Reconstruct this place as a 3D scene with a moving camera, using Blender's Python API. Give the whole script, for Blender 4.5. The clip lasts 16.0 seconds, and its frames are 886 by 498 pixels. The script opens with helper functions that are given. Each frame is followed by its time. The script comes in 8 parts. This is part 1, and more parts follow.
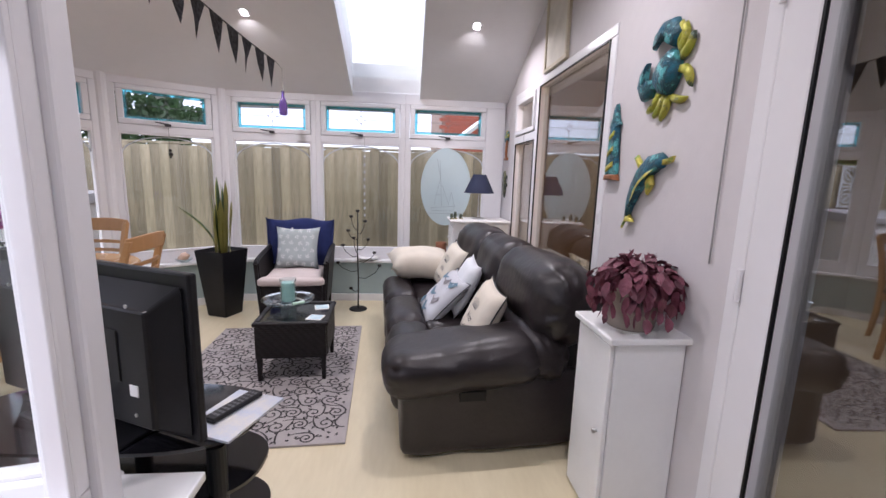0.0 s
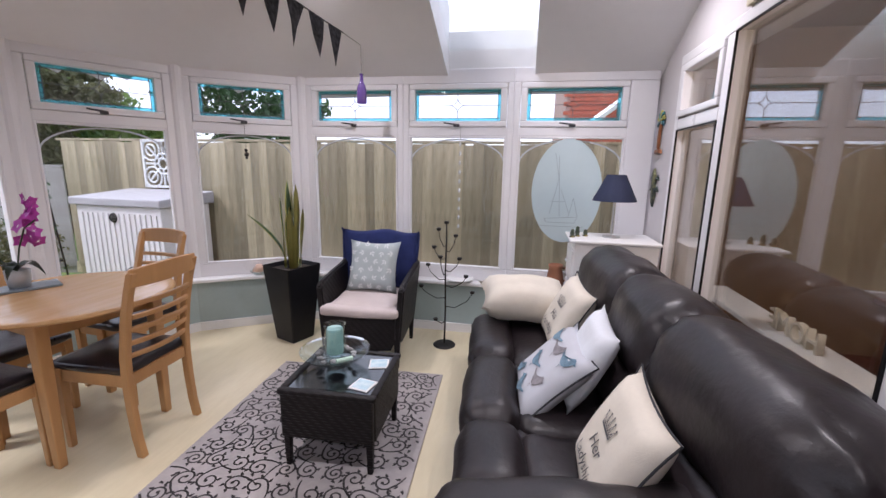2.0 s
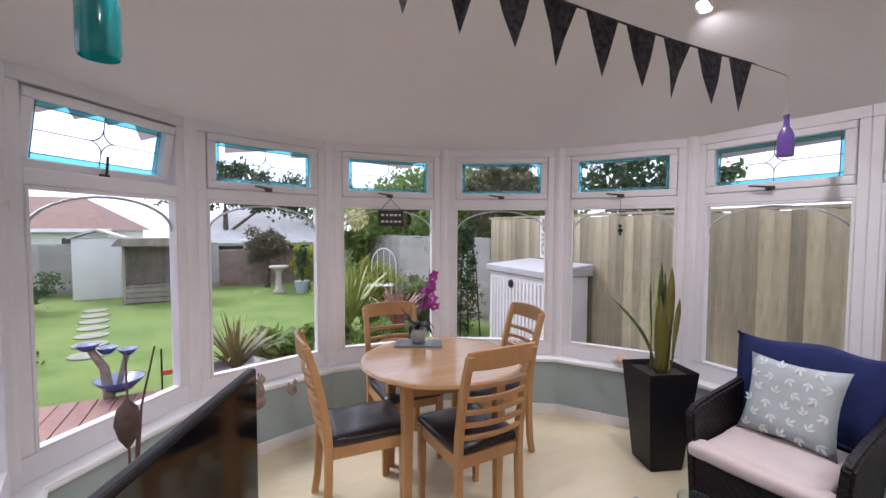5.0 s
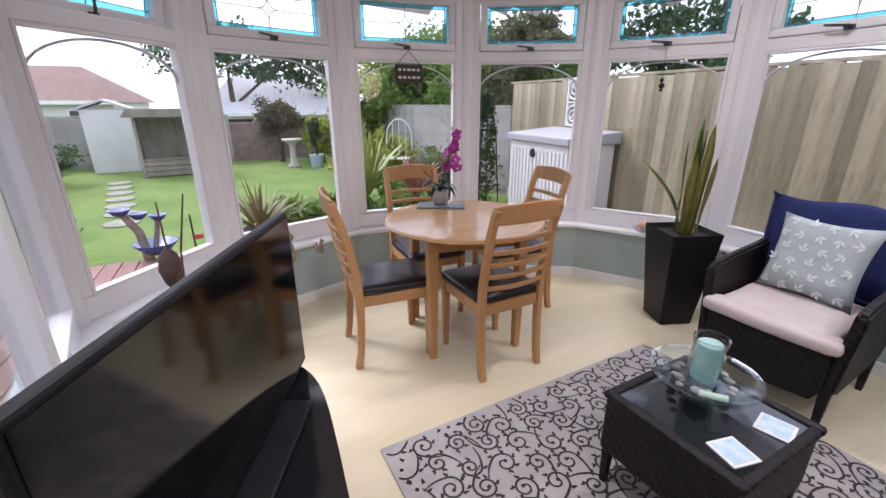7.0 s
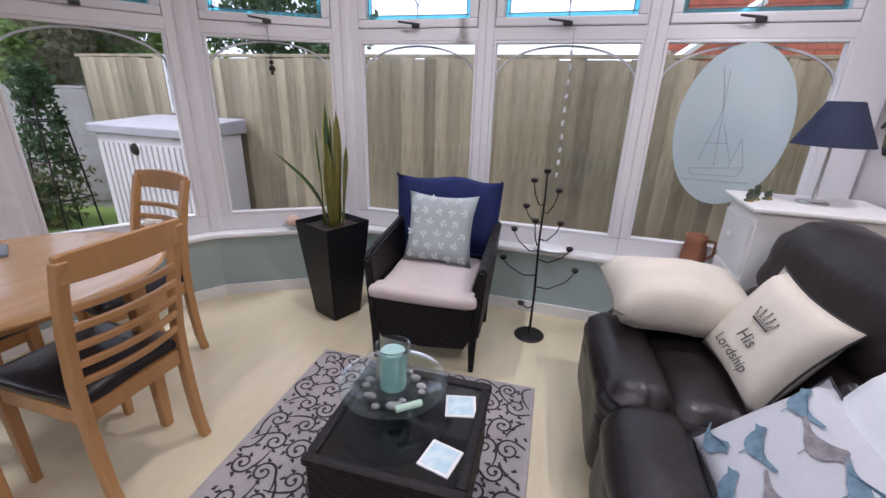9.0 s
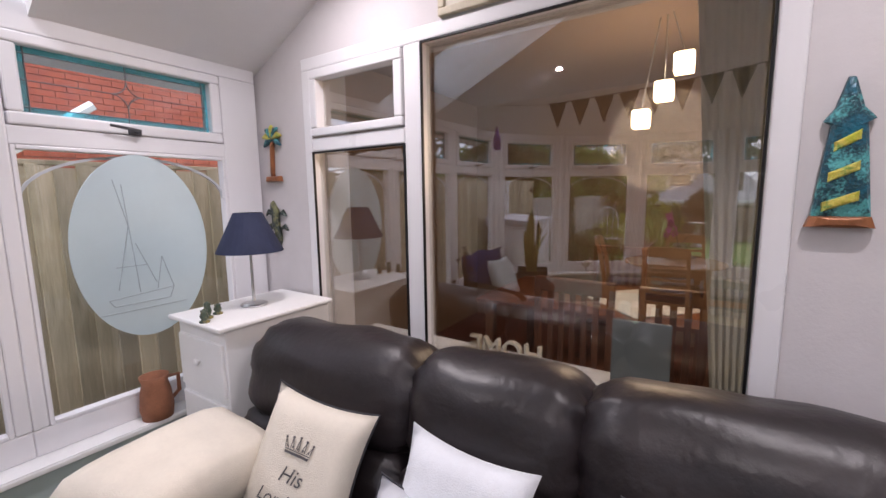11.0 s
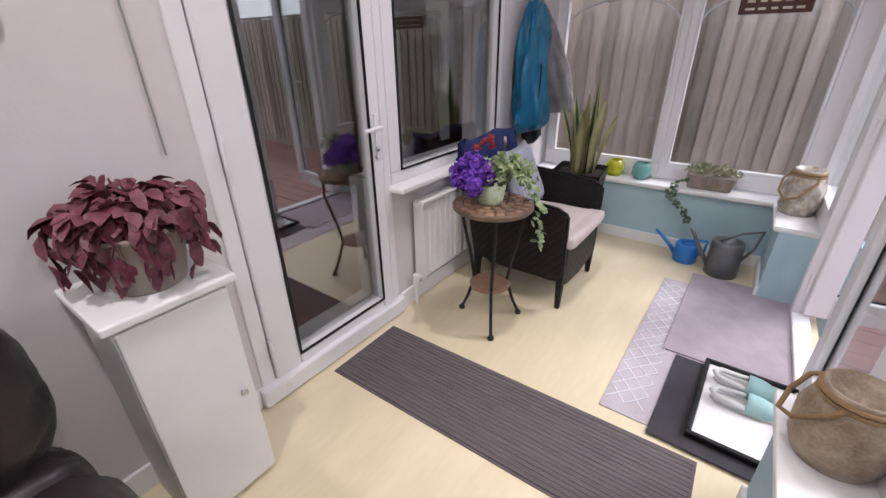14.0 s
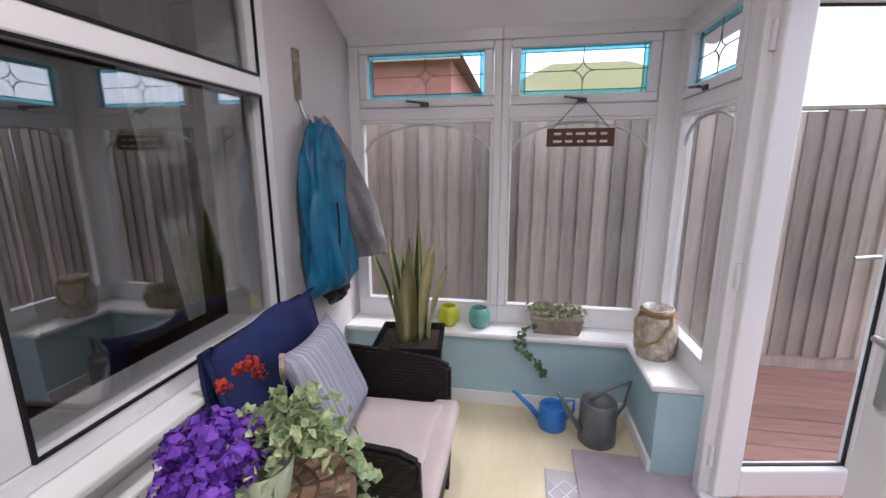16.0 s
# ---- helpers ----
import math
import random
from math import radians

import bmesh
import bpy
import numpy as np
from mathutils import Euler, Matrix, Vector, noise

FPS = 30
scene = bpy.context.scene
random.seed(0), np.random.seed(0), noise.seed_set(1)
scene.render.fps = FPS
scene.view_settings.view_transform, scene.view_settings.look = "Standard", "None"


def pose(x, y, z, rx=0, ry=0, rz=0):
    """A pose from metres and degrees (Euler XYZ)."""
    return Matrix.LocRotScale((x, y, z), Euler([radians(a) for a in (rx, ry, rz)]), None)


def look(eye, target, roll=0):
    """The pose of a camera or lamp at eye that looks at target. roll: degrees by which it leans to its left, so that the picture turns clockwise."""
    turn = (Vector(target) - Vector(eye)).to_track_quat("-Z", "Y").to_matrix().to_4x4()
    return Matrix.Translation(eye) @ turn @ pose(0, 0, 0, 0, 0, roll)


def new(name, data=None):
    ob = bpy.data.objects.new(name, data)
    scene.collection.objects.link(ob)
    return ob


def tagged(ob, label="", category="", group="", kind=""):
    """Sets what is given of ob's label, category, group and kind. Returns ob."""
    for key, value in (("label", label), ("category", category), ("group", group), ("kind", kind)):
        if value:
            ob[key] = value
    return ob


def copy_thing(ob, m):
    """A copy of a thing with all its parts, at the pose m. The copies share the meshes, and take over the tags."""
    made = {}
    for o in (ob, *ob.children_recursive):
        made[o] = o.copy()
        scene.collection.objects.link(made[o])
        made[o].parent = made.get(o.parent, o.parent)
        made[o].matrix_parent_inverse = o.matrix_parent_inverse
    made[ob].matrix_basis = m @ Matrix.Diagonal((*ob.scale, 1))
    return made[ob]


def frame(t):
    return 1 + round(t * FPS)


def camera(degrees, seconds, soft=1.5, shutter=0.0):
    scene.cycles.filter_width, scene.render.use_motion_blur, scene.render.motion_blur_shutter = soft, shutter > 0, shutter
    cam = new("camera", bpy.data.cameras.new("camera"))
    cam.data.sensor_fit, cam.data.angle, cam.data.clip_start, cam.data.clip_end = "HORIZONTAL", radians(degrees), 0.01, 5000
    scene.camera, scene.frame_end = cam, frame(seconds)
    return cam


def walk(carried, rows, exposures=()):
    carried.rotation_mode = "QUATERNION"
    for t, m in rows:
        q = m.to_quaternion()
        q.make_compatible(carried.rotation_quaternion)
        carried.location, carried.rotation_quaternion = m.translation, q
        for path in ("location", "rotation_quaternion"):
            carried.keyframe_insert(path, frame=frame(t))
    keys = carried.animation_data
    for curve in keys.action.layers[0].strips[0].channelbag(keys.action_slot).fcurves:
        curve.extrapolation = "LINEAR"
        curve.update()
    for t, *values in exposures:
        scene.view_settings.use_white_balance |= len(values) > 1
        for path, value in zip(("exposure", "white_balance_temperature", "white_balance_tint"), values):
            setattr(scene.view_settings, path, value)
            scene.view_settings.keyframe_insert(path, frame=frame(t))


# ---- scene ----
cam = camera(93.6, 16.0)
PATH = [
    (0, (0.616, 0.426, 1.354), (0.792, 2.389, 1.011), 1.7),
    (0.5, (0.653, 0.702, 1.385), (0.72, 2.668, 1.028), 1.3),
    (1, (0.644, 1.002, 1.382), (0.581, 2.968, 1.017), 1.0),
    (1.5, (0.669, 1.249, 1.411), (0.472, 3.2, 1.015), 0.6),
    (2, (0.726, 1.449, 1.425), (0.345, 3.373, 1.032), 1.1),
    (2.5, (0.719, 1.641, 1.429), (0.15, 3.532, 1.11), 1.1),
    (3, (0.637, 1.808, 1.488), (-0.111, 3.649, 1.263), -0.0),
    (3.5, (0.592, 1.887, 1.494), (-0.428, 3.604, 1.385), -0.9),
    (4, (0.584, 1.962, 1.506), (-0.749, 3.452, 1.471), -1.0),
    (4.5, (0.581, 2.002, 1.5), (-1.012, 3.211, 1.477), -0.6),
    (5, (0.571, 1.982, 1.492), (-1.198, 2.908, 1.396), 0.2),
    (5.2, (0.576, 1.97, 1.487), (-1.242, 2.79, 1.34), 0.5),
    (7.3, (0.512, 1.954, 1.37), (-1.114, 2.843, 0.618), 1.3),
    (7.5, (0.518, 1.959, 1.376), (-1.035, 2.953, 0.602), 1.6),
    (8, (0.503, 2.013, 1.359), (-0.833, 3.279, 0.577), 2.1),
    (8.5, (0.367, 2.12, 1.361), (-0.648, 3.666, 0.598), 1.9),
    (9, (0.277, 2.282, 1.368), (-0.28, 4.071, 0.669), 1.7),
    (9.5, (0.204, 2.52, 1.388), (0.274, 4.434, 0.811), 1.7),
    (10, (0.252, 2.679, 1.42), (1.01, 4.484, 1.013), 1.3),
    (10.2, (0.253, 2.724, 1.435), (1.264, 4.418, 1.107), 0.9),
    (12.3, (0.079, 2.78, 1.47), (1.957, 2.845, 0.784), -1.9),
    (12.5, (0.078, 2.79, 1.432), (1.916, 2.69, 0.651), -2.2),
    (13, (0.093, 2.702, 1.36), (1.749, 2.142, 0.388), -2.6),
    (13.5, (0.188, 2.48, 1.339), (1.564, 1.423, 0.343), -2.3),
    (14, (0.271, 2.263, 1.367), (1.326, 0.81, 0.487), -0.8),
    (14.5, (0.411, 2.065, 1.359), (1.144, 0.34, 0.66), 0.2),
    (15, (0.497, 1.813, 1.362), (1.015, -0.027, 0.774), 0.8),
    (15.5, (0.571, 1.54, 1.416), (0.994, -0.352, 0.925), 0.7),
    (16, (0.653, 1.318, 1.439), (0.992, -0.608, 1.02), -0.2),
]
walk(cam, [(t, look(eye, target, roll)) for t, eye, target, roll in PATH], [(0, 0.76, 5850, 21), (2, 0.7, 5850, 21), (5, 0.7, 5850, 21), (8, 0.78, 5750, 21), (9.5, 0.52, 5700, 20), (10.2, 0.58, 5850, 21), (12.5, 0.93, 6150, 24), (13.2, 1.0, 6100, 22), (13.6, 0.94, 6050, 21), (14.5, 0.75, 6100, 18), (16, 0.85, 6000, 18)])
LAMPW = 7.8

# ---- world and light ----
world = bpy.data.worlds.new("world")
scene.world = world
world.use_nodes = True
wn = world.node_tree.nodes
sky = wn.new("ShaderNodeTexSky")
sky.sky_type, sky.sun_disc = "NISHITA", False
sky.sun_elevation, sky.sun_rotation = radians(50), radians(250)
sky.air_density, sky.dust_density = 1.0, 4.0
soft = wn.new("ShaderNodeMix")
soft.data_type = "RGBA"
soft.inputs["Factor"].default_value = 0.75
soft.inputs["B"].default_value = (9.0, 9.2, 9.6, 1)
world.node_tree.links.new(sky.outputs[0], soft.inputs["A"])
world.node_tree.links.new(soft.outputs["Result"], wn["Background"].inputs["Color"])
wn["Background"].inputs["Strength"].default_value = 0.15
sun = new("sun", bpy.data.lights.new("sun", "SUN"))
sun.data.energy, sun.data.angle, sun.data.color = 1.5, radians(20), (1.0, 0.96, 0.9)
sun.matrix_world = look((-6, -3, 9), (0, 2, 0))

# ---- materials ----
def mat(name, color, rough=0.5, metal=0.0, var=0.0, scale=8.0, bump=0.0, bscale=60.0, color2=None, spec=0.5, stretch=(1, 1, 1), rand=0.0, coat=0.0, emit=0.0, trans=0.0):
    """A surface: base colour mixed with color2 by noise at two scales, fine relief, and a tone that differs from piece to piece."""
    m = bpy.data.materials.new(name)
    m.use_nodes = True
    nt, n = m.node_tree, m.node_tree.nodes
    b = n["Principled BSDF"]
    b.inputs["Roughness"].default_value, b.inputs["Metallic"].default_value = rough, metal
    b.inputs["Specular IOR Level"].default_value = spec
    b.inputs["Coat Weight"].default_value = coat
    b.inputs["Transmission Weight"].default_value = trans
    c2 = color2 or tuple(c * (1 - var) for c in color)
    tc = n.new("ShaderNodeTexCoord")
    mp = n.new("ShaderNodeMapping")
    mp.inputs["Scale"].default_value = stretch
    nt.links.new(tc.outputs["Object"], mp.inputs["Vector"])
    n1 = n.new("ShaderNodeTexNoise")
    n1.inputs["Scale"].default_value, n1.inputs["Detail"].default_value = scale, 5
    n2 = n.new("ShaderNodeTexNoise")
    n2.inputs["Scale"].default_value, n2.inputs["Detail"].default_value = scale * 9, 3
    for x in (n1, n2):
        nt.links.new(mp.outputs[0], x.inputs["Vector"])
    add = n.new("ShaderNodeMath")
    add.operation = "MULTIPLY_ADD"
    add.inputs[1].default_value = 0.35
    nt.links.new(n2.outputs[0], add.inputs[0])
    nt.links.new(n1.outputs[0], add.inputs[2])
    ramp = n.new("ShaderNodeValToRGB")
    ramp.color_ramp.elements[0].position, ramp.color_ramp.elements[1].position = 0.5, 0.85
    ramp.color_ramp.elements[0].color, ramp.color_ramp.elements[1].color = (*color, 1), (*c2, 1)
    nt.links.new(add.outputs[0], ramp.inputs[0])
    out = ramp.outputs[0]
    if rand:
        oi = n.new("ShaderNodeObjectInfo")
        hsv = n.new("ShaderNodeHueSaturation")
        mr = n.new("ShaderNodeMapRange")
        mr.inputs["To Min"].default_value, mr.inputs["To Max"].default_value = 1 - rand, 1 + rand
        nt.links.new(oi.outputs["Random"], mr.inputs["Value"])
        nt.links.new(mr.outputs[0], hsv.inputs["Value"])
        nt.links.new(out, hsv.inputs["Color"])
        out = hsv.outputs[0]
    nt.links.new(out, b.inputs["Base Color"])
    rr = n.new("ShaderNodeMapRange")
    rr.inputs["To Min"].default_value, rr.inputs["To Max"].default_value = max(rough - 0.06, 0.02), min(rough + 0.1, 1)
    nt.links.new(n1.outputs[0], rr.inputs["Value"])
    nt.links.new(rr.outputs[0], b.inputs["Roughness"])
    if bump:
        n3 = n.new("ShaderNodeTexNoise")
        n3.inputs["Scale"].default_value, n3.inputs["Detail"].default_value = bscale, 4
        nt.links.new(mp.outputs[0], n3.inputs["Vector"])
        bp = n.new("ShaderNodeBump")
        bp.inputs["Strength"].default_value, bp.inputs["Distance"].default_value = bump, 0.01
        nt.links.new(n3.outputs[0], bp.inputs["Height"])
        nt.links.new(bp.outputs[0], b.inputs["Normal"])
    if emit:
        b.inputs["Emission Color"].default_value = (*color, 1)
        b.inputs["Emission Strength"].default_value = emit
    return m


def glass_mat(name, tint=(1, 1, 1), f0=0.03, rough=0.0, haze=0.0):
    """A thin pane: clear or tinted, with Fresnel gloss; haze adds a frosted white."""
    m = bpy.data.materials.new(name)
    m.use_nodes = True
    nt, n = m.node_tree, m.node_tree.nodes
    n.remove(n["Principled BSDF"])
    tr, gl, mx = n.new("ShaderNodeBsdfTransparent"), n.new("ShaderNodeBsdfGlossy"), n.new("ShaderNodeMixShader")
    tr.inputs[0].default_value = (*tint, 1)
    gl.inputs["Roughness"].default_value = rough
    lw, pw, ma = n.new("ShaderNodeLayerWeight"), n.new("ShaderNodeMath"), n.new("ShaderNodeMath")
    lw.inputs["Blend"].default_value = 0.5
    pw.operation, ma.operation = "POWER", "MULTIPLY_ADD"
    pw.inputs[1].default_value = 5.0
    ma.inputs[1].default_value, ma.inputs[2].default_value = 1 - f0, f0
    nt.links.new(lw.outputs["Facing"], pw.inputs[0])
    nt.links.new(pw.outputs[0], ma.inputs[0])
    nt.links.new(ma.outputs[0], mx.inputs[0])
    nt.links.new(gl.outputs[0], mx.inputs[2])
    base = tr.outputs[0]
    if haze:
        df, m2 = n.new("ShaderNodeBsdfTranslucent"), n.new("ShaderNodeMixShader")
        d2, m3 = n.new("ShaderNodeBsdfDiffuse"), n.new("ShaderNodeMixShader")
        df.inputs[0].default_value = d2.inputs[0].default_value = (*[0.85 * c for c in tint], 1)
        m3.inputs[0].default_value = 0.5
        nt.links.new(df.outputs[0], m3.inputs[1])
        nt.links.new(d2.outputs[0], m3.inputs[2])
        m2.inputs[0].default_value = haze
        nt.links.new(base, m2.inputs[1])
        nt.links.new(m3.outputs[0], m2.inputs[2])
        base = m2.outputs[0]
    nt.links.new(base, mx.inputs[1])
    nt.links.new(mx.outputs[0], n["Material Output"].inputs["Surface"])
    return m


UPVC = mat("white_upvc", (0.76, 0.75, 0.77), 0.28, var=0.025, scale=3)
PLASTER = mat("painted_plaster", (0.63, 0.6, 0.61), 0.8, var=0.06, scale=2, bump=0.08, bscale=90)
CEILING = mat("ceiling_paint", (0.82, 0.8, 0.8), 0.85, var=0.04, scale=1.5, bump=0.05, bscale=80)
DWARF = mat("sage_paint", (0.36, 0.44, 0.44), 0.7, var=0.08, scale=3, bump=0.06)
AQUA = mat("aqua_paint", (0.4, 0.56, 0.62), 0.7, var=0.08, scale=3, bump=0.06)
SILL = mat("sill_white", (0.82, 0.82, 0.82), 0.3, var=0.05, scale=4)
FLOOR = mat("pale_vinyl_floor", (0.7, 0.62, 0.43), 0.33, var=0.0, color2=(0.62, 0.54, 0.36), scale=1.6, bump=0.04, stretch=(3, 0.6, 1))
GLASS = glass_mat("clear_glass", (0.97, 0.985, 0.98))
HOUSEGLASS = glass_mat("house_glass", (0.85, 0.87, 0.87), 0.21)
CYAN = glass_mat("cyan_border_glass", (0.4, 0.8, 0.88), haze=0.25)
SUNTOP = glass_mat("top_light_glass", (0.95, 0.97, 0.99))
ARCH = mat("grey_arch_bar", (0.5, 0.52, 0.55), 0.4, var=0.05)
LEAD = mat("lead_came", (0.12, 0.12, 0.13), 0.5, 0.6)
CHROME = mat("brushed_metal", (0.6, 0.6, 0.6), 0.3, 1.0)
HANDLE = mat("dark_grey_handle", (0.1, 0.1, 0.11), 0.35, 0.7, var=0.2)
DARKMETAL = mat("dark_iron", (0.03, 0.027, 0.025), 0.5, 0.6, var=0.3)
LEATHER = mat("dark_brown_leather", (0.0115, 0.0085, 0.0098), 0.36, var=0.3, scale=5, bump=0.22, bscale=34, spec=0.5, color2=(0.02, 0.0145, 0.016))
SEATLEATHER = mat("black_seat_leather", (0.018, 0.014, 0.018), 0.28, var=0.3, bump=0.15, bscale=150)
WICKER = mat("dark_brown_rattan", (0.012, 0.009, 0.0095), 0.5, var=0.4, scale=30, bump=0.5, bscale=110, spec=0.3)
wt, wl = WICKER.node_tree.nodes, WICKER.node_tree.links
weave = []
for direction in ("Z", "DIAGONAL"):
    wv = wt.new("ShaderNodeTexWave")
    wv.bands_direction = direction
    wv.inputs["Scale"].default_value, wv.inputs["Distortion"].default_value = (22.0 if direction == "Z" else 13.0), 0.4
    wl.new([x for x in wt if x.type == "MAPPING"][0].outputs[0], wv.inputs["Vector"])
    weave.append(wv)
mul = wt.new("ShaderNodeMath")
mul.operation = "MULTIPLY"
wl.new(weave[0].outputs["Fac"], mul.inputs[0])
wl.new(weave[1].outputs["Fac"], mul.inputs[1])
bnode = [x for x in wt if x.type == "BUMP"][0]
bnode.inputs["Strength"].default_value, bnode.inputs["Distance"].default_value = 0.6, 0.005
wl.new(mul.outputs[0], bnode.inputs["Height"])
OAK = mat("light_oak", (0.52, 0.29, 0.12), 0.38, color2=(0.42, 0.22, 0.085), scale=4, stretch=(1, 1, 0.2), bump=0.05)
OAKTOP = mat("light_oak_top", (0.6, 0.36, 0.17), 0.22, color2=(0.5, 0.28, 0.11), scale=3, stretch=(6, 0.6, 1), coat=0.2)
NAVY = mat("navy_cloth", (0.012, 0.022, 0.11), 0.9, var=0.25, scale=12, bump=0.3, bscale=200)
CREAM = mat("cream_cotton", (0.72, 0.66, 0.56), 0.95, var=0.08, scale=10, bump=0.3, bscale=260)
WHITECLOTH = mat("white_cotton", (0.74, 0.76, 0.8), 0.95, var=0.08, scale=10, bump=0.3, bscale=260)
GREYCLOTH = mat("pale_grey_cotton", (0.42, 0.47, 0.48), 0.95, var=0.08, scale=10, bump=0.3, bscale=260)
SEATPAD = mat("oatmeal_seat_pad", (0.62, 0.54, 0.52), 0.95, var=0.08, scale=10, bump=0.3, bscale=260)
BLACKPLASTIC = mat("black_plastic", (0.007, 0.007, 0.009), 0.4, var=0.3, spec=0.35)
SCREEN = mat("tv_screen", (0.004, 0.004, 0.005), 0.06, spec=0.8)
BLACKGLASS = mat("black_glass", (0.006, 0.006, 0.008), 0.05, spec=0.8)
PLANTERBLACK = mat("matt_black_planter", (0.011, 0.011, 0.014), 0.45, var=0.3, scale=6, spec=0.3)
WHITEPAINT = mat("white_painted_wood", (0.8, 0.8, 0.8), 0.4, var=0.04, scale=6)
SOIL = mat("soil", (0.04, 0.026, 0.017), 0.95, var=0.5, scale=30, bump=0.6)
LEAFGREEN = mat("snake_plant_leaf", (0.06, 0.12, 0.045), 0.4, color2=(0.13, 0.2, 0.08), scale=14, stretch=(1, 1, 0.4))
LEAFEDGE = mat("yellow_leaf_edge", (0.5, 0.47, 0.14), 0.45, var=0.2)
FENCE = mat("weathered_fence_board", (0.44, 0.37, 0.255), 0.9, color2=(0.23, 0.2, 0.125), scale=2.5, stretch=(3, 3, 0.35), bump=0.35, bscale=40, rand=0.34)
FENCEGREY = mat("grey_fence_board", (0.48, 0.41, 0.36), 0.9, color2=(0.29, 0.245, 0.21), scale=2.5, stretch=(3, 3, 0.35), bump=0.35, bscale=40, rand=0.34)
LAWN = mat("lawn", (0.11, 0.18, 0.03), 0.95, color2=(0.17, 0.24, 0.055), scale=1.5, bump=0.8, bscale=60)
DECK = mat("red_brown_decking", (0.3, 0.16, 0.13), 0.7, color2=(0.24, 0.12, 0.1), scale=4, stretch=(1, 6, 1), bump=0.15, rand=0.12)

# ---- mesh helpers ----
def part(name, bm, material, parent=None, label="", smooth=False):
    """One mesh object out of a bmesh, under a thing or a part of it."""
    me = bpy.data.meshes.new(name)
    bm.normal_update()
    bm.to_mesh(me)
    bm.free()
    me.materials.append(material)
    if smooth:
        for p in me.polygons:
            p.use_smooth = True
    ob = new(name, me)
    ob.parent = parent
    if label:
        tagged(ob, label)
    return ob


def thing(name, m, label, category, group="", kind=""):
    e = new(name)
    e.empty_display_size = 0.1
    e.matrix_world = m
    return tagged(e, label, category, group, kind)


def box(bm, cx, cy, cz, sx, sy, sz, bevel=0.0, m=None, taper=1.0, seg=2):
    r = bmesh.ops.create_cube(bm, size=1.0)
    vs = r["verts"]
    for v in vs:
        k = taper if v.co.z < 0 else 1.0
        v.co = Vector((cx + v.co.x * sx * k, cy + v.co.y * sy * k, cz + v.co.z * sz))
    if bevel:
        es = {e for v in vs for e in v.link_edges}
        out = bmesh.ops.bevel(bm, geom=list(es), offset=bevel, segments=seg, affect="EDGES", profile=0.5)
        vs = list({v for f in out["faces"] for v in f.verts} | {v for v in vs if v.is_valid})
    if m is not None:
        bmesh.ops.transform(bm, matrix=m, verts=vs)
    return vs


def newbox(*a, **k):
    bm = bmesh.new()
    box(bm, *a, **k)
    return bm


def tube(bm, pts, r, n=8, r2=None):
    """A round bar along points, tapering from r to r2, closed at its ends."""
    pts = [Vector(p) for p in pts]
    rings = []
    for i, p in enumerate(pts):
        d = (pts[min(i + 1, len(pts) - 1)] - pts[max(i - 1, 0)]).normalized()
        side = d.orthogonal().normalized() if i == 0 else (side - d * side.dot(d)).normalized()
        up = d.cross(side)
        rr = r if r2 is None else r + (r2 - r) * i / (len(pts) - 1)
        rings.append([bm.verts.new(p + rr * (math.cos(a) * side + math.sin(a) * up)) for a in [2 * math.pi * k / n for k in range(n)]])
    for a, b in zip(rings, rings[1:]):
        for k in range(n):
            bm.faces.new((a[k], a[(k + 1) % n], b[(k + 1) % n], b[k]))
    bm.faces.new(rings[0][::-1])
    bm.faces.new(rings[-1])


def lathe(bm, prof, n=28, m=None):
    """A turned shape from (radius, height) pairs."""
    rings, vs = [], []
    for r, z in prof:
        ring = [bm.verts.new((max(r, 1e-4) * math.cos(a), max(r, 1e-4) * math.sin(a), z)) for a in [2 * math.pi * k / n for k in range(n)]]
        rings.append(ring)
        vs += ring
    for a, b in zip(rings, rings[1:]):
        for k in range(n):
            bm.faces.new((a[k], a[(k + 1) % n], b[(k + 1) % n], b[k]))
    if prof[0][0] > 1e-3 and prof[0] != prof[-1]:
        bm.faces.new(rings[0][::-1])
    if prof[-1][0] > 1e-3 and prof[0] != prof[-1]:
        bm.faces.new(rings[-1])
    if m is not None:
        bmesh.ops.transform(bm, matrix=m, verts=vs)
    return vs


def prism(bm, pts, depth, m=None):
    """A flat outline (x, z pairs) with thickness along y."""
    a = [bm.verts.new((x, 0, z)) for x, z in pts]
    b = [bm.verts.new((x, depth, z)) for x, z in pts]
    n = len(pts)
    bm.faces.new(a)
    bm.faces.new(b[::-1])
    for k in range(n):
        bm.faces.new((a[k], b[k], b[(k + 1) % n], a[(k + 1) % n]))
    if m is not None:
        bmesh.ops.transform(bm, matrix=m, verts=a + b)


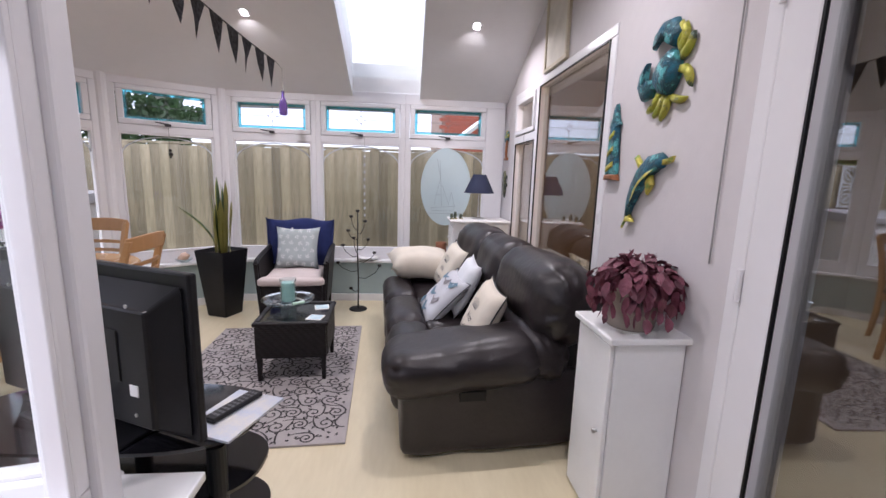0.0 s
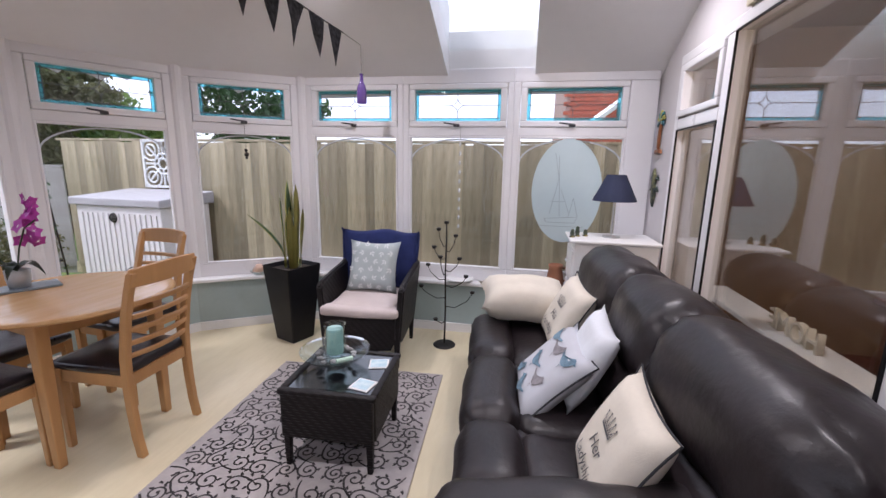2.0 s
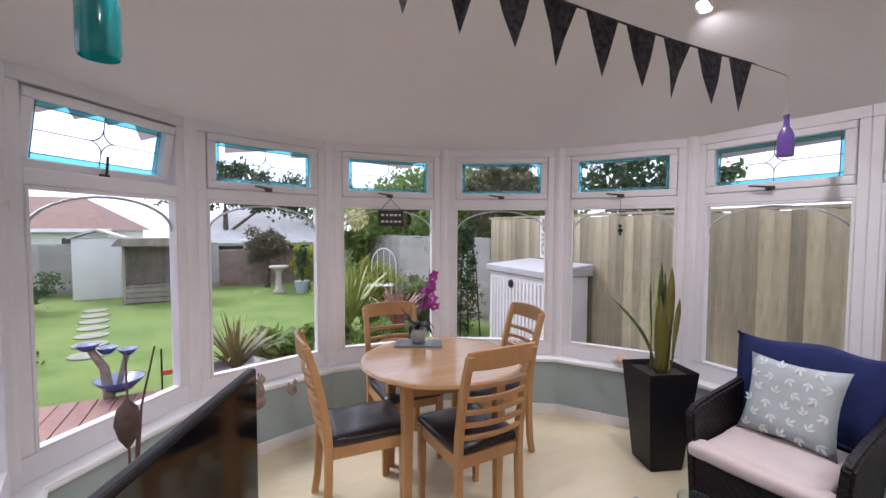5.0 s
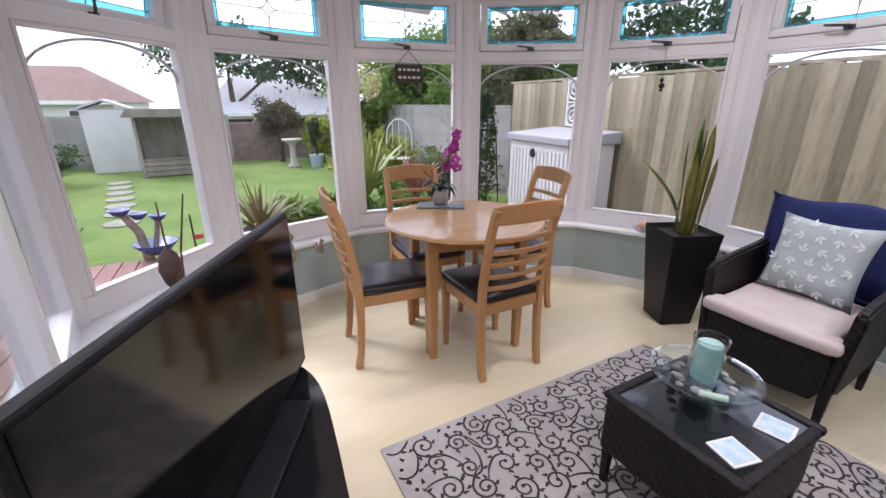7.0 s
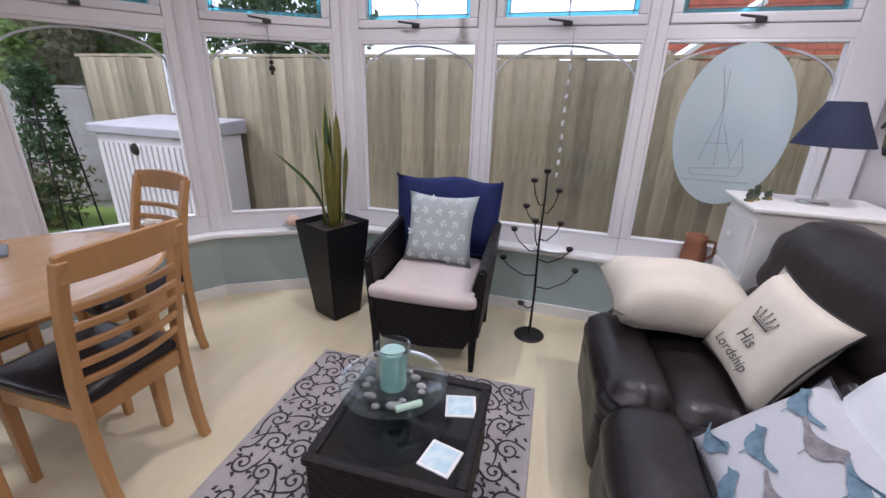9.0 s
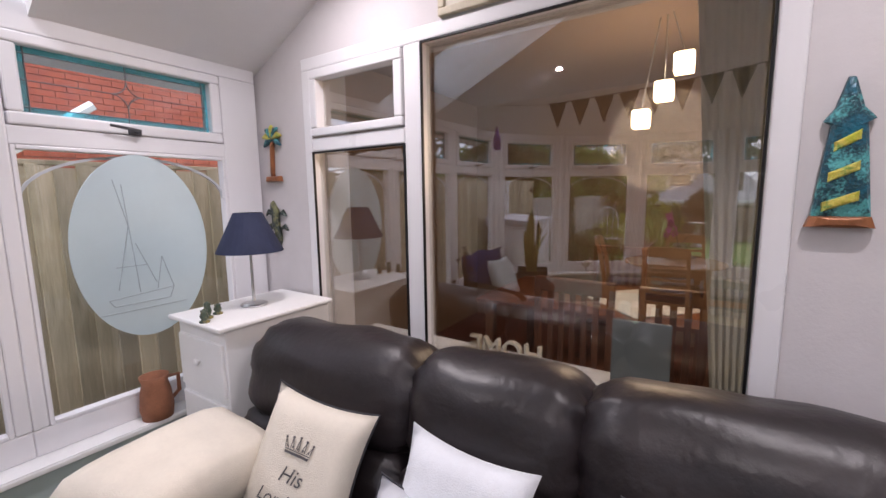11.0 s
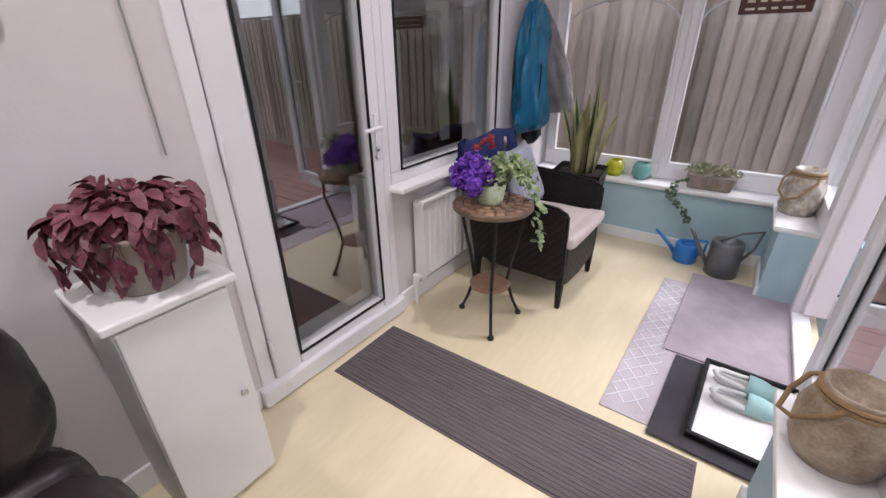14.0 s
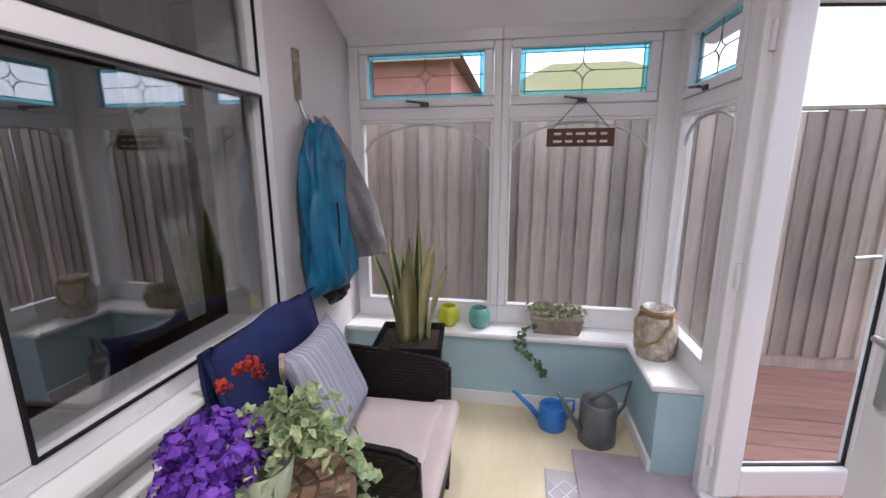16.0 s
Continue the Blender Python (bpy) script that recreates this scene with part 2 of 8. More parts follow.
def pad(bm, sx, sy, sz, m=None, n=10, pinch=0.12):
    """A stuffed cushion lying in x and y: full in the middle, thin at its seam, with drawn-out corners."""
    top, bot = {}, {}
    for i in range(n + 1):
        for j in range(n + 1):
            u, v = 2 * i / n - 1, 2 * j / n - 1
            k = 1 - pinch * (1 - abs(u) ** 2) * abs(v) ** 4
            q = 1 - pinch * (1 - abs(v) ** 2) * abs(u) ** 4
            h = (max(1 - u ** 4, 0) * max(1 - v ** 4, 0)) ** 0.55
            x, y = u * q * sx / 2, v * k * sy / 2
            w = 0.06 * noise.noise((u * 2 + sx * 7, v * 2, sy * 9)) * h
            top[i, j] = bm.verts.new((x, y, (h * 0.5 + w) * sz))
            bot[i, j] = top[i, j] if h < 1e-6 else bm.verts.new((x, y, -(h * 0.5 - w) * sz))
    for i in range(n):
        for j in range(n):
            for g, flip in ((top, False), (bot, True)):
                f = [g[i, j], g[i + 1, j], g[i + 1, j + 1], g[i, j + 1]]
                bm.faces.new(f[::-1] if flip else f)
    if m is not None:
        bmesh.ops.transform(bm, matrix=m, verts=list(set(top.values()) | set(bot.values())))


def struct(name, bm, material, label, category):
    return tagged(part(name, bm, material), label, category, kind="structure")

# ---- the plan ----
# Window line of the bay, walked with the inside on the right: the far wall, the curved bay, the short return, the doorway wall.
FARY, ENDY, HX, WX = 4.97, -1.17, 1.66, -0.2
BAY = [(HX - 0.02, FARY), (0.585, FARY), (-0.325, FARY), (-1.24, FARY - 0.03), (-2.03, 4.42), (-2.53, 3.61), (-2.645, 2.677), (-2.355, 1.783), (-1.64, 1.18), (-0.2, 1.5)]
SILLZ, GL0, GL1, TR0, TR1, HEADZ, EAVE, SLOPE = 0.45, 0.56, 1.665, 1.785, 2.03, 2.12, 2.135, 0.47


def edge_frame(a, b):
    """Matrix with x along a to b, y inwards, origin at a."""
    a, b = Vector((*a, 0)), Vector((*b, 0))
    x = (b - a).normalized()
    y = Vector((x.y, -x.x, 0)) * -1
    return Matrix(((x.x, y.x, 0, a.x), (x.y, y.y, 0, a.y), (0, 0, 1, 0), (0, 0, 0, 1))), (b - a).length


def ceiling_z(x, y):
    edges = list(zip(BAY, BAY[1:]))
    d = []
    for a, b in edges:
        m, _ = edge_frame(a, b)
        d.append((m.inverted() @ Vector((x, y, 0))).y)
    zb = min(d)
    zc = min(x - WX, FARY - y, y - ENDY)
    return EAVE + SLOPE * (max(zb, zc) - 0.03)


# Ceiling and roof with the skylight's well.
SKX0, SKX1, SKY0, SKY1 = 0.05, 0.735, 3.55, 4.945
def grid_vals(lo, hi, step, extra):
    vals = list(np.arange(lo, hi, step)) + [hi]
    vals = [v for v in vals if all(abs(v - e) > step * 0.45 for e in extra)] + list(extra)
    return sorted(vals)


def height_field(lift, flip):
    bm = bmesh.new()
    xs, ys = grid_vals(-2.9, HX + 0.02, 0.11, (SKX0, SKX1)), grid_vals(ENDY - 0.25, FARY + 0.25, 0.11, (SKY0, SKY1))
    vs = {}
    for i, x in enumerate(xs):
        for j, y in enumerate(ys):
            z = ceiling_z(x, y)
            vs[i, j] = bm.verts.new((x, y, z + lift)) if z > EAVE - 0.13 else None
    for i in range(len(xs) - 1):
        for j in range(len(ys) - 1):
            cx, cy = (xs[i] + xs[i + 1]) / 2, (ys[j] + ys[j + 1]) / 2
            if SKX0 < cx < SKX1 and SKY0 < cy < SKY1:
                continue
            q = [vs[i, j], vs[i + 1, j], vs[i + 1, j + 1], vs[i, j + 1]]
            if all(q):
                bm.faces.new(q[::-1] if flip else q)
    return bm


tagged(part("ceiling", height_field(0, True), CEILING, smooth=True), "smooth white plastered sloping ceiling over the sun room", "ceiling", kind="structure")
tagged(part("roof", height_field(0.3, False), mat("roof_tile", (0.12, 0.1, 0.09), 0.8, var=0.3, bump=0.4)), "dark roof covering above the sloping ceiling", "roof", kind="structure")
bm = bmesh.new()
t = 0.02
for cx, cy, sx, sy in ((SKX0 - t / 2, (SKY0 + SKY1) / 2, t, SKY1 - SKY0 + 2 * t), (SKX1 + t / 2, (SKY0 + SKY1) / 2, t, SKY1 - SKY0 + 2 * t)):
    vs = box(bm, cx, cy, 0, sx, sy, 1)
    for v in vs:
        v.co.z = ceiling_z(cx, v.co.y) + (0.5 if v.co.z > 0 else -0.002)
for cy in (SKY0 - t / 2, SKY1 + t / 2):
    box(bm, (SKX0 + SKX1) / 2, cy, ceiling_z(0.4, cy) + 0.165, SKX1 - SKX0, t, 0.335)
skylight = thing("skylight", pose(0, 0, 0), "white framed skylight with clear pane in a deep well", "skylight", kind="structure")
part("well", bm, WHITEPAINT, skylight)
bm = bmesh.new()
zs = [ceiling_z(0.4, y) + 0.19 for y in (SKY0, SKY1)]
vs = box(bm, (SKX0 + SKX1) / 2, (SKY0 + SKY1) / 2, 0, SKX1 - SKX0, SKY1 - SKY0, 0.008)
for v in vs:
    v.co.z += zs[0] if v.co.y < 4.2 else zs[1]
part("pane", bm, GLASS, skylight).visible_shadow = False


# ---- windows ----
count = {"n": 0}
def window(a, b, post_a=0.09, post_b=0.09, lower=True, opened=False, sill=True, dwarf=DWARF, depth=0.11, z0=SILLZ):
    """One glazed bay between two points: frame, lower pane with its arch, leaded top light with handle."""
    m, L = edge_frame(a, b)
    count["n"] += 1
    w = thing("window_%d" % count["n"], m, "white plastic window with leaded cyan-bordered top light", "window", kind="structure")
    w["group"] = "sun room windows"
    x0, x1 = post_a, L - post_b
    f = 0.035
    bm = bmesh.new()
    D = 0.07
    yc = 0.0
    box(bm, L / 2, yc, (z0 + GL0) / 2, L, D, GL0 - z0, 0.006)
    box(bm, (x0 + x1) / 2, yc, (GL1 + 1.735) / 2, x1 - x0 + 0.01, D, 1.735 - GL1, 0.006)
    box(bm, L / 2, yc, (2.075 + EAVE + 0.05) / 2, L, D, EAVE + 0.05 - 2.075, 0.006)
    box(bm, x0 / 2, yc, (GL0 + 2.075) / 2, x0, D + 0.004, 2.075 - GL0, 0.008)
    box(bm, (x1 + L) / 2, yc, (GL0 + 2.075) / 2, L - x1, D + 0.004, 2.075 - GL0, 0.008)
    for xx in (x0 + 0.008, x1 - 0.008):
        box(bm, xx, 0.012, (GL0 + GL1) / 2, 0.016, 0.05, GL1 - GL0, 0.004)
    for zz in (GL0 + 0.008, GL1 - 0.008):
        box(bm, (x0 + x1) / 2, 0.0125, zz, x1 - x0 - 0.032, 0.049, 0.016, 0.004)
    part("window_frame", bm, UPVC, w)
    # lower pane and the arched bar in it
    part("pane", newbox((x0 + x1) / 2, -0.005, (GL0 + GL1) / 2, x1 - x0, 0.006, GL1 - GL0), GLASS, w).visible_shadow = False
    bm = bmesh.new()
    n, W = 16, x1 - x0 - 0.01
    top, spring = GL1 - 0.02, GL1 - 0.02 - min(0.2, W * 0.24)
    outer = [((x0 + x1) / 2 - W / 2 * math.cos(math.pi * k / n), spring + (top - spring) * math.sin(math.pi * k / n)) for k in range(n + 1)]
    inner = [((x0 + x1) / 2 - (W / 2 - 0.011) * math.cos(math.pi * k / n), spring + (top - spring - 0.011) * math.sin(math.pi * k / n)) for k in range(n + 1)]
    for k in range(n):
        prism(bm, [outer[k], outer[k + 1], inner[k + 1], inner[k]], 0.014, Matrix.Translation((0, -0.004, 0)))
    part("arch_bar", bm, ARCH, w, "slim pale grey arched glazing bar")
    # top light: sash, glass, coloured border, lead lines
    tilt = Matrix.Translation((0, -0.02, 2.07)) @ Matrix.Rotation(radians(-12 if opened else 0), 4, "X") @ Matrix.Translation((0, 0.02, -2.07))
    bm = bmesh.new()
    s = 0.05
    sx0, sx1, sz0, sz1 = x0 + 0.004, x1 - 0.004, 1.737, 2.073
    ys, sd = 0.01, 0.066
    box(bm, (sx0 + sx1) / 2, ys, (sz0 + TR0) / 2, sx1 - sx0, sd, TR0 - sz0, 0.008, tilt)
    box(bm, (sx0 + sx1) / 2, ys, (sz1 + TR1) / 2, sx1 - sx0, sd, sz1 - TR1, 0.008, tilt)
    for xx in (sx0 + s / 2, sx1 - s / 2):
        box(bm, xx, ys, (TR0 + TR1) / 2, s, sd, TR1 - TR0, 0.008, tilt)
    sash = part("sash", bm, UPVC, w)
    gx0, gx1, bw = sx0 + s, sx1 - s, 0.024
    part("top_pane", newbox((gx0 + gx1) / 2, 0, (TR0 + TR1) / 2, gx1 - gx0 - 2 * bw, 0.006, TR1 - TR0 - 2 * bw, m=tilt), SUNTOP, sash).visible_shadow = False
    for cx, cz, sx, sz in (((gx0 + gx1) / 2, TR0 + bw / 2, gx1 - gx0, bw), ((gx0 + gx1) / 2, TR1 - bw / 2, gx1 - gx0, bw), (gx0 + bw / 2, (TR0 + TR1) / 2, bw, TR1 - TR0 - 2 * bw), (gx1 - bw / 2, (TR0 + TR1) / 2, bw, TR1 - TR0 - 2 * bw)):
        part("border_glass", newbox(cx, 0, cz, sx, 0.006, sz, m=tilt), CYAN, sash, "cyan glass border strip").visible_shadow = False
    bm = bmesh.new()
    mx, mz, r = (gx0 + gx1) / 2, (TR0 + TR1) / 2, 0.06
    for p, q in (((gx0, TR0 + bw), (gx1, TR0 + bw)), ((gx0, TR1 - bw), (gx1, TR1 - bw)), ((gx0 + bw, TR0), (gx0 + bw, TR1)), ((gx1 - bw, TR0), (gx1 - bw, TR1)), ((gx0, mz), (mx - r, mz)), ((mx + r, mz), (gx1, mz)), ((mx, TR0), (mx, mz - r)), ((mx, mz + r), (mx, TR1))):
        tube(bm, [tilt @ Vector((p[0], 0.006, p[1])), tilt @ Vector((q[0], 0.006, q[1]))], 0.0026, 6)
    for sxn, szn in ((1, 1), (1, -1), (-1, -1), (-1, 1)):
        pts = [tilt @ Vector((mx + sxn * r * (1 - math.sin(a)) , 0.006, mz + szn * r * (1 - math.cos(a)))) for a in [math.pi / 2 * k / 6 for k in range(7)]]
        tube(bm, pts, 0.003, 6)
    part("lead_lines", bm, LEAD, sash, "dark lead lines with a four-pointed star")
    hm = Matrix.Translation((mx, 0.046, 1.748))
    bm = bmesh.new()
    box(bm, 0, 0, 0, 0.05, 0.012, 0.024, 0.004, tilt @ hm)
    if opened:
        tube(bm, [tilt @ hm @ Vector(p) for p in ((0, 0.006, 0), (0.01, 0.025, 0.006), (0.02, 0.03, 0.1))], 0.008, 8, 0.006)
    else:
        tube(bm, [tilt @ hm @ Vector(p) for p in ((0, 0.006, 0), (-0.01, 0.03, 0.004), (0.06, 0.034, 0.012), (0.1, 0.03, 0.018))], 0.008, 8, 0.006)
    part("handle", bm, HANDLE, sash, "dark grey metal window handle")
    return w


def dwarf_wall(name, pts, material, inner=0.11, outer=0.16, top=SILLZ - 0.028, sill_over=0.03, label="low painted wall under the windows"):
    """A low wall that follows the window line, with its sill board and skirting, mitred at the corners."""
    def offset(d):
        out = []
        for i, p in enumerate(pts):
            p = Vector(p)
            ds = []
            if i > 0:
                ds.append((p - Vector(pts[i - 1])).normalized())
            if i < len(pts) - 1:
                ds.append((Vector(pts[i + 1]) - p).normalized())
            ns = [Vector((-q.y, q.x)) for q in ds]
            n = sum(ns, Vector((0, 0))).normalized()
            out.append(p + n * d / max(n.dot(ns[0]), 0.3))
        return out

    def band(d0, d1, z0, z1):
        bm = bmesh.new()
        A, B = offset(d0), offset(d1)
        cols = [[bm.verts.new((*q, z)) for q, z in ((a, z0), (b, z0), (b, z1), (a, z1))] for a, b in zip(A, B)]
        for c, e in zip(cols, cols[1:]):
            for k in range(4):
                bm.faces.new((c[k], c[(k + 1) % 4], e[(k + 1) % 4], e[k]))
        bm.faces.new(cols[0])
        bm.faces.new(cols[-1][::-1])
        bmesh.ops.recalc_face_normals(bm, faces=bm.faces)
        return bm
    struct(name, band(-outer, inner, -0.3, top), material, label, "wall")
    bm = band(-0.02, inner + sill_over, top, SILLZ)
    bmesh.ops.bevel(bm, geom=[e for e in bm.edges if len(e.link_faces) == 2 and e.calc_face_angle(0) > 1], offset=0.006, segments=2, affect="EDGES")
    struct("window_sill", bm, SILL, "white window sill board", "sill")
    struct("baseboard", band(inner, inner + 0.016, 0, 0.075), WHITEPAINT, "white skirting board along the low wall", "skirting")


dwarf_wall("wall_bay", [(HX, FARY)] + BAY[1:], DWARF, label="low sage green wall under the bay windows")
for i, (a, b) in enumerate(zip(BAY, BAY[1:])):
    if i == 8:
        mid = ((a[0] + b[0]) / 2, (a[1] + b[1]) / 2)
        window(a, mid, 0.1, 0.05)
        window(mid, b, 0.05, 0.1)
    else:
        window(a, b, 0.2 if i == 0 else 0.05 if i < 3 else 0.1, 0.05 if i < 2 else 0.1, opened=(i == 7))
# end wall with two windows, and the narrow side lights by the doors
window((WX, 1.425), (WX, 1.02), 0.05, 0.05)
struct("wall_stub", newbox(-0.18, 1.285, 0.06, 0.34, 0.59, 0.72, 0.004), AQUA, "low aqua wall end under the side light", "wall")
struct("window_sill", newbox(-0.165, 1.285, 0.438, 0.37, 0.65, 0.03, 0.006), SILL, "white sill board on the low wall end", "sill")
struct("baseboard", newbox(-0.002, 1.285, 0.037, 0.016, 0.59, 0.075, 0.003), WHITEPAINT, "white skirting board along the low wall end", "skirting")
END = [(WX + 0.02, ENDY), (0.75, ENDY), (HX - 0.02, ENDY)]
window(END[0], END[1], 0.12, 0.045)
window(END[1], END[2], 0.045, 0.06)
window((WX, -0.45), (WX, ENDY + 0.03), 0.06, 0.05)
dwarf_wall("wall_end", [(WX, -0.5), (WX, ENDY), (HX, ENDY)], AQUA, inner=0.2, label="low aqua wall under the end windows")

# ---- floor, house wall, doors ----
bm = bmesh.new()
fl = [bm.verts.new((x, y, 0)) for x, y in [(HX + 0.3, FARY + 0.1), (HX + 0.3, ENDY - 0.1), (WX - 0.08, ENDY - 0.1), (WX - 0.08, 1.45), (-1.66, 1.1), (-2.45, 1.72), (-2.75, 2.66), (-2.62, 3.66), (-2.1, 4.5), (-1.26, FARY + 0.1)]]
lo = [bm.verts.new((v.co.x, v.co.y, -0.15)) for v in fl]
bm.faces.new(fl)
bm.faces.new(lo[::-1])
for k in range(len(fl)):
    bm.faces.new((fl[k], lo[k], lo[(k + 1) % len(fl)], fl[(k + 1) % len(fl)]))
bmesh.ops.recalc_face_normals(bm, faces=bm.faces)
struct("floor", bm, FLOOR, "pale yellow wood-effect vinyl floor", "floor")

WT = 0.3
def wall_piece(bm, y0, y1, z0, z1):
    box(bm, HX + WT / 2, (y0 + y1) / 2, (z0 + z1) / 2, WT, y1 - y0, z1 - z0)


H1 = (2.58, 4.56, 0.52, 2.14)
DR = (0.79, 1.65, 0.03, 2.14)
H2 = (-0.32, 0.785, 0.74, 2.14)
bm = bmesh.new()
wall_piece(bm, ENDY - 0.2, H2[0], -0.1, 3.3)
wall_piece(bm, H2[0], DR[0], -0.1, H2[2])
wall_piece(bm, H2[0], DR[1], H2[3], 3.3)
wall_piece(bm, DR[0], DR[1], -0.1, DR[2])
wall_piece(bm, DR[1], H1[0], -0.1, 3.3)
wall_piece(bm, H1[0], H1[1], -0.1, H1[2])
wall_piece(bm, H1[0], H1[1], H1[3], 3.3)
wall_piece(bm, H1[1], FARY + 0.2, -0.1, 3.3)
struct("wall_house", bm, PLASTER, "pale grey-lilac plastered house wall with window and door openings", "wall")
bm = bmesh.new()
for y0, y1 in ((ENDY + 0.22, 0.77), (1.67, FARY - 0.13)):
    box(bm, HX - 0.008, (y0 + y1) / 2, 0.05, 0.016, y1 - y0, 0.1, 0.004)
struct("baseboard", bm, WHITEPAINT, "white skirting board along the house wall", "skirting")


def bars(bm, x, d, rects, bevel=0.007):
    """Frame bars in the house wall: each (y0, y1, z0, z1)."""
    for y0, y1, z0, z1 in rects:
        box(bm, x, (y0 + y1) / 2, (z0 + z1) / 2, d, y1 - y0, z1 - z0, bevel)


def pane_x(name, x, y0, y1, z0, z1, material, parent):
    p = part(name, newbox(x, (y0 + y1) / 2, (z0 + z1) / 2, 0.006, y1 - y0, z1 - z0), material, parent)
    p.visible_shadow = False
    return p


def gasket(parent, x, y0, y1, z0, z1):
    bm = bmesh.new()
    g = 0.008
    bars(bm, x, 0.01, ((y0, y0 + g, z0, z1), (y1 - g, y1, z0, z1), (y0 + g, y1 - g, z0, z0 + g), (y0 + g, y1 - g, z1 - g, z1)), 0)
    part("gasket", bm, BLACKPLASTIC, parent, "black rubber gasket")


FX = HX + 0.03
w = thing("window_20", pose(0, 0, 0), "large white plastic window into the house with side vent", "window", kind="structure")
bm = bmesh.new()
y0, y1, z0, z1 = H1
bars(bm, FX, 0.07, ((y0, y1, z0, z0 + 0.07), (y0, y1, z1 - 0.06, z1), (y0, y0 + 0.07, z0 + 0.07, z1 - 0.06), (y1 - 0.06, y1, z0 + 0.07, z1 - 0.06), (3.81, 3.9, z0 + 0.07, z1 - 0.06), (3.9, y1 - 0.06, 1.68, 1.75)))
part("window_frame", bm, UPVC, w)
bm = bmesh.new()
bars(bm, FX - 0.012, 0.07, ((3.905, 4.49, 1.755, 1.795), (3.905, 4.49, 2.03, 2.075), (3.905, 3.95, 1.795, 2.03), (4.445, 4.49, 1.795, 2.03)))
part("vent_sash", bm, UPVC, w)
pane_x("pane", FX + 0.01, 2.65, 3.81, 0.59, 2.08, HOUSEGLASS, w)
pane_x("pane", FX + 0.01, 3.9, 4.5, 0.59, 1.68, HOUSEGLASS, w)
pane_x("pane", FX + 0.005, 3.95, 4.445, 1.795, 2.03, HOUSEGLASS, w)
gasket(w, FX - 0.034, 2.65, 3.81, 0.59, 2.08)
gasket(w, FX - 0.034, 3.9, 4.5, 0.59, 1.68)

d = thing("door_1", pose(0, 0, 0), "white plastic glazed back door, closed, with lever handle", "door", kind="structure")
bm = bmesh.new()
y0, y1, z0, z1 = DR
bars(bm, FX, 0.08, ((y0, y0 + 0.05, z0, z1), (y1 - 0.06, y1, z0, z1), (y0 + 0.05, y1 - 0.06, z1 - 0.05, z1), (y0 + 0.05, y1 - 0.06, z0, z0 + 0.04)))
box(bm, HX - 0.015, (y0 + y1) / 2, 0.05, 0.06, y1 - y0 + 0.04, 0.09, 0.01)
part("door_frame", bm, UPVC, d)
bm = bmesh.new()
a, b = y0 + 0.055, y1 - 0.065
bars(bm, FX - 0.015, 0.07, ((a, 0.917, z0 + 0.045, z1 - 0.055), (1.46, b, z0 + 0.045, z1 - 0.055), (0.917, 1.46, z0 + 0.045, 0.145), (0.917, 1.46, 1.96, z1 - 0.055)), 0.012)
leaf = part("door_leaf", bm, UPVC, d)
pane_x("pane", FX - 0.005, 0.917, 1.46, 0.145, 1.96, HOUSEGLASS, d)
gasket(d, FX - 0.05, 0.917, 1.46, 0.145, 1.96)
bm = bmesh.new()
box(bm, FX - 0.055, 0.88, 1.0, 0.012, 0.03, 0.2, 0.004)
tube(bm, [(FX - 0.06, 0.89, 1.04), (FX - 0.1, 0.89, 1.045), (FX - 0.105, 0.92, 1.045), (FX - 0.1, 1.0, 1.04)], 0.009, 8)
part("door_handle", bm, UPVC, leaf, "white lever door handle")
bm = bmesh.new()
lathe(bm, [(0.012, 0), (0.012, 0.006), (0.005, 0.008)], 12, Matrix.Translation((FX - 0.06, 0.89, 0.945)) @ Matrix.Rotation(radians(-90), 4, "Y"))
part("lock_cylinder", bm, CHROME, leaf)
bm = bmesh.new()
for z in (0.25, 1.05, 1.9):
    tube(bm, [(FX - 0.055, 1.585, z - 0.05), (FX - 0.055, 1.585, z + 0.05)], 0.009, 8)
part("hinges", bm, UPVC, d)

w = thing("window_21", pose(0, 0, 0), "white plastic kitchen window with top vent beside the door", "window", kind="structure")
bm = bmesh.new()
y0, y1, z0, z1 = H2
bars(bm, FX, 0.07, ((y0, y1, z0, z0 + 0.06), (y0, y1, z1 - 0.05, z1), (y0, y0 + 0.06, z0 + 0.06, z1 - 0.05), (y1 - 0.08, y1, z0 + 0.06, z1 - 0.05), (y0 + 0.06, y1 - 0.08, 1.69, 1.76)))
part("window_frame", bm, UPVC, w)
pane_x("pane", FX + 0.01, y0 + 0.06, y1 - 0.08, 0.8, 1.69, HOUSEGLASS, w)
pane_x("pane", FX + 0.01, y0 + 0.06, y1 - 0.08, 1.76, 2.09, HOUSEGLASS, w)
gasket(w, FX - 0.034, y0 + 0.06, y1 - 0.08, 0.8, 1.69)
gasket(w, FX - 0.034, y0 + 0.06, y1 - 0.08, 1.76, 2.09)
struct("window_sill", newbox(HX - 0.03, 0.22, 0.725, 0.13, 1.18, 0.03, 0.008), SILL, "white plastic sill below the kitchen window", "sill")

# French doors: one leaf shut, the other open to the garden
FD0, FD1 = -0.45, 1.02
fd = thing("door_2", pose(0, 0, 0), "white plastic French doors to the garden, one leaf open", "door", kind="structure")
bm = bmesh.new()
bars(bm, WX, 0.08, ((FD0, FD0 + 0.06, 0, 2.14), (FD1 - 0.06, FD1, 0, 2.14), (FD0 + 0.06, FD1 - 0.06, 2.06, 2.14), (FD0 + 0.06, FD1 - 0.06, 0.0, 0.035)))
bars(bm, WX, 0.078, ((FD0, FD1, 2.142, 2.3),))
part("door_frame", bm, UPVC, fd)


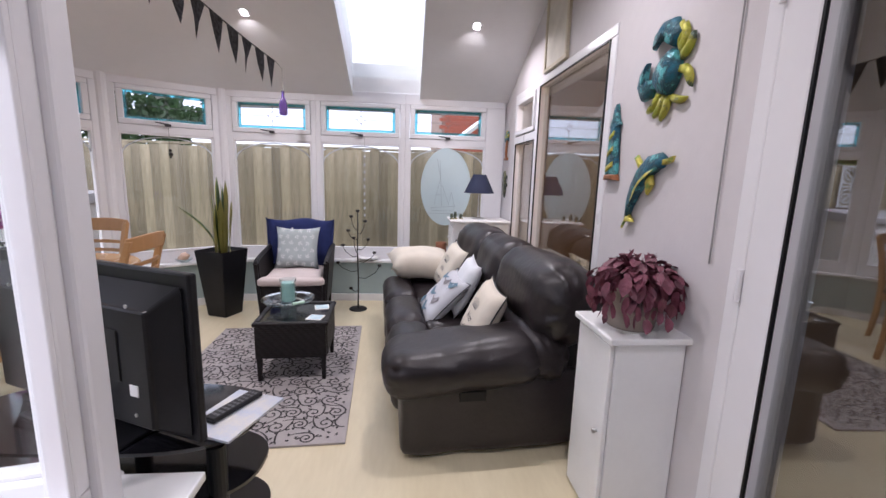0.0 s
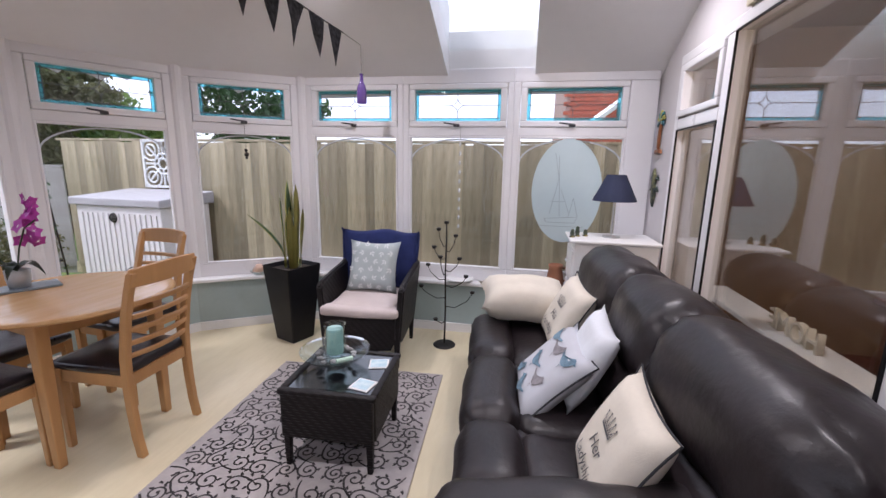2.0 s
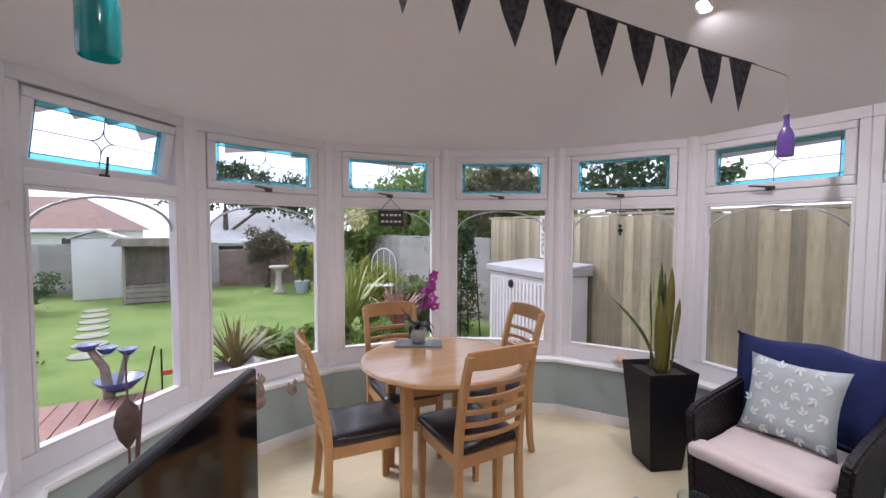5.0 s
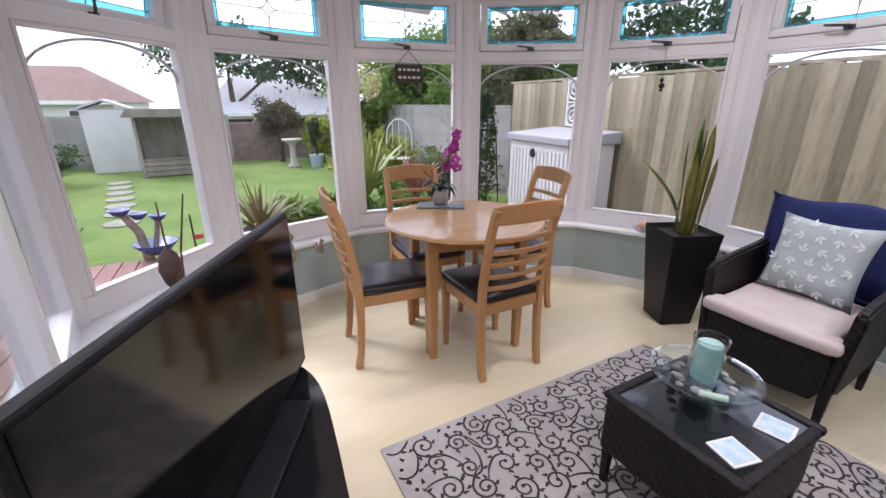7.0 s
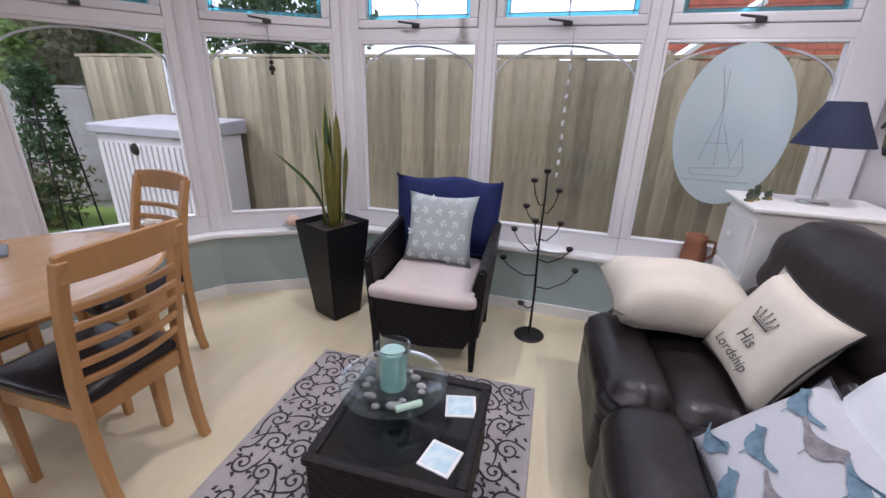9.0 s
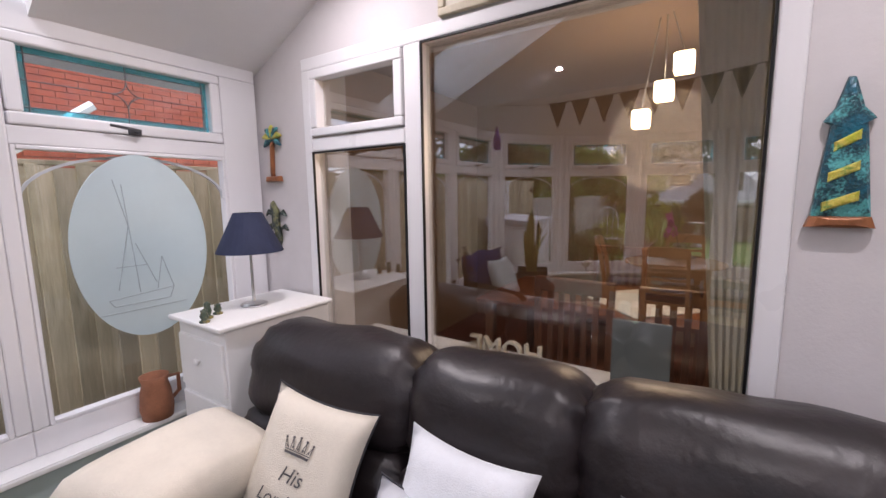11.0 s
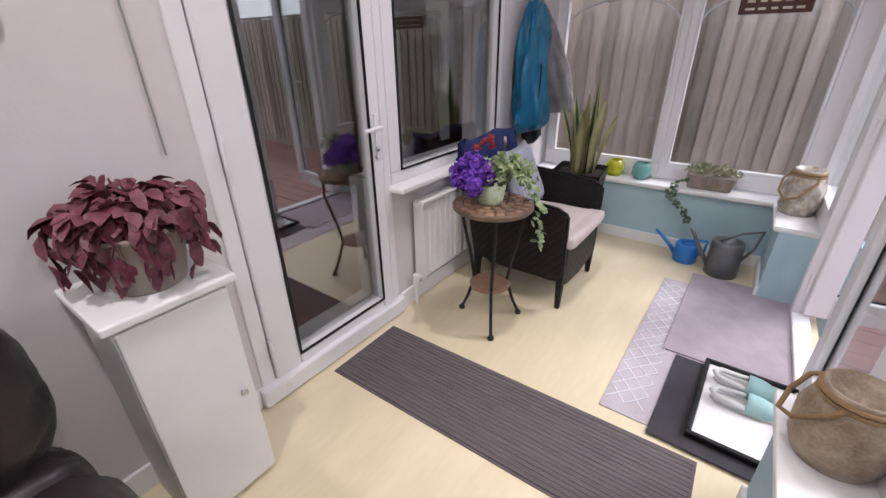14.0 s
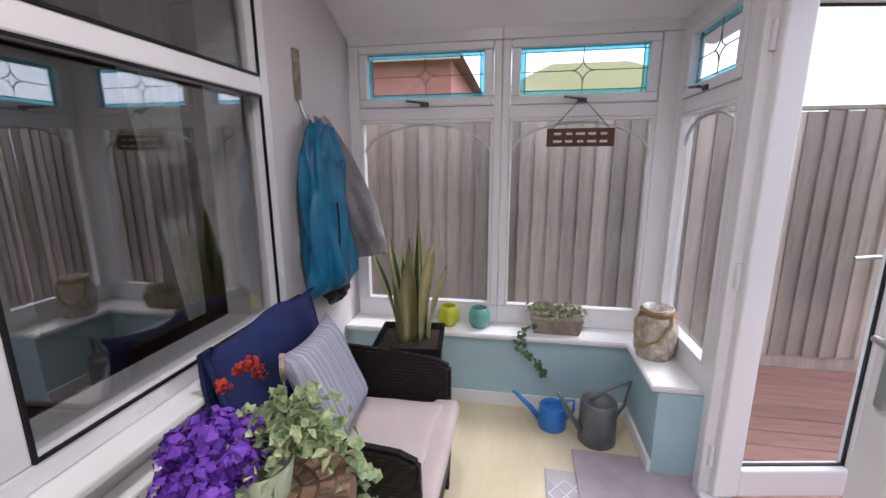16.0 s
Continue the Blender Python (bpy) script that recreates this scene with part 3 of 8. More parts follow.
def french_leaf(name, hinge_y, width, angle, label):
    """A glazed leaf; its local x runs from the hinge along the leaf."""
    e = part(name, bmesh.new(), UPVC, fd, label)
    lw, s, zt = width, 0.105, 2.05
    bm = bmesh.new()
    box(bm, s / 2, 0, (0.04 + zt) / 2, s, 0.065, zt - 0.04, 0.01)
    box(bm, lw - s / 2, 0, (0.04 + zt) / 2, s, 0.065, zt - 0.04, 0.01)
    box(bm, lw / 2, 0, 0.04 + 0.065, lw - 2 * s, 0.063, 0.13, 0.01)
    box(bm, lw / 2, 0, zt - s / 2, lw - 2 * s, 0.063, s, 0.01)
    bm.to_mesh(e.data)
    bm.free()
    p = part("pane", newbox(lw / 2, 0, 1.05, lw - 2 * s, 0.006, 1.8), GLASS, e)
    p.visible_shadow = False
    bm = bmesh.new()
    for xx, zz, sx, sz in ((s + 0.004, 1.05, 0.008, 1.78), (lw - s - 0.004, 1.05, 0.008, 1.78), (lw / 2, 0.174, lw - 2 * s - 0.016, 0.008), (lw / 2, zt - s - 0.004, lw - 2 * s - 0.016, 0.008)):
        box(bm, xx, 0, zz, sx, 0.012, sz)
    part("gasket", bm, BLACKPLASTIC, e, "black rubber gasket")
    bm = bmesh.new()
    for sd in (-1, 1):
        box(bm, lw - s / 2, sd * 0.037, 1.0, 0.03, 0.012, 0.22, 0.004)
        tube(bm, [(lw - s / 2, sd * 0.04, 1.05), (lw - s / 2, sd * 0.075, 1.055), (lw - s / 2 - 0.03, sd * 0.08, 1.055), (lw - s / 2 - 0.11, sd * 0.075, 1.05)], 0.009, 8)
    part("door_handle", bm, CHROME, e, "metal lever handle")
    bm = bmesh.new()
    for z in (0.22, 1.0, 1.85):
        tube(bm, [(-0.01, 0.0, z - 0.05), (-0.01, 0.0, z + 0.05)], 0.011, 8)
    part("hinge", bm, UPVC, e)
    e.matrix_local = pose(WX, hinge_y, 0, 0, 0, angle)
    return e


french_leaf("open_leaf", FD0 + 0.065, 0.66, 190, "white glazed door leaf standing open")
french_leaf("closed_leaf", FD1 - 0.065, 0.68, -90, "white glazed door leaf, shut")
bm = bmesh.new()
box(bm, WX, 1.462, 1.1, 0.12, 0.075, 2.3, 0.01)
struct("trim", bm, UPVC, "white corner post between French doors and bay", "post")
bm = bmesh.new()
for i in range(3, 9):
    tube(bm, [(*BAY[i], 0.44), (*BAY[i], 2.26)], 0.062, 16)
tube(bm, [(WX, ENDY + 0.0, 0.44), (WX, ENDY, 2.26)], 0.06, 16)
struct("trim", bm, UPVC, "white rounded corner posts of the bay windows", "post")

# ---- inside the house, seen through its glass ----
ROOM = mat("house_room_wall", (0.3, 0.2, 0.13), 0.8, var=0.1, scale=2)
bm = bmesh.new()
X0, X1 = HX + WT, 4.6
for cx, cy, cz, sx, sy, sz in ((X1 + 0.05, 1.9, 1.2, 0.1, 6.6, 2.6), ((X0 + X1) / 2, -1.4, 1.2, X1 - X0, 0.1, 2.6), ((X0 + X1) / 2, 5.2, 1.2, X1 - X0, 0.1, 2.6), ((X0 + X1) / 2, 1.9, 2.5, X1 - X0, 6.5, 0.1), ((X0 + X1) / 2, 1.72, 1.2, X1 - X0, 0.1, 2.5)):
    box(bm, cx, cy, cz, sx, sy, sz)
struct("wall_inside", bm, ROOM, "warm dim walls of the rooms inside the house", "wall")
struct("floor_inside", newbox((X0 + X1) / 2, 1.9, -0.03, X1 - X0, 6.5, 0.06), mat("red_brown_floor", (0.2, 0.07, 0.05), 0.5, var=0.2), "red-brown floor inside the house", "floor")

# ---- garden ----
bm = bmesh.new()
q = [bm.verts.new(p) for p in ((-60, -40, -0.2), (30, -40, -0.2), (30, 50, -0.2), (-60, 50, -0.2))]
bm.faces.new(q)
struct("ground", bm, LAWN, "mown green garden lawn", "lawn")


def fence(name, a, b, z0, z1, material, label, board=0.115, both=False):
    """A closeboard fence: overlapping feather-edge boards, a capping rail and gravel board."""
    m, L = edge_frame(a, b)
    f = thing(name, m, label, "fence")
    n = int(L / board)
    proto = None
    for k in range(n):
        if proto is None:
            bm = bmesh.new()
            vs = box(bm, 0, 0, (z0 + z1) / 2, board * 1.12, 0.02, z1 - z0)
            for v in vs:
                if v.co.x > 0:
                    v.co.y += 0.024
            proto = part("board", bm, material, f)
            proto.location = (board / 2, 0, 0)
        else:
            o = new("board", proto.data)
            o.parent = f
            o.location = ((k + 0.5) * board, random.uniform(-0.004, 0.004), random.uniform(-0.012, 0.012))
            o.rotation_euler = (0, random.uniform(-0.004, 0.004), 0)
    part("capping", newbox(L / 2, 0.0, z1 + 0.02, L, 0.05, 0.03, 0.004), material, f)
    part("gravel_board", newbox(L / 2, -0.01, z0 - 0.06, L, 0.03, 0.16), material, f)
    return f


fence("fence", (2.2, 6.15), (-5.6, 6.15), -0.05, 1.66, FENCE, "weathered brown closeboard garden fence with green algae")
fence("fence", (-4.2, -2.1), (3.4, -2.1), -0.05, 1.76, FENCEGREY, "grey weathered closeboard garden fence")
fence("fence", (-12.9, -4.1), (-4.2, -2.1), -0.05, 1.7, FENCEGREY, "grey closeboard fence running down the lawn", 0.15)

# ---- furniture: seating corner ----
def cushion(name, m, sx, sy, sz, material, label, pipe=None):
    c = thing(name, m, label, "cushion")
    bm = bmesh.new()
    pad(bm, sx, sy, sz)
    part("cover", bm, material, c, smooth=True)
    if pipe:
        bm = bmesh.new()
        pts = []
        for (u0, v0), (u1, v1) in (((-1, -1), (1, -1)), ((1, -1), (1, 1)), ((1, 1), (-1, 1)), ((-1, 1), (-1, -1))):
            for k in range(8):
                u, v = u0 + (u1 - u0) * k / 8, v0 + (v1 - v0) * k / 8
                q = 1 - 0.12 * (1 - u * u) * abs(v) ** 4
                p = 1 - 0.12 * (1 - v * v) * abs(u) ** 4
                pts.append((u * p * sx / 2, v * q * sy / 2, 0))
        tube(bm, pts + [pts[0]], 0.004, 6)
        part("piping", bm, pipe, c)
    return c


def soft_block(bm, cx, cy, cz, sx, sy, sz, r, sag=0.0, m=None, n=10, fold=0.0):
    """An upholstered block: a rounded box with a slight crown, uneven stuffing and folds gathered at its ends."""
    tmp = bmesh.new()
    bmesh.ops.create_cube(tmp, size=2.0)
    bmesh.ops.subdivide_edges(tmp, edges=tmp.edges[:], cuts=n, use_grid_fill=True)
    mp = {}
    for v in tmp.verts:
        p = Vector((v.co.x * sx / 2, v.co.y * sy / 2, v.co.z * sz / 2))
        core = Vector((max(-sx / 2 + r, min(sx / 2 - r, p.x)), max(-sy / 2 + r, min(sy / 2 - r, p.y)), max(-sz / 2 + r, min(sz / 2 - r, p.z))))
        dlt = p - core
        if dlt.length > 1e-6:
            p = core + dlt.normalized() * r
        u, w = v.co.x, v.co.y
        p.z += sag * (1 - u * u) * (1 - w * w) * (1 if v.co.z > 0 else 0)
        wob = noise.noise((p.x * 5 + cx * 3, p.y * 5 + cy * 3, p.z * 5)) * 0.012
        p += dlt.normalized() * wob if dlt.length > 1e-6 else Vector((0, 0, wob if v.co.z > 0.5 else 0))
        if fold:
            q = math.atan2(v.co.z, v.co.x)
            g = math.exp(-(1 - abs(w)) * sy / 2 / 0.075)
            out = Vector((p.x, 0, p.z)).normalized()
            p += out * fold * (g * math.sin(q * 9 + 4 * noise.noise((cx + w * 2, cy * 5, q * 2))) + 0.7 * noise.noise((p.x * 9 + cy * 5, p.y * 7 + cy, p.z * 9)))
            p += out * fold * 1.3 * (1 - w * w) ** 0.5
        p += Vector((cx, cy, cz))
        if m is not None:
            p = m @ p
        mp[v] = bm.verts.new(p)
    for f in tmp.faces:
        bm.faces.new([mp[v] for v in f.verts])
    tmp.free()


def softpart(name, parent, *a, label="", material=None, **k):
    bm = bmesh.new()
    soft_block(bm, *a, **k)
    return part(name, bm, material or LEATHER, parent, label, smooth=True)


# Sofa: local x towards the house wall (depth), local y along its length
sofa = thing("sofa", pose(1.0, 3.28, 0, 0, 0, 4.5), "dark brown leather three-seat recliner sofa against the house wall", "sofa")
softpart("base", sofa, 0.02, 0, 0.2, 0.86, 2.04, 0.34, 0.05)
BACKY, SEATY = ((-1.05, -0.285), (-0.285, 0.245), (0.245, 1.02)), ((-0.7, -0.285), (-0.285, 0.3), (0.3, 0.93))
for k, (a, b) in enumerate(SEATY):
    softpart("seat_cushion", sofa, -0.39, (a + b) / 2, 0.355, 0.25, b - a + 0.012, 0.18, 0.085, sag=0.014, n=14, fold=0.006)
    softpart("seat_cushion", sofa, -0.07, (a + b) / 2, 0.325, 0.43, b - a + 0.012, 0.16, 0.075, sag=0.008, n=14, fold=0.005)
    softpart("footrest", sofa, -0.435, (a + b) / 2, 0.2, 0.16, b - a + 0.01, 0.33, 0.078)
tilt = Matrix.Translation((0.2, 0, 0.45)) @ Matrix.Rotation(radians(13), 4, "Y") @ Matrix.Translation((-0.2, 0, -0.45))
for a, b in BACKY:
    softpart("lumbar_cushion", sofa, 0.21, (a + b) / 2, 0.5, 0.25, b - a + 0.06, 0.24, 0.1, m=tilt, n=14, fold=0.008)
    softpart("head_cushion", sofa, 0.265, (a + b) / 2, 0.765, 0.34, b - a + 0.085, 0.395, 0.15, m=tilt, n=18, fold=0.01)
    for f in (0.19, 0.81):
        y = a + (b - a) * f
        bm = bmesh.new()
        tube(bm, [tilt @ Vector((0.265 - 0.174 * math.cos(q), y, 0.765 + 0.2 * math.sin(q))) for q in [radians(-42 + 14 * k) for k in range(13)]], 0.003, 6)
        part("head_seam", bm, LEATHER, sofa)
softpart("back", sofa, 0.4, 0, 0.48, 0.2, 1.95, 0.66, 0.07)
droop = Matrix.Translation((0, 0, 0.5)) @ Matrix.Rotation(radians(-5), 4, "Y") @ Matrix.Translation((0, 0, -0.5))
softpart("arm", sofa, -0.02, -0.9, 0.225, 0.92, 0.28, 0.41, 0.05)
softpart("arm_pad", sofa, -0.18, -0.9, 0.475, 0.76, 0.41, 0.23, 0.105, m=droop, n=18, fold=0.008)
softpart("arm", sofa, 0.0, 0.965, 0.22, 0.84, 0.13, 0.4, 0.05)
softpart("arm_pad", sofa, -0.08, 0.96, 0.43, 0.62, 0.18, 0.18, 0.085, m=droop, n=14, fold=0.006)
bm = bmesh.new()
box(bm, -0.14, -1.04, 0.33, 0.13, 0.014, 0.055, 0.006)
part("recliner_handle", bm, BLACKPLASTIC, sofa, "recessed black recliner pull")

armchair_m = pose(-0.394, 4.303, 0, 0, 0, 5)
def rattan_chair(m, label, seat_label):
    """Woven armchair facing local -y, with its loose pad built in."""
    c = thing("rattan_armchair", m, label, "armchair", group="rattan armchairs")
    bm = bmesh.new()
    prism(bm, [(-0.25, 0.2), (-0.22, 0.14), (0.0, 0.12), (0.22, 0.14), (0.25, 0.2), (0.25, 0.385), (-0.25, 0.385)], 0.5, Matrix.Translation((0, -0.265, 0)))
    bmesh.ops.recalc_face_normals(bm, faces=bm.faces)
    part("seat_panel", bm, WICKER, c)
    bm = bmesh.new()
    vs = box(bm, 0, 0.29, 0.58, 0.54, 0.055, 0.58, 0.02)
    for v in vs:
        v.co.y += (v.co.z - 0.32) * 0.2
        v.co.x *= 1 + max(v.co.z - 0.32, 0) * 0.2
    part("backrest", bm, WICKER, c)
    for s in (-1, 1):
        bm = bmesh.new()
        prism(bm, [(-0.265, 0.2), (-0.2, 0.17), (0.1, 0.18), (0.31, 0.2), (0.37, 0.66), (0.24, 0.645), (0.0, 0.63), (-0.2, 0.61), (-0.262, 0.58)], 0.045, Matrix.Rotation(radians(90), 4, "Z"))
        bmesh.ops.recalc_face_normals(bm, faces=bm.faces)
        bmesh.ops.bevel(bm, geom=[e for e in bm.edges if e.calc_face_angle(0) > 0.4], offset=0.012, segments=2, affect="EDGES")
        bmesh.ops.translate(bm, vec=(s * 0.265 + 0.0225, 0, 0), verts=bm.verts[:])
        for v in bm.verts:
            v.co.x += s * 0.03 * max(v.co.z - 0.3, 0) / 0.3
        part("arm", bm, WICKER, c)
        for y in (-0.245, 0.29):
            part("leg", newbox(s * 0.262, y, 0.11, 0.042, 0.042, 0.22, 0.004, taper=0.62), WICKER, c)
    bm = bmesh.new()
    soft_block(bm, 0, -0.0, 0.415, 0.475, 0.5, 0.075, 0.03, 0.012, n=12)
    soft_block(bm, 0, -0.245, 0.413, 0.56, 0.12, 0.072, 0.03, 0.0, n=12)
    part("seat_pad", bm, SEATPAD, c, seat_label, smooth=True)
    return c


chair1 = rattan_chair(armchair_m, "dark brown rattan armchair with an oatmeal seat pad", "oatmeal fabric seat pad")
chair2 = rattan_chair(pose(1.165, 0.0, 0, 0, 0, -90), "dark brown rattan armchair with a cream seat pad by the radiator", "cream fabric seat pad")


def throw(m, label):
    """A navy cloth folded over the top of a rattan back."""
    c = thing("throw", m, label, "throw blanket")
    bm = bmesh.new()
    n, cols = 16, []
    path = [(0.252, 0.47), (0.274, 0.58), (0.296, 0.69), (0.32, 0.8), (0.338, 0.868), (0.375, 0.893), (0.415, 0.868), (0.418, 0.76), (0.395, 0.6)]
    for i in range(n + 1):
        u = 2 * i / n - 1
        col = []
        for y, z in path:
            wv = 0.008 * math.sin(u * 9 + z * 6)
            col.append(bm.verts.new((u * (0.285 + 0.035 * (z - 0.42) / 0.5) - 0.012, y + wv - 0.03 * (abs(u) ** 6) * (1 if y < 0.37 else -1) * -1, z + 0.012 * math.sin(u * 5 + 1))))
        cols.append(col)
    for a, b in zip(cols, cols[1:]):
        for k in range(len(path) - 1):
            bm.faces.new((a[k], b[k], b[k + 1], a[k + 1]))
    edges = [[v.co.copy() for v in cols[0]], [v.co.copy() for v in cols[-1]], [col[0].co.copy() for col in cols], [col[-1].co.copy() for col in cols]]
    bmesh.ops.recalc_face_normals(bm, faces=bm.faces)
    bmesh.ops.solidify(bm, geom=bm.faces[:], thickness=0.014)
    part("cloth", bm, NAVY, c, smooth=True)
    for pts in edges:
        bm = bmesh.new()
        tube(bm, pts, 0.009, 8)
        part("hem", bm, NAVY, c, smooth=True)
    return c


throw(armchair_m, "navy blue throw folded over the armchair back")
throw(pose(1.165, 0.0, 0, 0, 0, -90), "navy blue throw over the chair by the window")
cushion("cushion", armchair_m @ pose(-0.01, 0.135, 0.645, 70, 0, -3), 0.41, 0.41, 0.13, GREYCLOTH, "pale grey cushion with white leaf pattern on the armchair")

# Cushions on the sofa
def on_sofa(y, x, z, lean, turn=0.0, roll=0.0):
    """A cushion stood against the sofa back; lean in degrees from upright."""
    return sofa.matrix_world @ Matrix.Translation((x, y, z)) @ Matrix.Rotation(radians(-90 + turn), 4, "Z") @ Matrix.Rotation(radians(90 - lean), 4, "X") @ Matrix.Rotation(radians(roll), 4, "Z")


PIPE = mat("dark_piping", (0.03, 0.03, 0.035), 0.8)
his = cushion("cushion", on_sofa(0.53, 0.03, 0.605, 26, 6, -6), 0.42, 0.42, 0.13, CREAM, "cream cushion printed with a crown and His Lordship", PIPE)
her = cushion("cushion", on_sofa(-0.585, 0.01, 0.565, 26, -4, -3), 0.42, 0.42, 0.13, CREAM, "cream cushion printed with a crown and Her Ladyship", PIPE)
white = cushion("cushion", on_sofa(0.0, 0.03, 0.6, 26, -4, -3), 0.4, 0.4, 0.12, WHITECLOTH, "white cushion with a faint aqua wash pattern")
birds = cushion("cushion", on_sofa(0.0, -0.12, 0.515, 44, 0, -2), 0.47, 0.42, 0.12, mat("bird_cushion_cloth", (0.55, 0.56, 0.6), 0.95, var=0.06, bump=0.3, bscale=260), "pale grey cushion printed with blue garden birds", PIPE)
cushion("pillow", sofa.matrix_world @ pose(-0.18, 0.86, 0.585, 10, 3, 5), 0.6, 0.4, 0.24, CREAM, "plump cream bolster pillow lying on the sofa arm")

# Rug
bm = bmesh.new()
box(bm, 0, 0, 0.006, 1.15, 1.68, 0.012, 0.003)
rugmat = mat("grey_scroll_rug", (0.46, 0.42, 0.41), 0.95, color2=(0.36, 0.33, 0.33), scale=6, bump=0.5, bscale=300)
tagged(part("rug", bm, rugmat), "mauve-grey rug with dark scrolling floral pattern", "rug").matrix_world = pose(-0.3, 3.176, 0, 0, 0, 3.2)

# Coffee table
ct = thing("coffee_table", pose(-0.125, 3.25, 0.012, 0, 0, 3), "dark rattan coffee table with black glass top on the rug", "coffee table")
for x, y, sx, sy in ((0, -0.22, 0.44, 0.03), (0, 0.22, 0.44, 0.03), (-0.21, 0, 0.03, 0.41), (0.21, 0, 0.03, 0.41)):
    bm = bmesh.new()
    vs = box(bm, x, y, 0.27, sx, sy, 0.22, 0.006)
    part("apron", bm, WICKER, ct)
for x in (-0.2, 0.2):
    for y in (-0.21, 0.21):
        part("leg", newbox(x, y, 0.1, 0.035, 0.035, 0.2, 0.004, taper=0.7), WICKER, ct)
bm = bmesh.new()
for x, y, sx, sy in ((0, -0.22, 0.47, 0.035), (0, 0.22, 0.47, 0.035), (-0.217, 0, 0.035, 0.405), (0.217, 0, 0.035, 0.405)):
    box(bm, x, y, 0.385, sx, sy, 0.03, 0.01)
part("rim", bm, WICKER, ct)
part("glass_top", newbox(0, 0, 0.386, 0.4, 0.406, 0.008), BLACKGLASS, ct, "black glass inset top")

# Tall planter with snake plant
def tapered_planter(m, top, foot, h, label):
    p = thing("planter", m, label, "planter")
    bm = bmesh.new()
    r = bmesh.ops.create_cube(bm, size=1)
    for v in r["verts"]:
        s = top if v.co.z > 0 else foot
        v.co = Vector((v.co.x * s, v.co.y * s, h / 2 + v.co.z * h))
    tf = max(bm.faces, key=lambda f: f.calc_center_median().z)
    bmesh.ops.inset_individual(bm, faces=[tf], thickness=0.018)
    bmesh.ops.translate(bm, vec=(0, 0, -0.05), verts=tf.verts[:])
    bmesh.ops.bevel(bm, geom=[e for e in bm.edges if e.calc_face_angle(0) > 0.5], offset=0.006, segments=2, affect="EDGES")
    part("pot", bm, PLANTERBLACK, p)
    part("soil", newbox(0, 0, h - 0.05, top - 0.05, top - 0.05, 0.03), SOIL, p)
    return p


def snake_plant(m, leaves, label, edge, inner=0.72):
    """Upright sword leaves with pale margins; each leaf is (x, y, height, lean, direction, width)."""
    p = thing("snake_plant", m, label, "plant")
    for x, y, h, lean, dirn, wd in leaves:
        for wid, mt, nm, off in ((1.0, edge, "leaf_margin", 0.0), (inner, LEAFGREEN, "leaf", 0.0)):
            bm = bmesh.new()
            n, A, B, C = 10, [], [], []
            d = Vector((math.cos(radians(dirn)), math.sin(radians(dirn)), 0))
            s = Vector((-d.y, d.x, 0))
            for k in range(n + 1):
                u = k / n
                hw = wd * 0.72 * wid * (0.55 + 0.9 * u) * (1 - u ** 3.5) + 0.0008
                c = Vector((x, y, h * u)) + d * (lean * h * u * u)
                tw = s * math.cos(u * 0.9) + d * math.sin(u * 0.9)
                A.append(bm.verts.new(c - tw * hw + d * 0.25 * hw))
                B.append(bm.verts.new(c))
                C.append(bm.verts.new(c + tw * hw + d * 0.25 * hw))
            for k in range(n):
                bm.faces.new((A[k], B[k], B[k + 1], A[k + 1]))
                bm.faces.new((B[k], C[k], C[k + 1], B[k + 1]))
            bmesh.ops.solidify(bm, geom=bm.faces[:], thickness=0.003 if wid == 1 else 0.006)
            if wid < 1:
                bmesh.ops.translate(bm, vec=d * -0.0015, verts=bm.verts[:])
            part(nm, bm, mt, p, smooth=True)
    return p


tapered_planter(pose(-1.1, 4.41, 0, 0, 0, -21), 0.32, 0.21, 0.63, "tall tapered matt black planter")
snake_plant(pose(-1.1, 4.41, 0.6), [(0.0, 0.02, 0.69, 0.02, 200, 0.05), (0.045, 0.0, 0.66, 0.03, 20, 0.05), (-0.03, -0.03, 0.56, 0.04, 240, 0.048), (0.03, -0.045, 0.5, 0.05, 300, 0.048), (-0.05, 0.02, 0.42, 0.7, 195, 0.026), (0.06, 0.03, 0.47, 0.08, 30, 0.042), (0.015, 0.045, 0.61, 0.03, 100, 0.05), (-0.03, 0.045, 0.45, 0.05, 150, 0.042), (0.045, -0.035, 0.36, 0.08, 330, 0.04), (0.02, -0.01, 0.63, 0.02, 60, 0.046)], "upright snake plant with yellow-edged leaves", LEAFEDGE)

# Dining table and chairs
dt = thing("dining_table", pose(-1.55, 3.08, 0, 0, 0, 0), "round light oak dining table with four square legs", "dining table")
bm = bmesh.new()
lathe(bm, [(0.0, 0.722), (0.43, 0.722), (0.455, 0.728), (0.463, 0.737), (0.455, 0.747), (0.44, 0.75), (0.0, 0.75)], 64)
part("tabletop", bm, OAKTOP, dt)
bm = bmesh.new()
for a in range(4):
    box(bm, 0, -0.235, 0.675, 0.44, 0.02, 0.09, 0.003, Matrix.Rotation(radians(90 * a - 11), 4, "Z"))
part("apron", bm, OAK, dt)
for a in range(4):
    bm = bmesh.new()
    v = Matrix.Rotation(radians(90 * a + 34 - 90), 4, "Z") @ Vector((0.375, 0, 0))
    box(bm, v.x * 0.95, v.y * 0.95, 0.36, 0.06, 0.06, 0.72, 0.006, taper=0.65)
    part("leg", bm, OAK, dt)


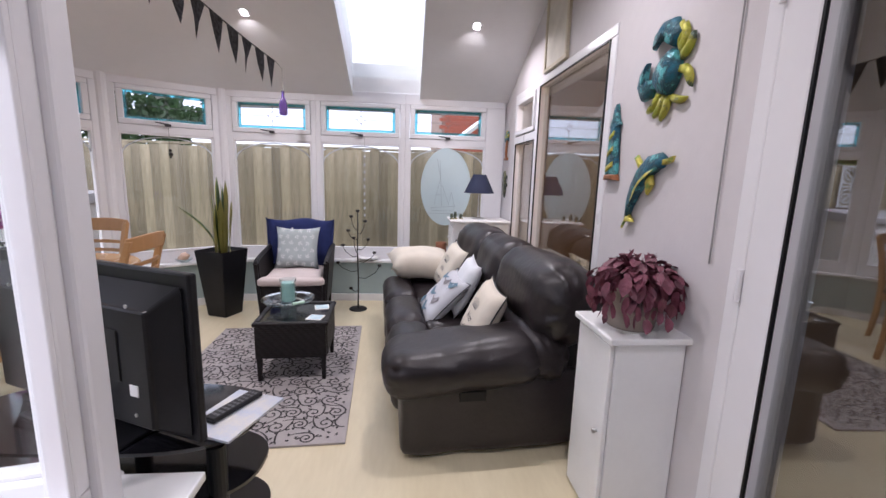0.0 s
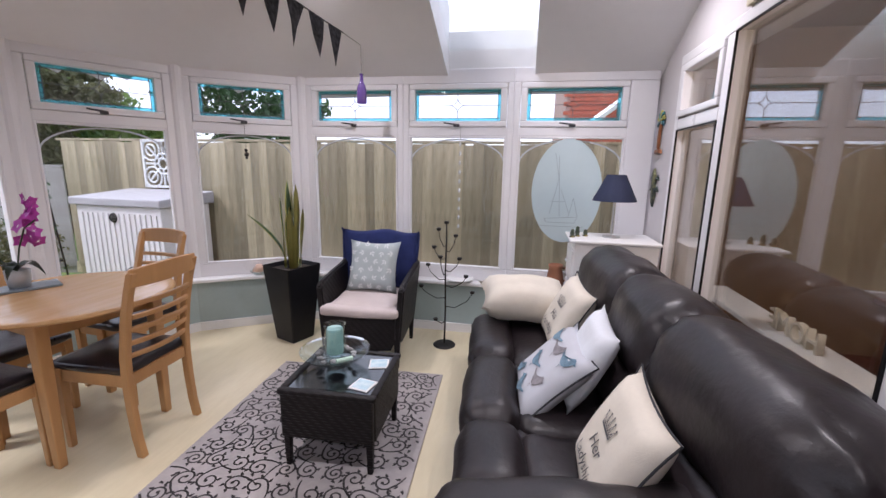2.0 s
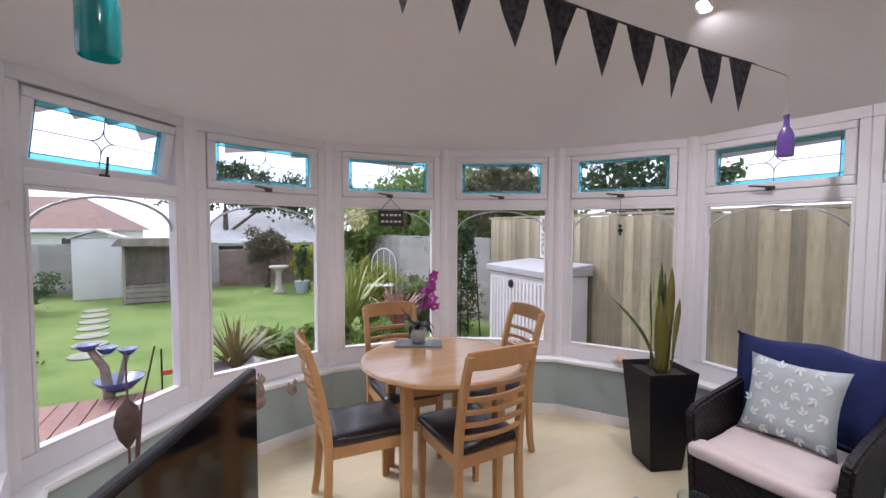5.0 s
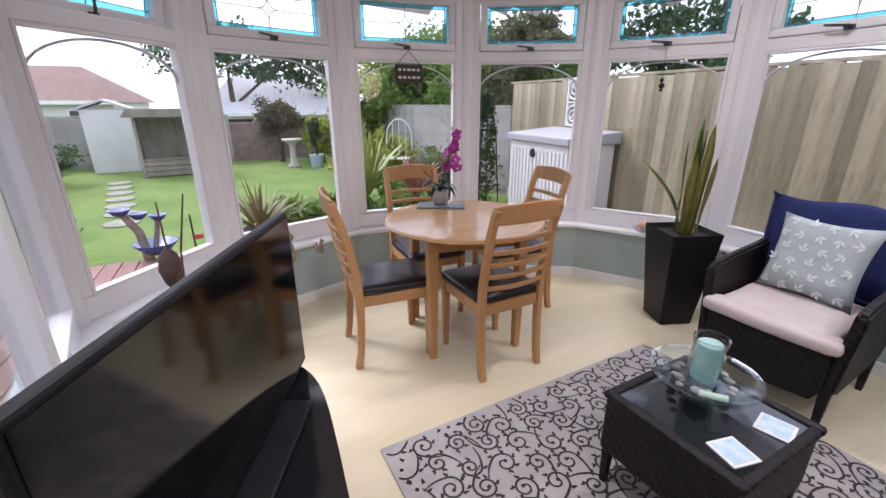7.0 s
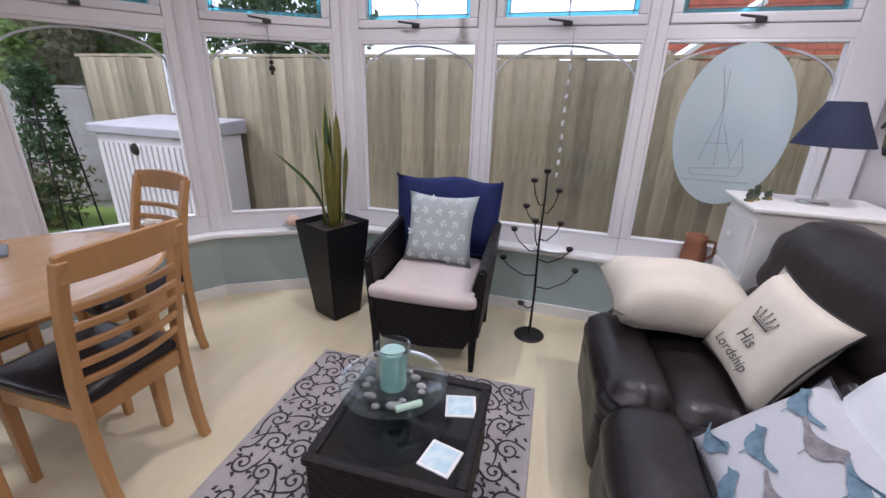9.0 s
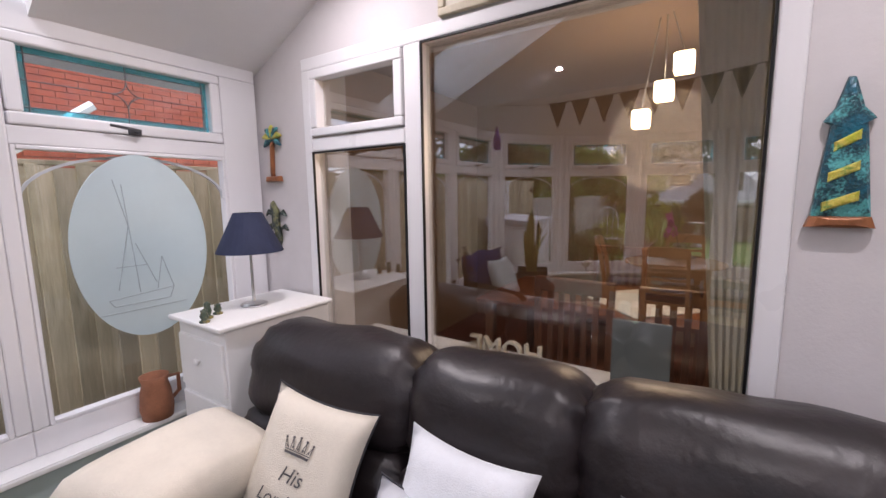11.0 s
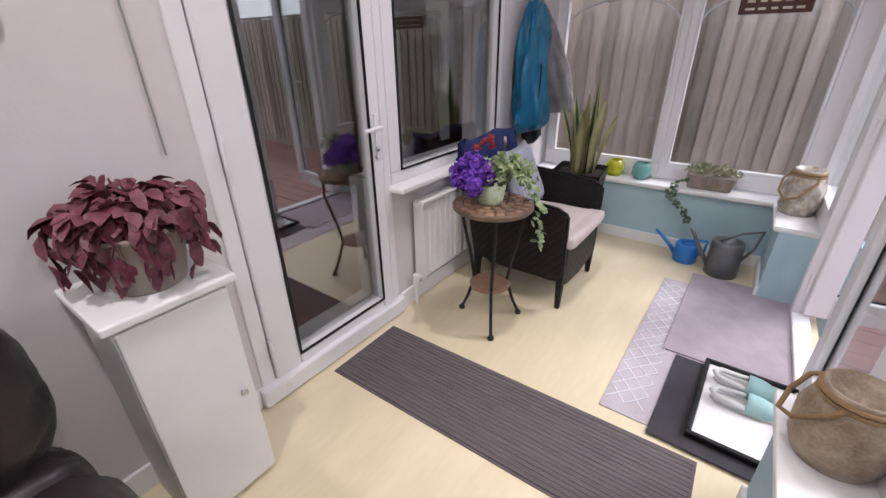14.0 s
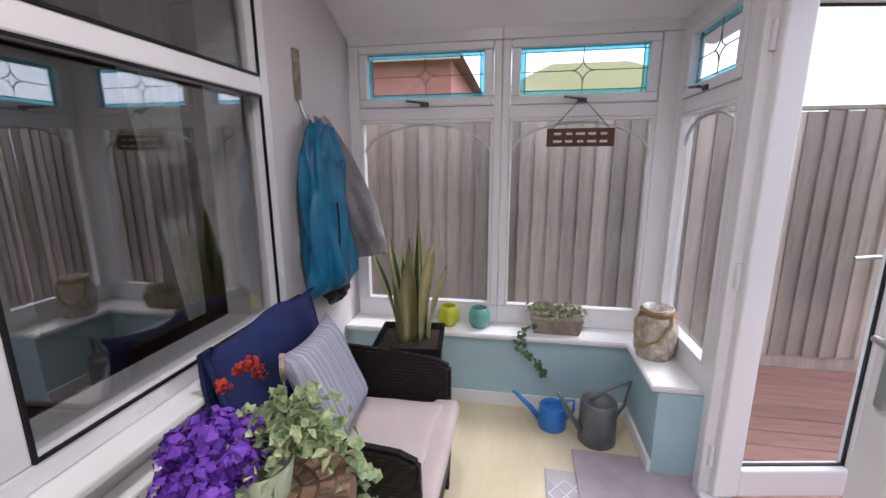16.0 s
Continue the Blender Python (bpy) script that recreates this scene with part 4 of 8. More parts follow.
def dining_chair(m):
    """Ladder-back chair facing local -y."""
    c = thing("dining_chair", m, "light oak ladder-back dining chair with dark leather seat", "dining chair", group="chairs round the dining table")
    W, Dp = 0.4, 0.4
    for s in (-1, 1):
        bm = bmesh.new()
        pts = [(0.23, 0.0), (0.213, 0.1), (0.203, 0.25), (0.2, 0.4), (0.206, 0.52), (0.235, 0.7), (0.268, 0.83), (0.3, 0.93)]
        rings = [[bm.verts.new((s * (W / 2 - 0.02) + dx * 0.017, y + dy * (0.021 - 0.006 * abs(z - 0.45)), z)) for dx, dy in ((-1, -1), (1, -1), (1, 1), (-1, 1))] for y, z in pts]
        for p, q in zip(rings, rings[1:]):
            for k in range(4):
                bm.faces.new((p[k], p[(k + 1) % 4], q[(k + 1) % 4], q[k]))
        bm.faces.new(rings[0][::-1])
        bm.faces.new(rings[-1])
        bmesh.ops.recalc_face_normals(bm, faces=bm.faces)
        bmesh.ops.bevel(bm, geom=[e for e in bm.edges if e.calc_face_angle(0) > 1], offset=0.004, segments=1, affect="EDGES")
        part("back_leg", bm, OAK, c)
        part("front_leg", newbox(s * (W / 2 - 0.022), -0.18, 0.215, 0.042, 0.042, 0.43, 0.004, taper=0.7), OAK, c)
        part("side_rail", newbox(s * (W / 2 - 0.02), 0.01, 0.395, 0.022, 0.34, 0.06, 0.003), OAK, c)
    part("front_rail", newbox(0, -0.18, 0.395, W - 0.08, 0.022, 0.06, 0.003), OAK, c)
    part("back_rail", newbox(0, 0.2, 0.395, W - 0.08, 0.022, 0.06, 0.003), OAK, c)
    for k in range(6):
        z = 0.52 + k * 0.065 if k < 5 else 0.905
        hgt = 0.024 if k < 5 else 0.085
        y = 0.2 + (z - 0.45) * 0.2
        bm = bmesh.new()
        n, half, secs = 10, (W / 2 - 0.03) * (1.13 if k == 5 else 1.0), []
        for i in range(n + 1):
            u = 2 * i / n - 1
            bow = 0.03 * (1 - u * u)
            lift = 0.012 * (1 - u * u) if k == 5 else 0.0
            secs.append([bm.verts.new((u * half, y + bow + dy, z + dz)) for dy, dz in ((-0.009, -hgt / 2), (0.009, -hgt / 2), (0.009 + 0.1 * hgt, hgt / 2 + lift), (-0.009 + 0.1 * hgt, hgt / 2 + lift))])
        for p, q in zip(secs, secs[1:]):
            for i in range(4):
                bm.faces.new((p[i], p[(i + 1) % 4], q[(i + 1) % 4], q[i]))
        bm.faces.new(secs[0][::-1])
        bm.faces.new(secs[-1])
        bmesh.ops.recalc_face_normals(bm, faces=bm.faces)
        bmesh.ops.bevel(bm, geom=[e for e in bm.edges if e.calc_face_angle(0) > 1], offset=0.003, segments=1, affect="EDGES")
        part("top_rail" if k == 5 else "slat", bm, OAK, c)
    bm = bmesh.new()
    soft_block(bm, 0, -0.01, 0.445, W - 0.01, Dp + 0.02, 0.05, 0.022, 0.012, n=8)
    part("seat", bm, SEATLEATHER, c, "dark brown leather seat pad", smooth=True)
    return c


ch = dining_chair(pose(-1.28, 3.1, 0, 0, 0, -88))
copy_thing(ch, pose(-1.765, 3.565, 0, 0, 0, -5))
copy_thing(ch, pose(-1.6, 2.62, 0, 0, 0, 176))
copy_thing(ch, pose(-1.97, 3.02, 0, 0, 0, 88))

# Television on its stand
tvx = Vector((-0.85 - 0.0, 2.05 - 1.66, 0))
tv_angle = math.degrees(math.atan2(-0.39, 0.85))
tv = thing("television", pose(-0.425, 1.855, 0.5, 0, 0, tv_angle), "black flat television on a black glass stand", "television")
bm = bmesh.new()
box(bm, 0, 0, 0.285, 0.93, 0.03, 0.54, 0.008)
part("bezel", bm, BLACKPLASTIC, tv)
part("screen", newbox(0, 0.0155, 0.29, 0.9, 0.003, 0.5), SCREEN, tv, "glossy black screen, switched off")
bm = bmesh.new()
vs = box(bm, 0, -0.05, 0.275, 0.88, 0.08, 0.48, 0.012)
for v in vs:
    if v.co.y < -0.06:
        v.co.x *= 0.86
        v.co.z = 0.265 + (v.co.z - 0.275) * 0.78
part("back_cover", bm, BLACKPLASTIC, tv)
bm = bmesh.new()
box(bm, 0, -0.01, 0.03, 0.12, 0.05, 0.06, 0.006)
box(bm, 0, -0.01, 0.006, 0.5, 0.22, 0.012, 0.005)
part("foot", bm, BLACKPLASTIC, tv)
stand = thing("television_stand", pose(-0.4, 1.86, 0, 0, 0, -3), "black glass three-tier television stand with round posts", "tv stand")
for z in (0.488, 0.3, 0.1):
    bm = bmesh.new()
    pts = [(0.51 * math.copysign(abs(math.cos(a)) ** 0.55, math.cos(a)), 0.22 * math.copysign(abs(math.sin(a)) ** 0.8, math.sin(a))) for a in [2 * math.pi * k / 48 for k in range(48)]]
    prism(bm, pts, 0.012, Matrix.Translation((0, 0, z)) @ Matrix.Rotation(radians(90), 4, "X"))
    bmesh.ops.recalc_face_normals(bm, faces=bm.faces)
    part("shelf", bm, BLACKGLASS, stand)
for x, y in ((-0.42, -0.14), (0.42, -0.14), (0.0, 0.12)):
    bm = bmesh.new()
    tube(bm, [(x, y, 0), (x, y, 0.48)], 0.03, 16)
    part("post", bm, BLACKPLASTIC, stand)

# White cabinet with potted plant by the door
cab = thing("cabinet", pose(1.51, 1.94, 0), "narrow white painted cabinet with one door", "cabinet")
part("body", newbox(0.01, 0, 0.385, 0.27, 0.28, 0.77, 0.004), WHITEPAINT, cab)
part("top", newbox(0, 0, 0.785, 0.32, 0.33, 0.026, 0.006), WHITEPAINT, cab)
dr = part("door", newbox(-0.137, 0, 0.39, 0.018, 0.276, 0.74, 0.004), WHITEPAINT, cab)
bm = bmesh.new()
lathe(bm, [(0.0, 0.022), (0.009, 0.02), (0.011, 0.013), (0.005, 0.008), (0.005, 0)], 14, Matrix.Translation((-0.146, -0.1, 0.4)) @ Matrix.Rotation(radians(-90), 4, "Y"))
part("knob", bm, CHROME, dr, "small metal knob")

# Bedside chest with lamp in the corner
chest = thing("chest_of_drawers", pose(1.33, 4.58, 0), "small white chest of drawers in the window corner", "chest of drawers")
part("body", newbox(0.01, 0, 0.46, 0.54, 0.38, 0.92, 0.004), WHITEPAINT, chest)
part("top", newbox(0, 0, 0.93, 0.59, 0.42, 0.02, 0.006), WHITEPAINT, chest)
for k in range(3):
    dw = part("drawer", newbox(-0.267, 0, 0.2 + 0.27 * k, 0.016, 0.35, 0.24, 0.005), WHITEPAINT, chest)
    bm = bmesh.new()
    lathe(bm, [(0.0, 0.028), (0.013, 0.024), (0.015, 0.015), (0.006, 0.008), (0.006, 0)], 14, Matrix.Translation((-0.275, 0, 0.22 + 0.27 * k)) @ Matrix.Rotation(radians(-90), 4, "Y"))
    part("knob", bm, WHITEPAINT, dw)
lamp = thing("table_lamp", pose(1.337, 4.6, 0.94), "slim metal table lamp with navy shade, unlit", "lamp")
bm = bmesh.new()
lathe(bm, [(0.06, 0), (0.062, 0.008), (0.05, 0.014), (0.008, 0.02), (0.006, 0.28), (0.006, 0.33)], 24)
part("base", bm, CHROME, lamp)
bm = bmesh.new()
lathe(bm, [(0.15, 0.262), (0.064, 0.445), (0.062, 0.445), (0.148, 0.262), (0.15, 0.262)], 32)
part("shade", bm, mat("navy_shade", (0.015, 0.022, 0.06), 0.8, var=0.2), lamp, "navy fabric shade")

# ---- printed and painted details on cloth ----
def pad_z(x, y, sx, sy, sz):
    u, v = min(abs(2 * x / sx), 0.98), min(abs(2 * y / sy), 0.98)
    return ((1 - u ** 4) * (1 - v ** 4)) ** 0.55 * 0.5 * sz + 0.0045


def drape(bm, sx, sy, sz):
    for v in bm.verts:
        v.co.z = pad_z(v.co.x, v.co.y, sx, sy, sz) + 0.06 * noise.noise((2 * v.co.x / sx * 2 + sx * 7, 2 * v.co.y / sy * 2, sy * 9)) * sz * 0.9


def flat_poly(bm, pts):
    bm.faces.new([bm.verts.new((x, y, 0)) for x, y in pts])


def printed(parent, name, bm, material, sx, sy, sz, label=""):
    drape(bm, sx, sy, sz)
    bmesh.ops.recalc_face_normals(bm, faces=bm.faces)
    return part(name, bm, material, parent, label)


def lettering(parent, text, x, y, size, material, sx, sy, sz, label, shear=0.35):
    cu = bpy.data.curves.new("lettering", "FONT")
    cu.body, cu.size, cu.align_x, cu.shear, cu.resolution_u = text, size, "CENTER", shear, 3
    ob = new("lettering", cu)
    me = bpy.data.meshes.new_from_object(ob.evaluated_get(bpy.context.evaluated_depsgraph_get()))
    bpy.data.objects.remove(ob)
    bm = bmesh.new()
    bm.from_mesh(me)
    bmesh.ops.translate(bm, vec=(x, y, 0), verts=bm.verts[:])
    return printed(parent, "lettering", bm, material, sx, sy, sz, label)


INK = mat("charcoal_print", (0.09, 0.085, 0.09), 0.9)
for c, words in ((his, ("His", "Lordship")), (her, ("Her", "Ladyship"))):
    bm = bmesh.new()
    cy = 0.028
    flat_poly(bm, [(-0.046, cy), (0.046, cy), (0.048, cy + 0.008), (-0.048, cy + 0.008)])
    flat_poly(bm, [(-0.049, cy + 0.011), (0.049, cy + 0.011), (0.05, cy + 0.014), (-0.05, cy + 0.014)])
    for k in range(5):
        cx, top = -0.042 + 0.021 * k, cy + 0.05 - abs(k - 2) * 0.005
        flat_poly(bm, [(cx - 0.008, cy + 0.016), (cx - 0.005, cy + 0.016), (cx * 1.25 + 0.001, top), (cx * 1.25 - 0.002, top)])
        flat_poly(bm, [(cx + 0.005, cy + 0.016), (cx + 0.008, cy + 0.016), (cx * 1.25 + 0.002, top), (cx * 1.25 - 0.001, top)])
        flat_poly(bm, [(cx + 0.003 * math.cos(a), cy + 0.022 + 0.004 * math.sin(a)) for a in [math.pi / 3 * q for q in range(6)]])
        flat_poly(bm, [(cx * 1.25 + 0.0045 * math.cos(a), top + 0.004 + 0.0045 * math.sin(a)) for a in [math.pi / 4 * q for q in range(8)]])
    printed(c, "crown", bm, INK, 0.42, 0.42, 0.13, "printed charcoal crown")
    lettering(c, words[0], 0.0, -0.052, 0.066, INK, 0.42, 0.42, 0.13, "printed script word")
    lettering(c, words[1], 0.0, -0.122, 0.058, INK, 0.42, 0.42, 0.13, "printed script word")
BLUEBIRD = mat("blue_bird_print", (0.17, 0.27, 0.35), 0.9, var=0.4, scale=40)
GREYBIRD = mat("grey_bird_print", (0.3, 0.28, 0.3), 0.9, var=0.4, scale=40)
for k, (bx, by, fl_) in enumerate(((-0.13, 0.11, 1), (0.0, 0.09, -1), (0.13, 0.11, -1), (-0.06, -0.03, 1), (0.1, -0.05, -1), (-0.13, -0.13, -1), (0.03, -0.14, 1))):
    bm = bmesh.new()
    shape = [(-0.066, 0.028), (-0.05, 0.036), (-0.042, 0.045), (-0.03, 0.045), (-0.019, 0.034), (-0.004, 0.024), (0.024, 0.012), (0.046, 0.01), (0.088, 0.02), (0.09, 0.012), (0.05, -0.003), (0.028, -0.016), (0.006, -0.024), (-0.018, -0.023), (-0.034, -0.012), (-0.044, 0.005), (-0.048, 0.02)]
    flat_poly(bm, [(bx + fl_ * x, by + y) for x, y in shape])
    flat_poly(bm, [(bx - 0.004, by - 0.024), (bx + 0.0, by - 0.024), (bx + 0.004, by - 0.045), (bx + 0.0, by - 0.045)])
    printed(birds, "bird_print", bm, GREYBIRD if k in (1, 4) else BLUEBIRD, 0.47, 0.42, 0.12, "printed garden bird")
WHITEPRINT = mat("white_leaf_print", (0.64, 0.67, 0.67), 0.9)
leafcush = [o for o in scene.objects if o.name.startswith("cushion") and o.type == "EMPTY"][0]
rng = random.Random(4)
for i in range(5):
    for j in range(6):
        cx, cy, a = -0.15 + 0.075 * i + (0.03 if j % 2 else 0), -0.16 + 0.064 * j, rng.uniform(0, 6.28)
        if abs(cx) > 0.17:
            continue
        bm = bmesh.new()
        for side in (-1, 0, 1):
            b = a + 0.75 * side
            ox, oy = cx - 0.012 * math.cos(a) * abs(side), cy - 0.012 * math.sin(a) * abs(side)
            flat_poly(bm, [(ox + u * math.cos(b) - w * math.sin(b), oy + u * math.sin(b) + w * math.cos(b)) for u, w in ((0, 0), (0.009, 0.0055), (0.02, 0.006), (0.033, 0.0), (0.02, -0.006), (0.009, -0.0055))])
        printed(leafcush, "leaf_print", bm, WHITEPRINT, 0.41, 0.41, 0.13, "white printed leaf")
bm = bmesh.new()
for k in range(14):
    cx, cy = rng.uniform(-0.15, 0.15), rng.uniform(-0.17, -0.02)
    flat_poly(bm, [(cx + rng.uniform(0.01, 0.03) * math.cos(q), cy + rng.uniform(0.01, 0.03) * math.sin(q)) for q in [math.pi / 4 * k for k in range(8)]])
printed(white, "wash_print", bm, mat("aqua_wash", (0.5, 0.68, 0.7), 0.9), 0.4, 0.4, 0.12, "pale aqua printed wash")

# Rug pattern: scrolling vines woven in
rug = [o for o in scene.objects if o.name == "rug"][0]
rng = random.Random(9)
bm = bmesh.new()
def ribbon(bm, pts, w0, w1):
    L, R = [], []
    for i, p in enumerate(pts):
        d = (pts[min(i + 1, len(pts) - 1)] - pts[max(i - 1, 0)]).normalized()
        n = Vector((-d.y, d.x)) * (w0 + (w1 - w0) * i / (len(pts) - 1)) / 2
        if max(abs(p.x) - 0.562, abs(p.y) - 0.828) > 0:
            if len(L) > 1:
                break
            return
        L.append(bm.verts.new((*(p + n), 0.0135)))
        R.append(bm.verts.new((*(p - n), 0.0135)))
    for k in range(len(L) - 1):
        bm.faces.new((L[k], R[k], R[k + 1], L[k + 1]))


cells = [(i, j) for i in range(10) for j in range(14)]
for i, j in cells:
    c = Vector((-0.53 + 0.118 * i + (0.03 if j % 2 else -0.03) + rng.uniform(-0.012, 0.012), -0.79 + 0.121 * j + rng.uniform(-0.012, 0.012)))
    a0, sgn, R0 = rng.uniform(0, 6.28), rng.choice((-1, 1)), rng.uniform(0.046, 0.056)
    turns = rng.uniform(1.25, 1.6)
    pts = []
    for k in range(26):
        u = k / 25
        r = R0 * (1 - 0.8 * u)
        pts.append(c + Vector((math.cos(a0 + sgn * turns * 6.28 * u), math.sin(a0 + sgn * turns * 6.28 * u))) * r)
    ribbon(bm, pts, 0.01, 0.008)
    tail = pts[0] + (pts[0] - c).normalized().to_3d().cross(Vector((0, 0, sgn))).to_2d() * 0.09
    mid = (pts[0] + tail) / 2 + (pts[0] - c) * 0.25
    ribbon(bm, [pts[0] * (1 - u) ** 2 + mid * 2 * u * (1 - u) + tail * u * u for u in [k / 8 for k in range(9)]], 0.011, 0.005)
    for k in (1, 4, 7, 10, 13):
        p, q = pts[k], pts[k] + (pts[k] - c).normalized() * 0.026
        w = (q - p).normalized()
        n = Vector((-w.y, w.x))
        if max(abs(q.x) - 0.556, abs(q.y) - 0.82, abs(p.x) - 0.556, abs(p.y) - 0.82) < 0:
            vs = [bm.verts.new((*x, 0.0132)) for x in (p, (p + q) / 2 + n * 0.011, q + n * 0.012, (p + q) / 2 - n * 0.009)]
            bm.faces.new(vs)
    ball = pts[-1]
    if max(abs(ball.x) - 0.55, abs(ball.y) - 0.81) < 0:
        bm.faces.new([bm.verts.new((ball.x + 0.009 * math.cos(q), ball.y + 0.009 * math.sin(q), 0.0138)) for q in [math.pi / 4 * k for k in range(8)]])
for f in bm.faces:
    f.normal_update()
    if f.normal.z < 0:
        f.normal_flip()
part("scroll_pattern", bm, mat("dark_scroll_yarn", (0.055, 0.05, 0.052), 0.95, var=0.4, scale=20, bump=0.4, bscale=300), rug, "dark grey woven scrolls")

# ---- lights in the ceiling ----
LED = mat("lit_downlight", (1.0, 0.93, 0.82), 0.4, emit=14.0)
proto = None
# The last, over the passage, is added for brightness; no fitting is known there.
for x, y in ((-0.66, 4.02), (1.16, 4.02), (-0.55, 2.2), (1.0, 2.3), (0.85, 0.6)):
    z = ceiling_z(x, y)
    n = Vector((-(ceiling_z(x + 0.05, y) - ceiling_z(x - 0.05, y)) / 0.1, -(ceiling_z(x, y + 0.05) - ceiling_z(x, y - 0.05)) / 0.1, 1)).normalized()
    m = Matrix.Translation((x, y, z)) @ n.to_track_quat("Z", "Y").to_matrix().to_4x4()
    dl = thing("downlight", m, "round white ceiling downlight, switched on", "downlight", group="ceiling downlights")
    bm = bmesh.new()
    lathe(bm, [(0.028, -0.004), (0.044, -0.006), (0.046, 0.0), (0.028, 0.004), (0.028, -0.004)], 24)
    part("bezel", bm, UPVC, dl)
    bm = bmesh.new()
    lathe(bm, [(0.0, -0.002), (0.027, -0.002), (0.027, 0.003), (0.0, 0.003)], 20)
    part("lens", bm, LED, dl)
    lp = new("downlight_lamp", bpy.data.lights.new("downlight_lamp", "AREA"))
    lp.data.shape, lp.data.size, lp.data.energy, lp.data.color, lp.data.spread = "DISK", 0.05, LAMPW, (1.0, 0.93, 0.85), radians(155)
    lp.matrix_world = Matrix.Translation(Vector((x, y, z)) - n * 0.012)

# ---- bunting and bottle pendants ----
BUNT = mat("black_bunting_cloth", (0.012, 0.012, 0.016), 0.85, color2=(0.09, 0.09, 0.1), scale=45, bump=0.2)
CORD = mat("natural_cord", (0.2, 0.18, 0.16), 0.9)
b0, b1 = Vector((-0.44, 4.04, 2.215)), Vector((-0.66, 2.0, 2.43))
bunting = thing("bunting", pose(0, 0, 0), "string of black patterned triangle bunting under the ceiling", "bunting")
def bp(u):
    return b0.lerp(b1, u) + Vector((0, 0, -0.16 * u * (1 - u)))


bm = bmesh.new()
tube(bm, [bp(k / 24) for k in range(25)], 0.004, 6)
part("cord", bm, BUNT, bunting)
NF = 11
for k in range(NF):
    u = (k + 0.5) / NF
    c, d = bp(u), (b1 - b0).normalized()
    w = 0.075
    bm = bmesh.new()
    sd = Vector((-d.y, d.x, 0)) * 0.02 * math.sin(k * 2.3)
    tri = [c - d * w, c + d * w, c + Vector((0, 0, -0.22)) + sd]
    mid = [tri[0].lerp(tri[2], 0.5) + sd * 0.5, tri[1].lerp(tri[2], 0.5) - sd * 0.5]
    v = [bm.verts.new(p) for p in (tri[0], tri[1], mid[1], mid[0], tri[2])]
    bm.faces.new((v[0], v[1], v[2], v[3]))
    bm.faces.new((v[3], v[2], v[4]))
    bmesh.ops.solidify(bm, geom=bm.faces[:], thickness=0.002)
    part("pennant", bm, BUNT, bunting)


def bottle_pendant(x, y, zb, top, tint, label, anchor):
    p = thing("bottle_pendant", pose(x, y, zb), label, "pendant ornament", group="bottle pendants")
    g = bpy.data.materials.new("bottle_glass")
    g = mat("bottle_glass", tint, 0.12, trans=0.75)
    bm = bmesh.new()
    lathe(bm, [(0.034, 0.0), (0.037, 0.012), (0.037, 0.1), (0.03, 0.125), (0.014, 0.155), (0.012, 0.2), (0.015, 0.203), (0.015, 0.212), (0.009, 0.212), (0.009, 0.15), (0.03, 0.11), (0.033, 0.012), (0.034, 0.0)], 24)
    part("bottle", bm, g, p, smooth=True)
    bm = bmesh.new()
    tube(bm, [(0, 0, 0.2), (0, 0, top - zb)] + [Vector(a) - Vector((x, y, zb)) for a in anchor], 0.0025, 6)
    part("cord", bm, CORD, p)


bottle_pendant(-0.54, 4.57, 1.875, 2.285, (0.3, 0.17, 0.6), "small purple glass bottle hanging on a cord", [(-0.44, 4.04, 2.215)])
bottle_pendant(-0.495, 1.767, 1.83, 2.3, (0.02, 0.42, 0.42), "teal glass bottle hanging from a cord", [(-0.64, 2.0, 2.43)])

# ---- wall ornaments ----
def stained(name, c1, c2, c3):
    """Glazed metal with three running colours and fine texture."""
    m = mat(name, c1, 0.3, 0.3, scale=18, color2=c2, bump=0.5, bscale=90)
    n, nt = m.node_tree.nodes, m.node_tree
    ramp = [x for x in n if x.type == "VALTORGB"][0]
    e = ramp.color_ramp.elements.new(0.68)
    e.color = (*c3, 1)
    ramp.color_ramp.elements[0].position = 0.5
    ramp.color_ramp.elements[2].position = 0.8
    return m


TURQ = stained("turquoise_glaze", (0.01, 0.13, 0.2), (0.1, 0.4, 0.42), (0.02, 0.06, 0.08))
LIME = stained("lime_glaze", (0.45, 0.47, 0.04), (0.2, 0.35, 0.08), (0.6, 0.5, 0.1))
RUST = mat("rust_glaze", (0.35, 0.13, 0.05), 0.4, 0.3, var=0.4, scale=20)


def relief(bm, pts, base, height):
    """A domed flat shape on the house wall: outline in (y, z), rising towards the room."""
    n = len(pts)
    cy, cz = sum(p[0] for p in pts) / n, sum(p[1] for p in pts) / n
    rings = []
    for k, (s, h) in enumerate(((1.0, 0.0), (0.96, 0.5), (0.75, 0.85), (0.4, 1.0))):
        rings.append([bm.verts.new((base - height * h, cy + (y - cy) * s, cz + (z - cz) * s)) for y, z in pts])
    for a, b in zip(rings, rings[1:]):
        for k in range(n):
            bm.faces.new((a[k], a[(k + 1) % n], b[(k + 1) % n], b[k]))
    bm.faces.new(rings[-1])
    bmesh.ops.recalc_face_normals(bm, faces=bm.faces)


def strip(pts, ws):
    """An outline round a bent line with half-widths."""
    L, R = [], []
    for i, p in enumerate(pts):
        p = Vector(p)
        d = (Vector(pts[min(i + 1, len(pts) - 1)]) - Vector(pts[max(i - 1, 0)])).normalized()
        n = Vector((-d.y, d.x)) * ws[i]
        L.append(tuple(p + n))
        R.append(tuple(p - n))
    return L + R[::-1]


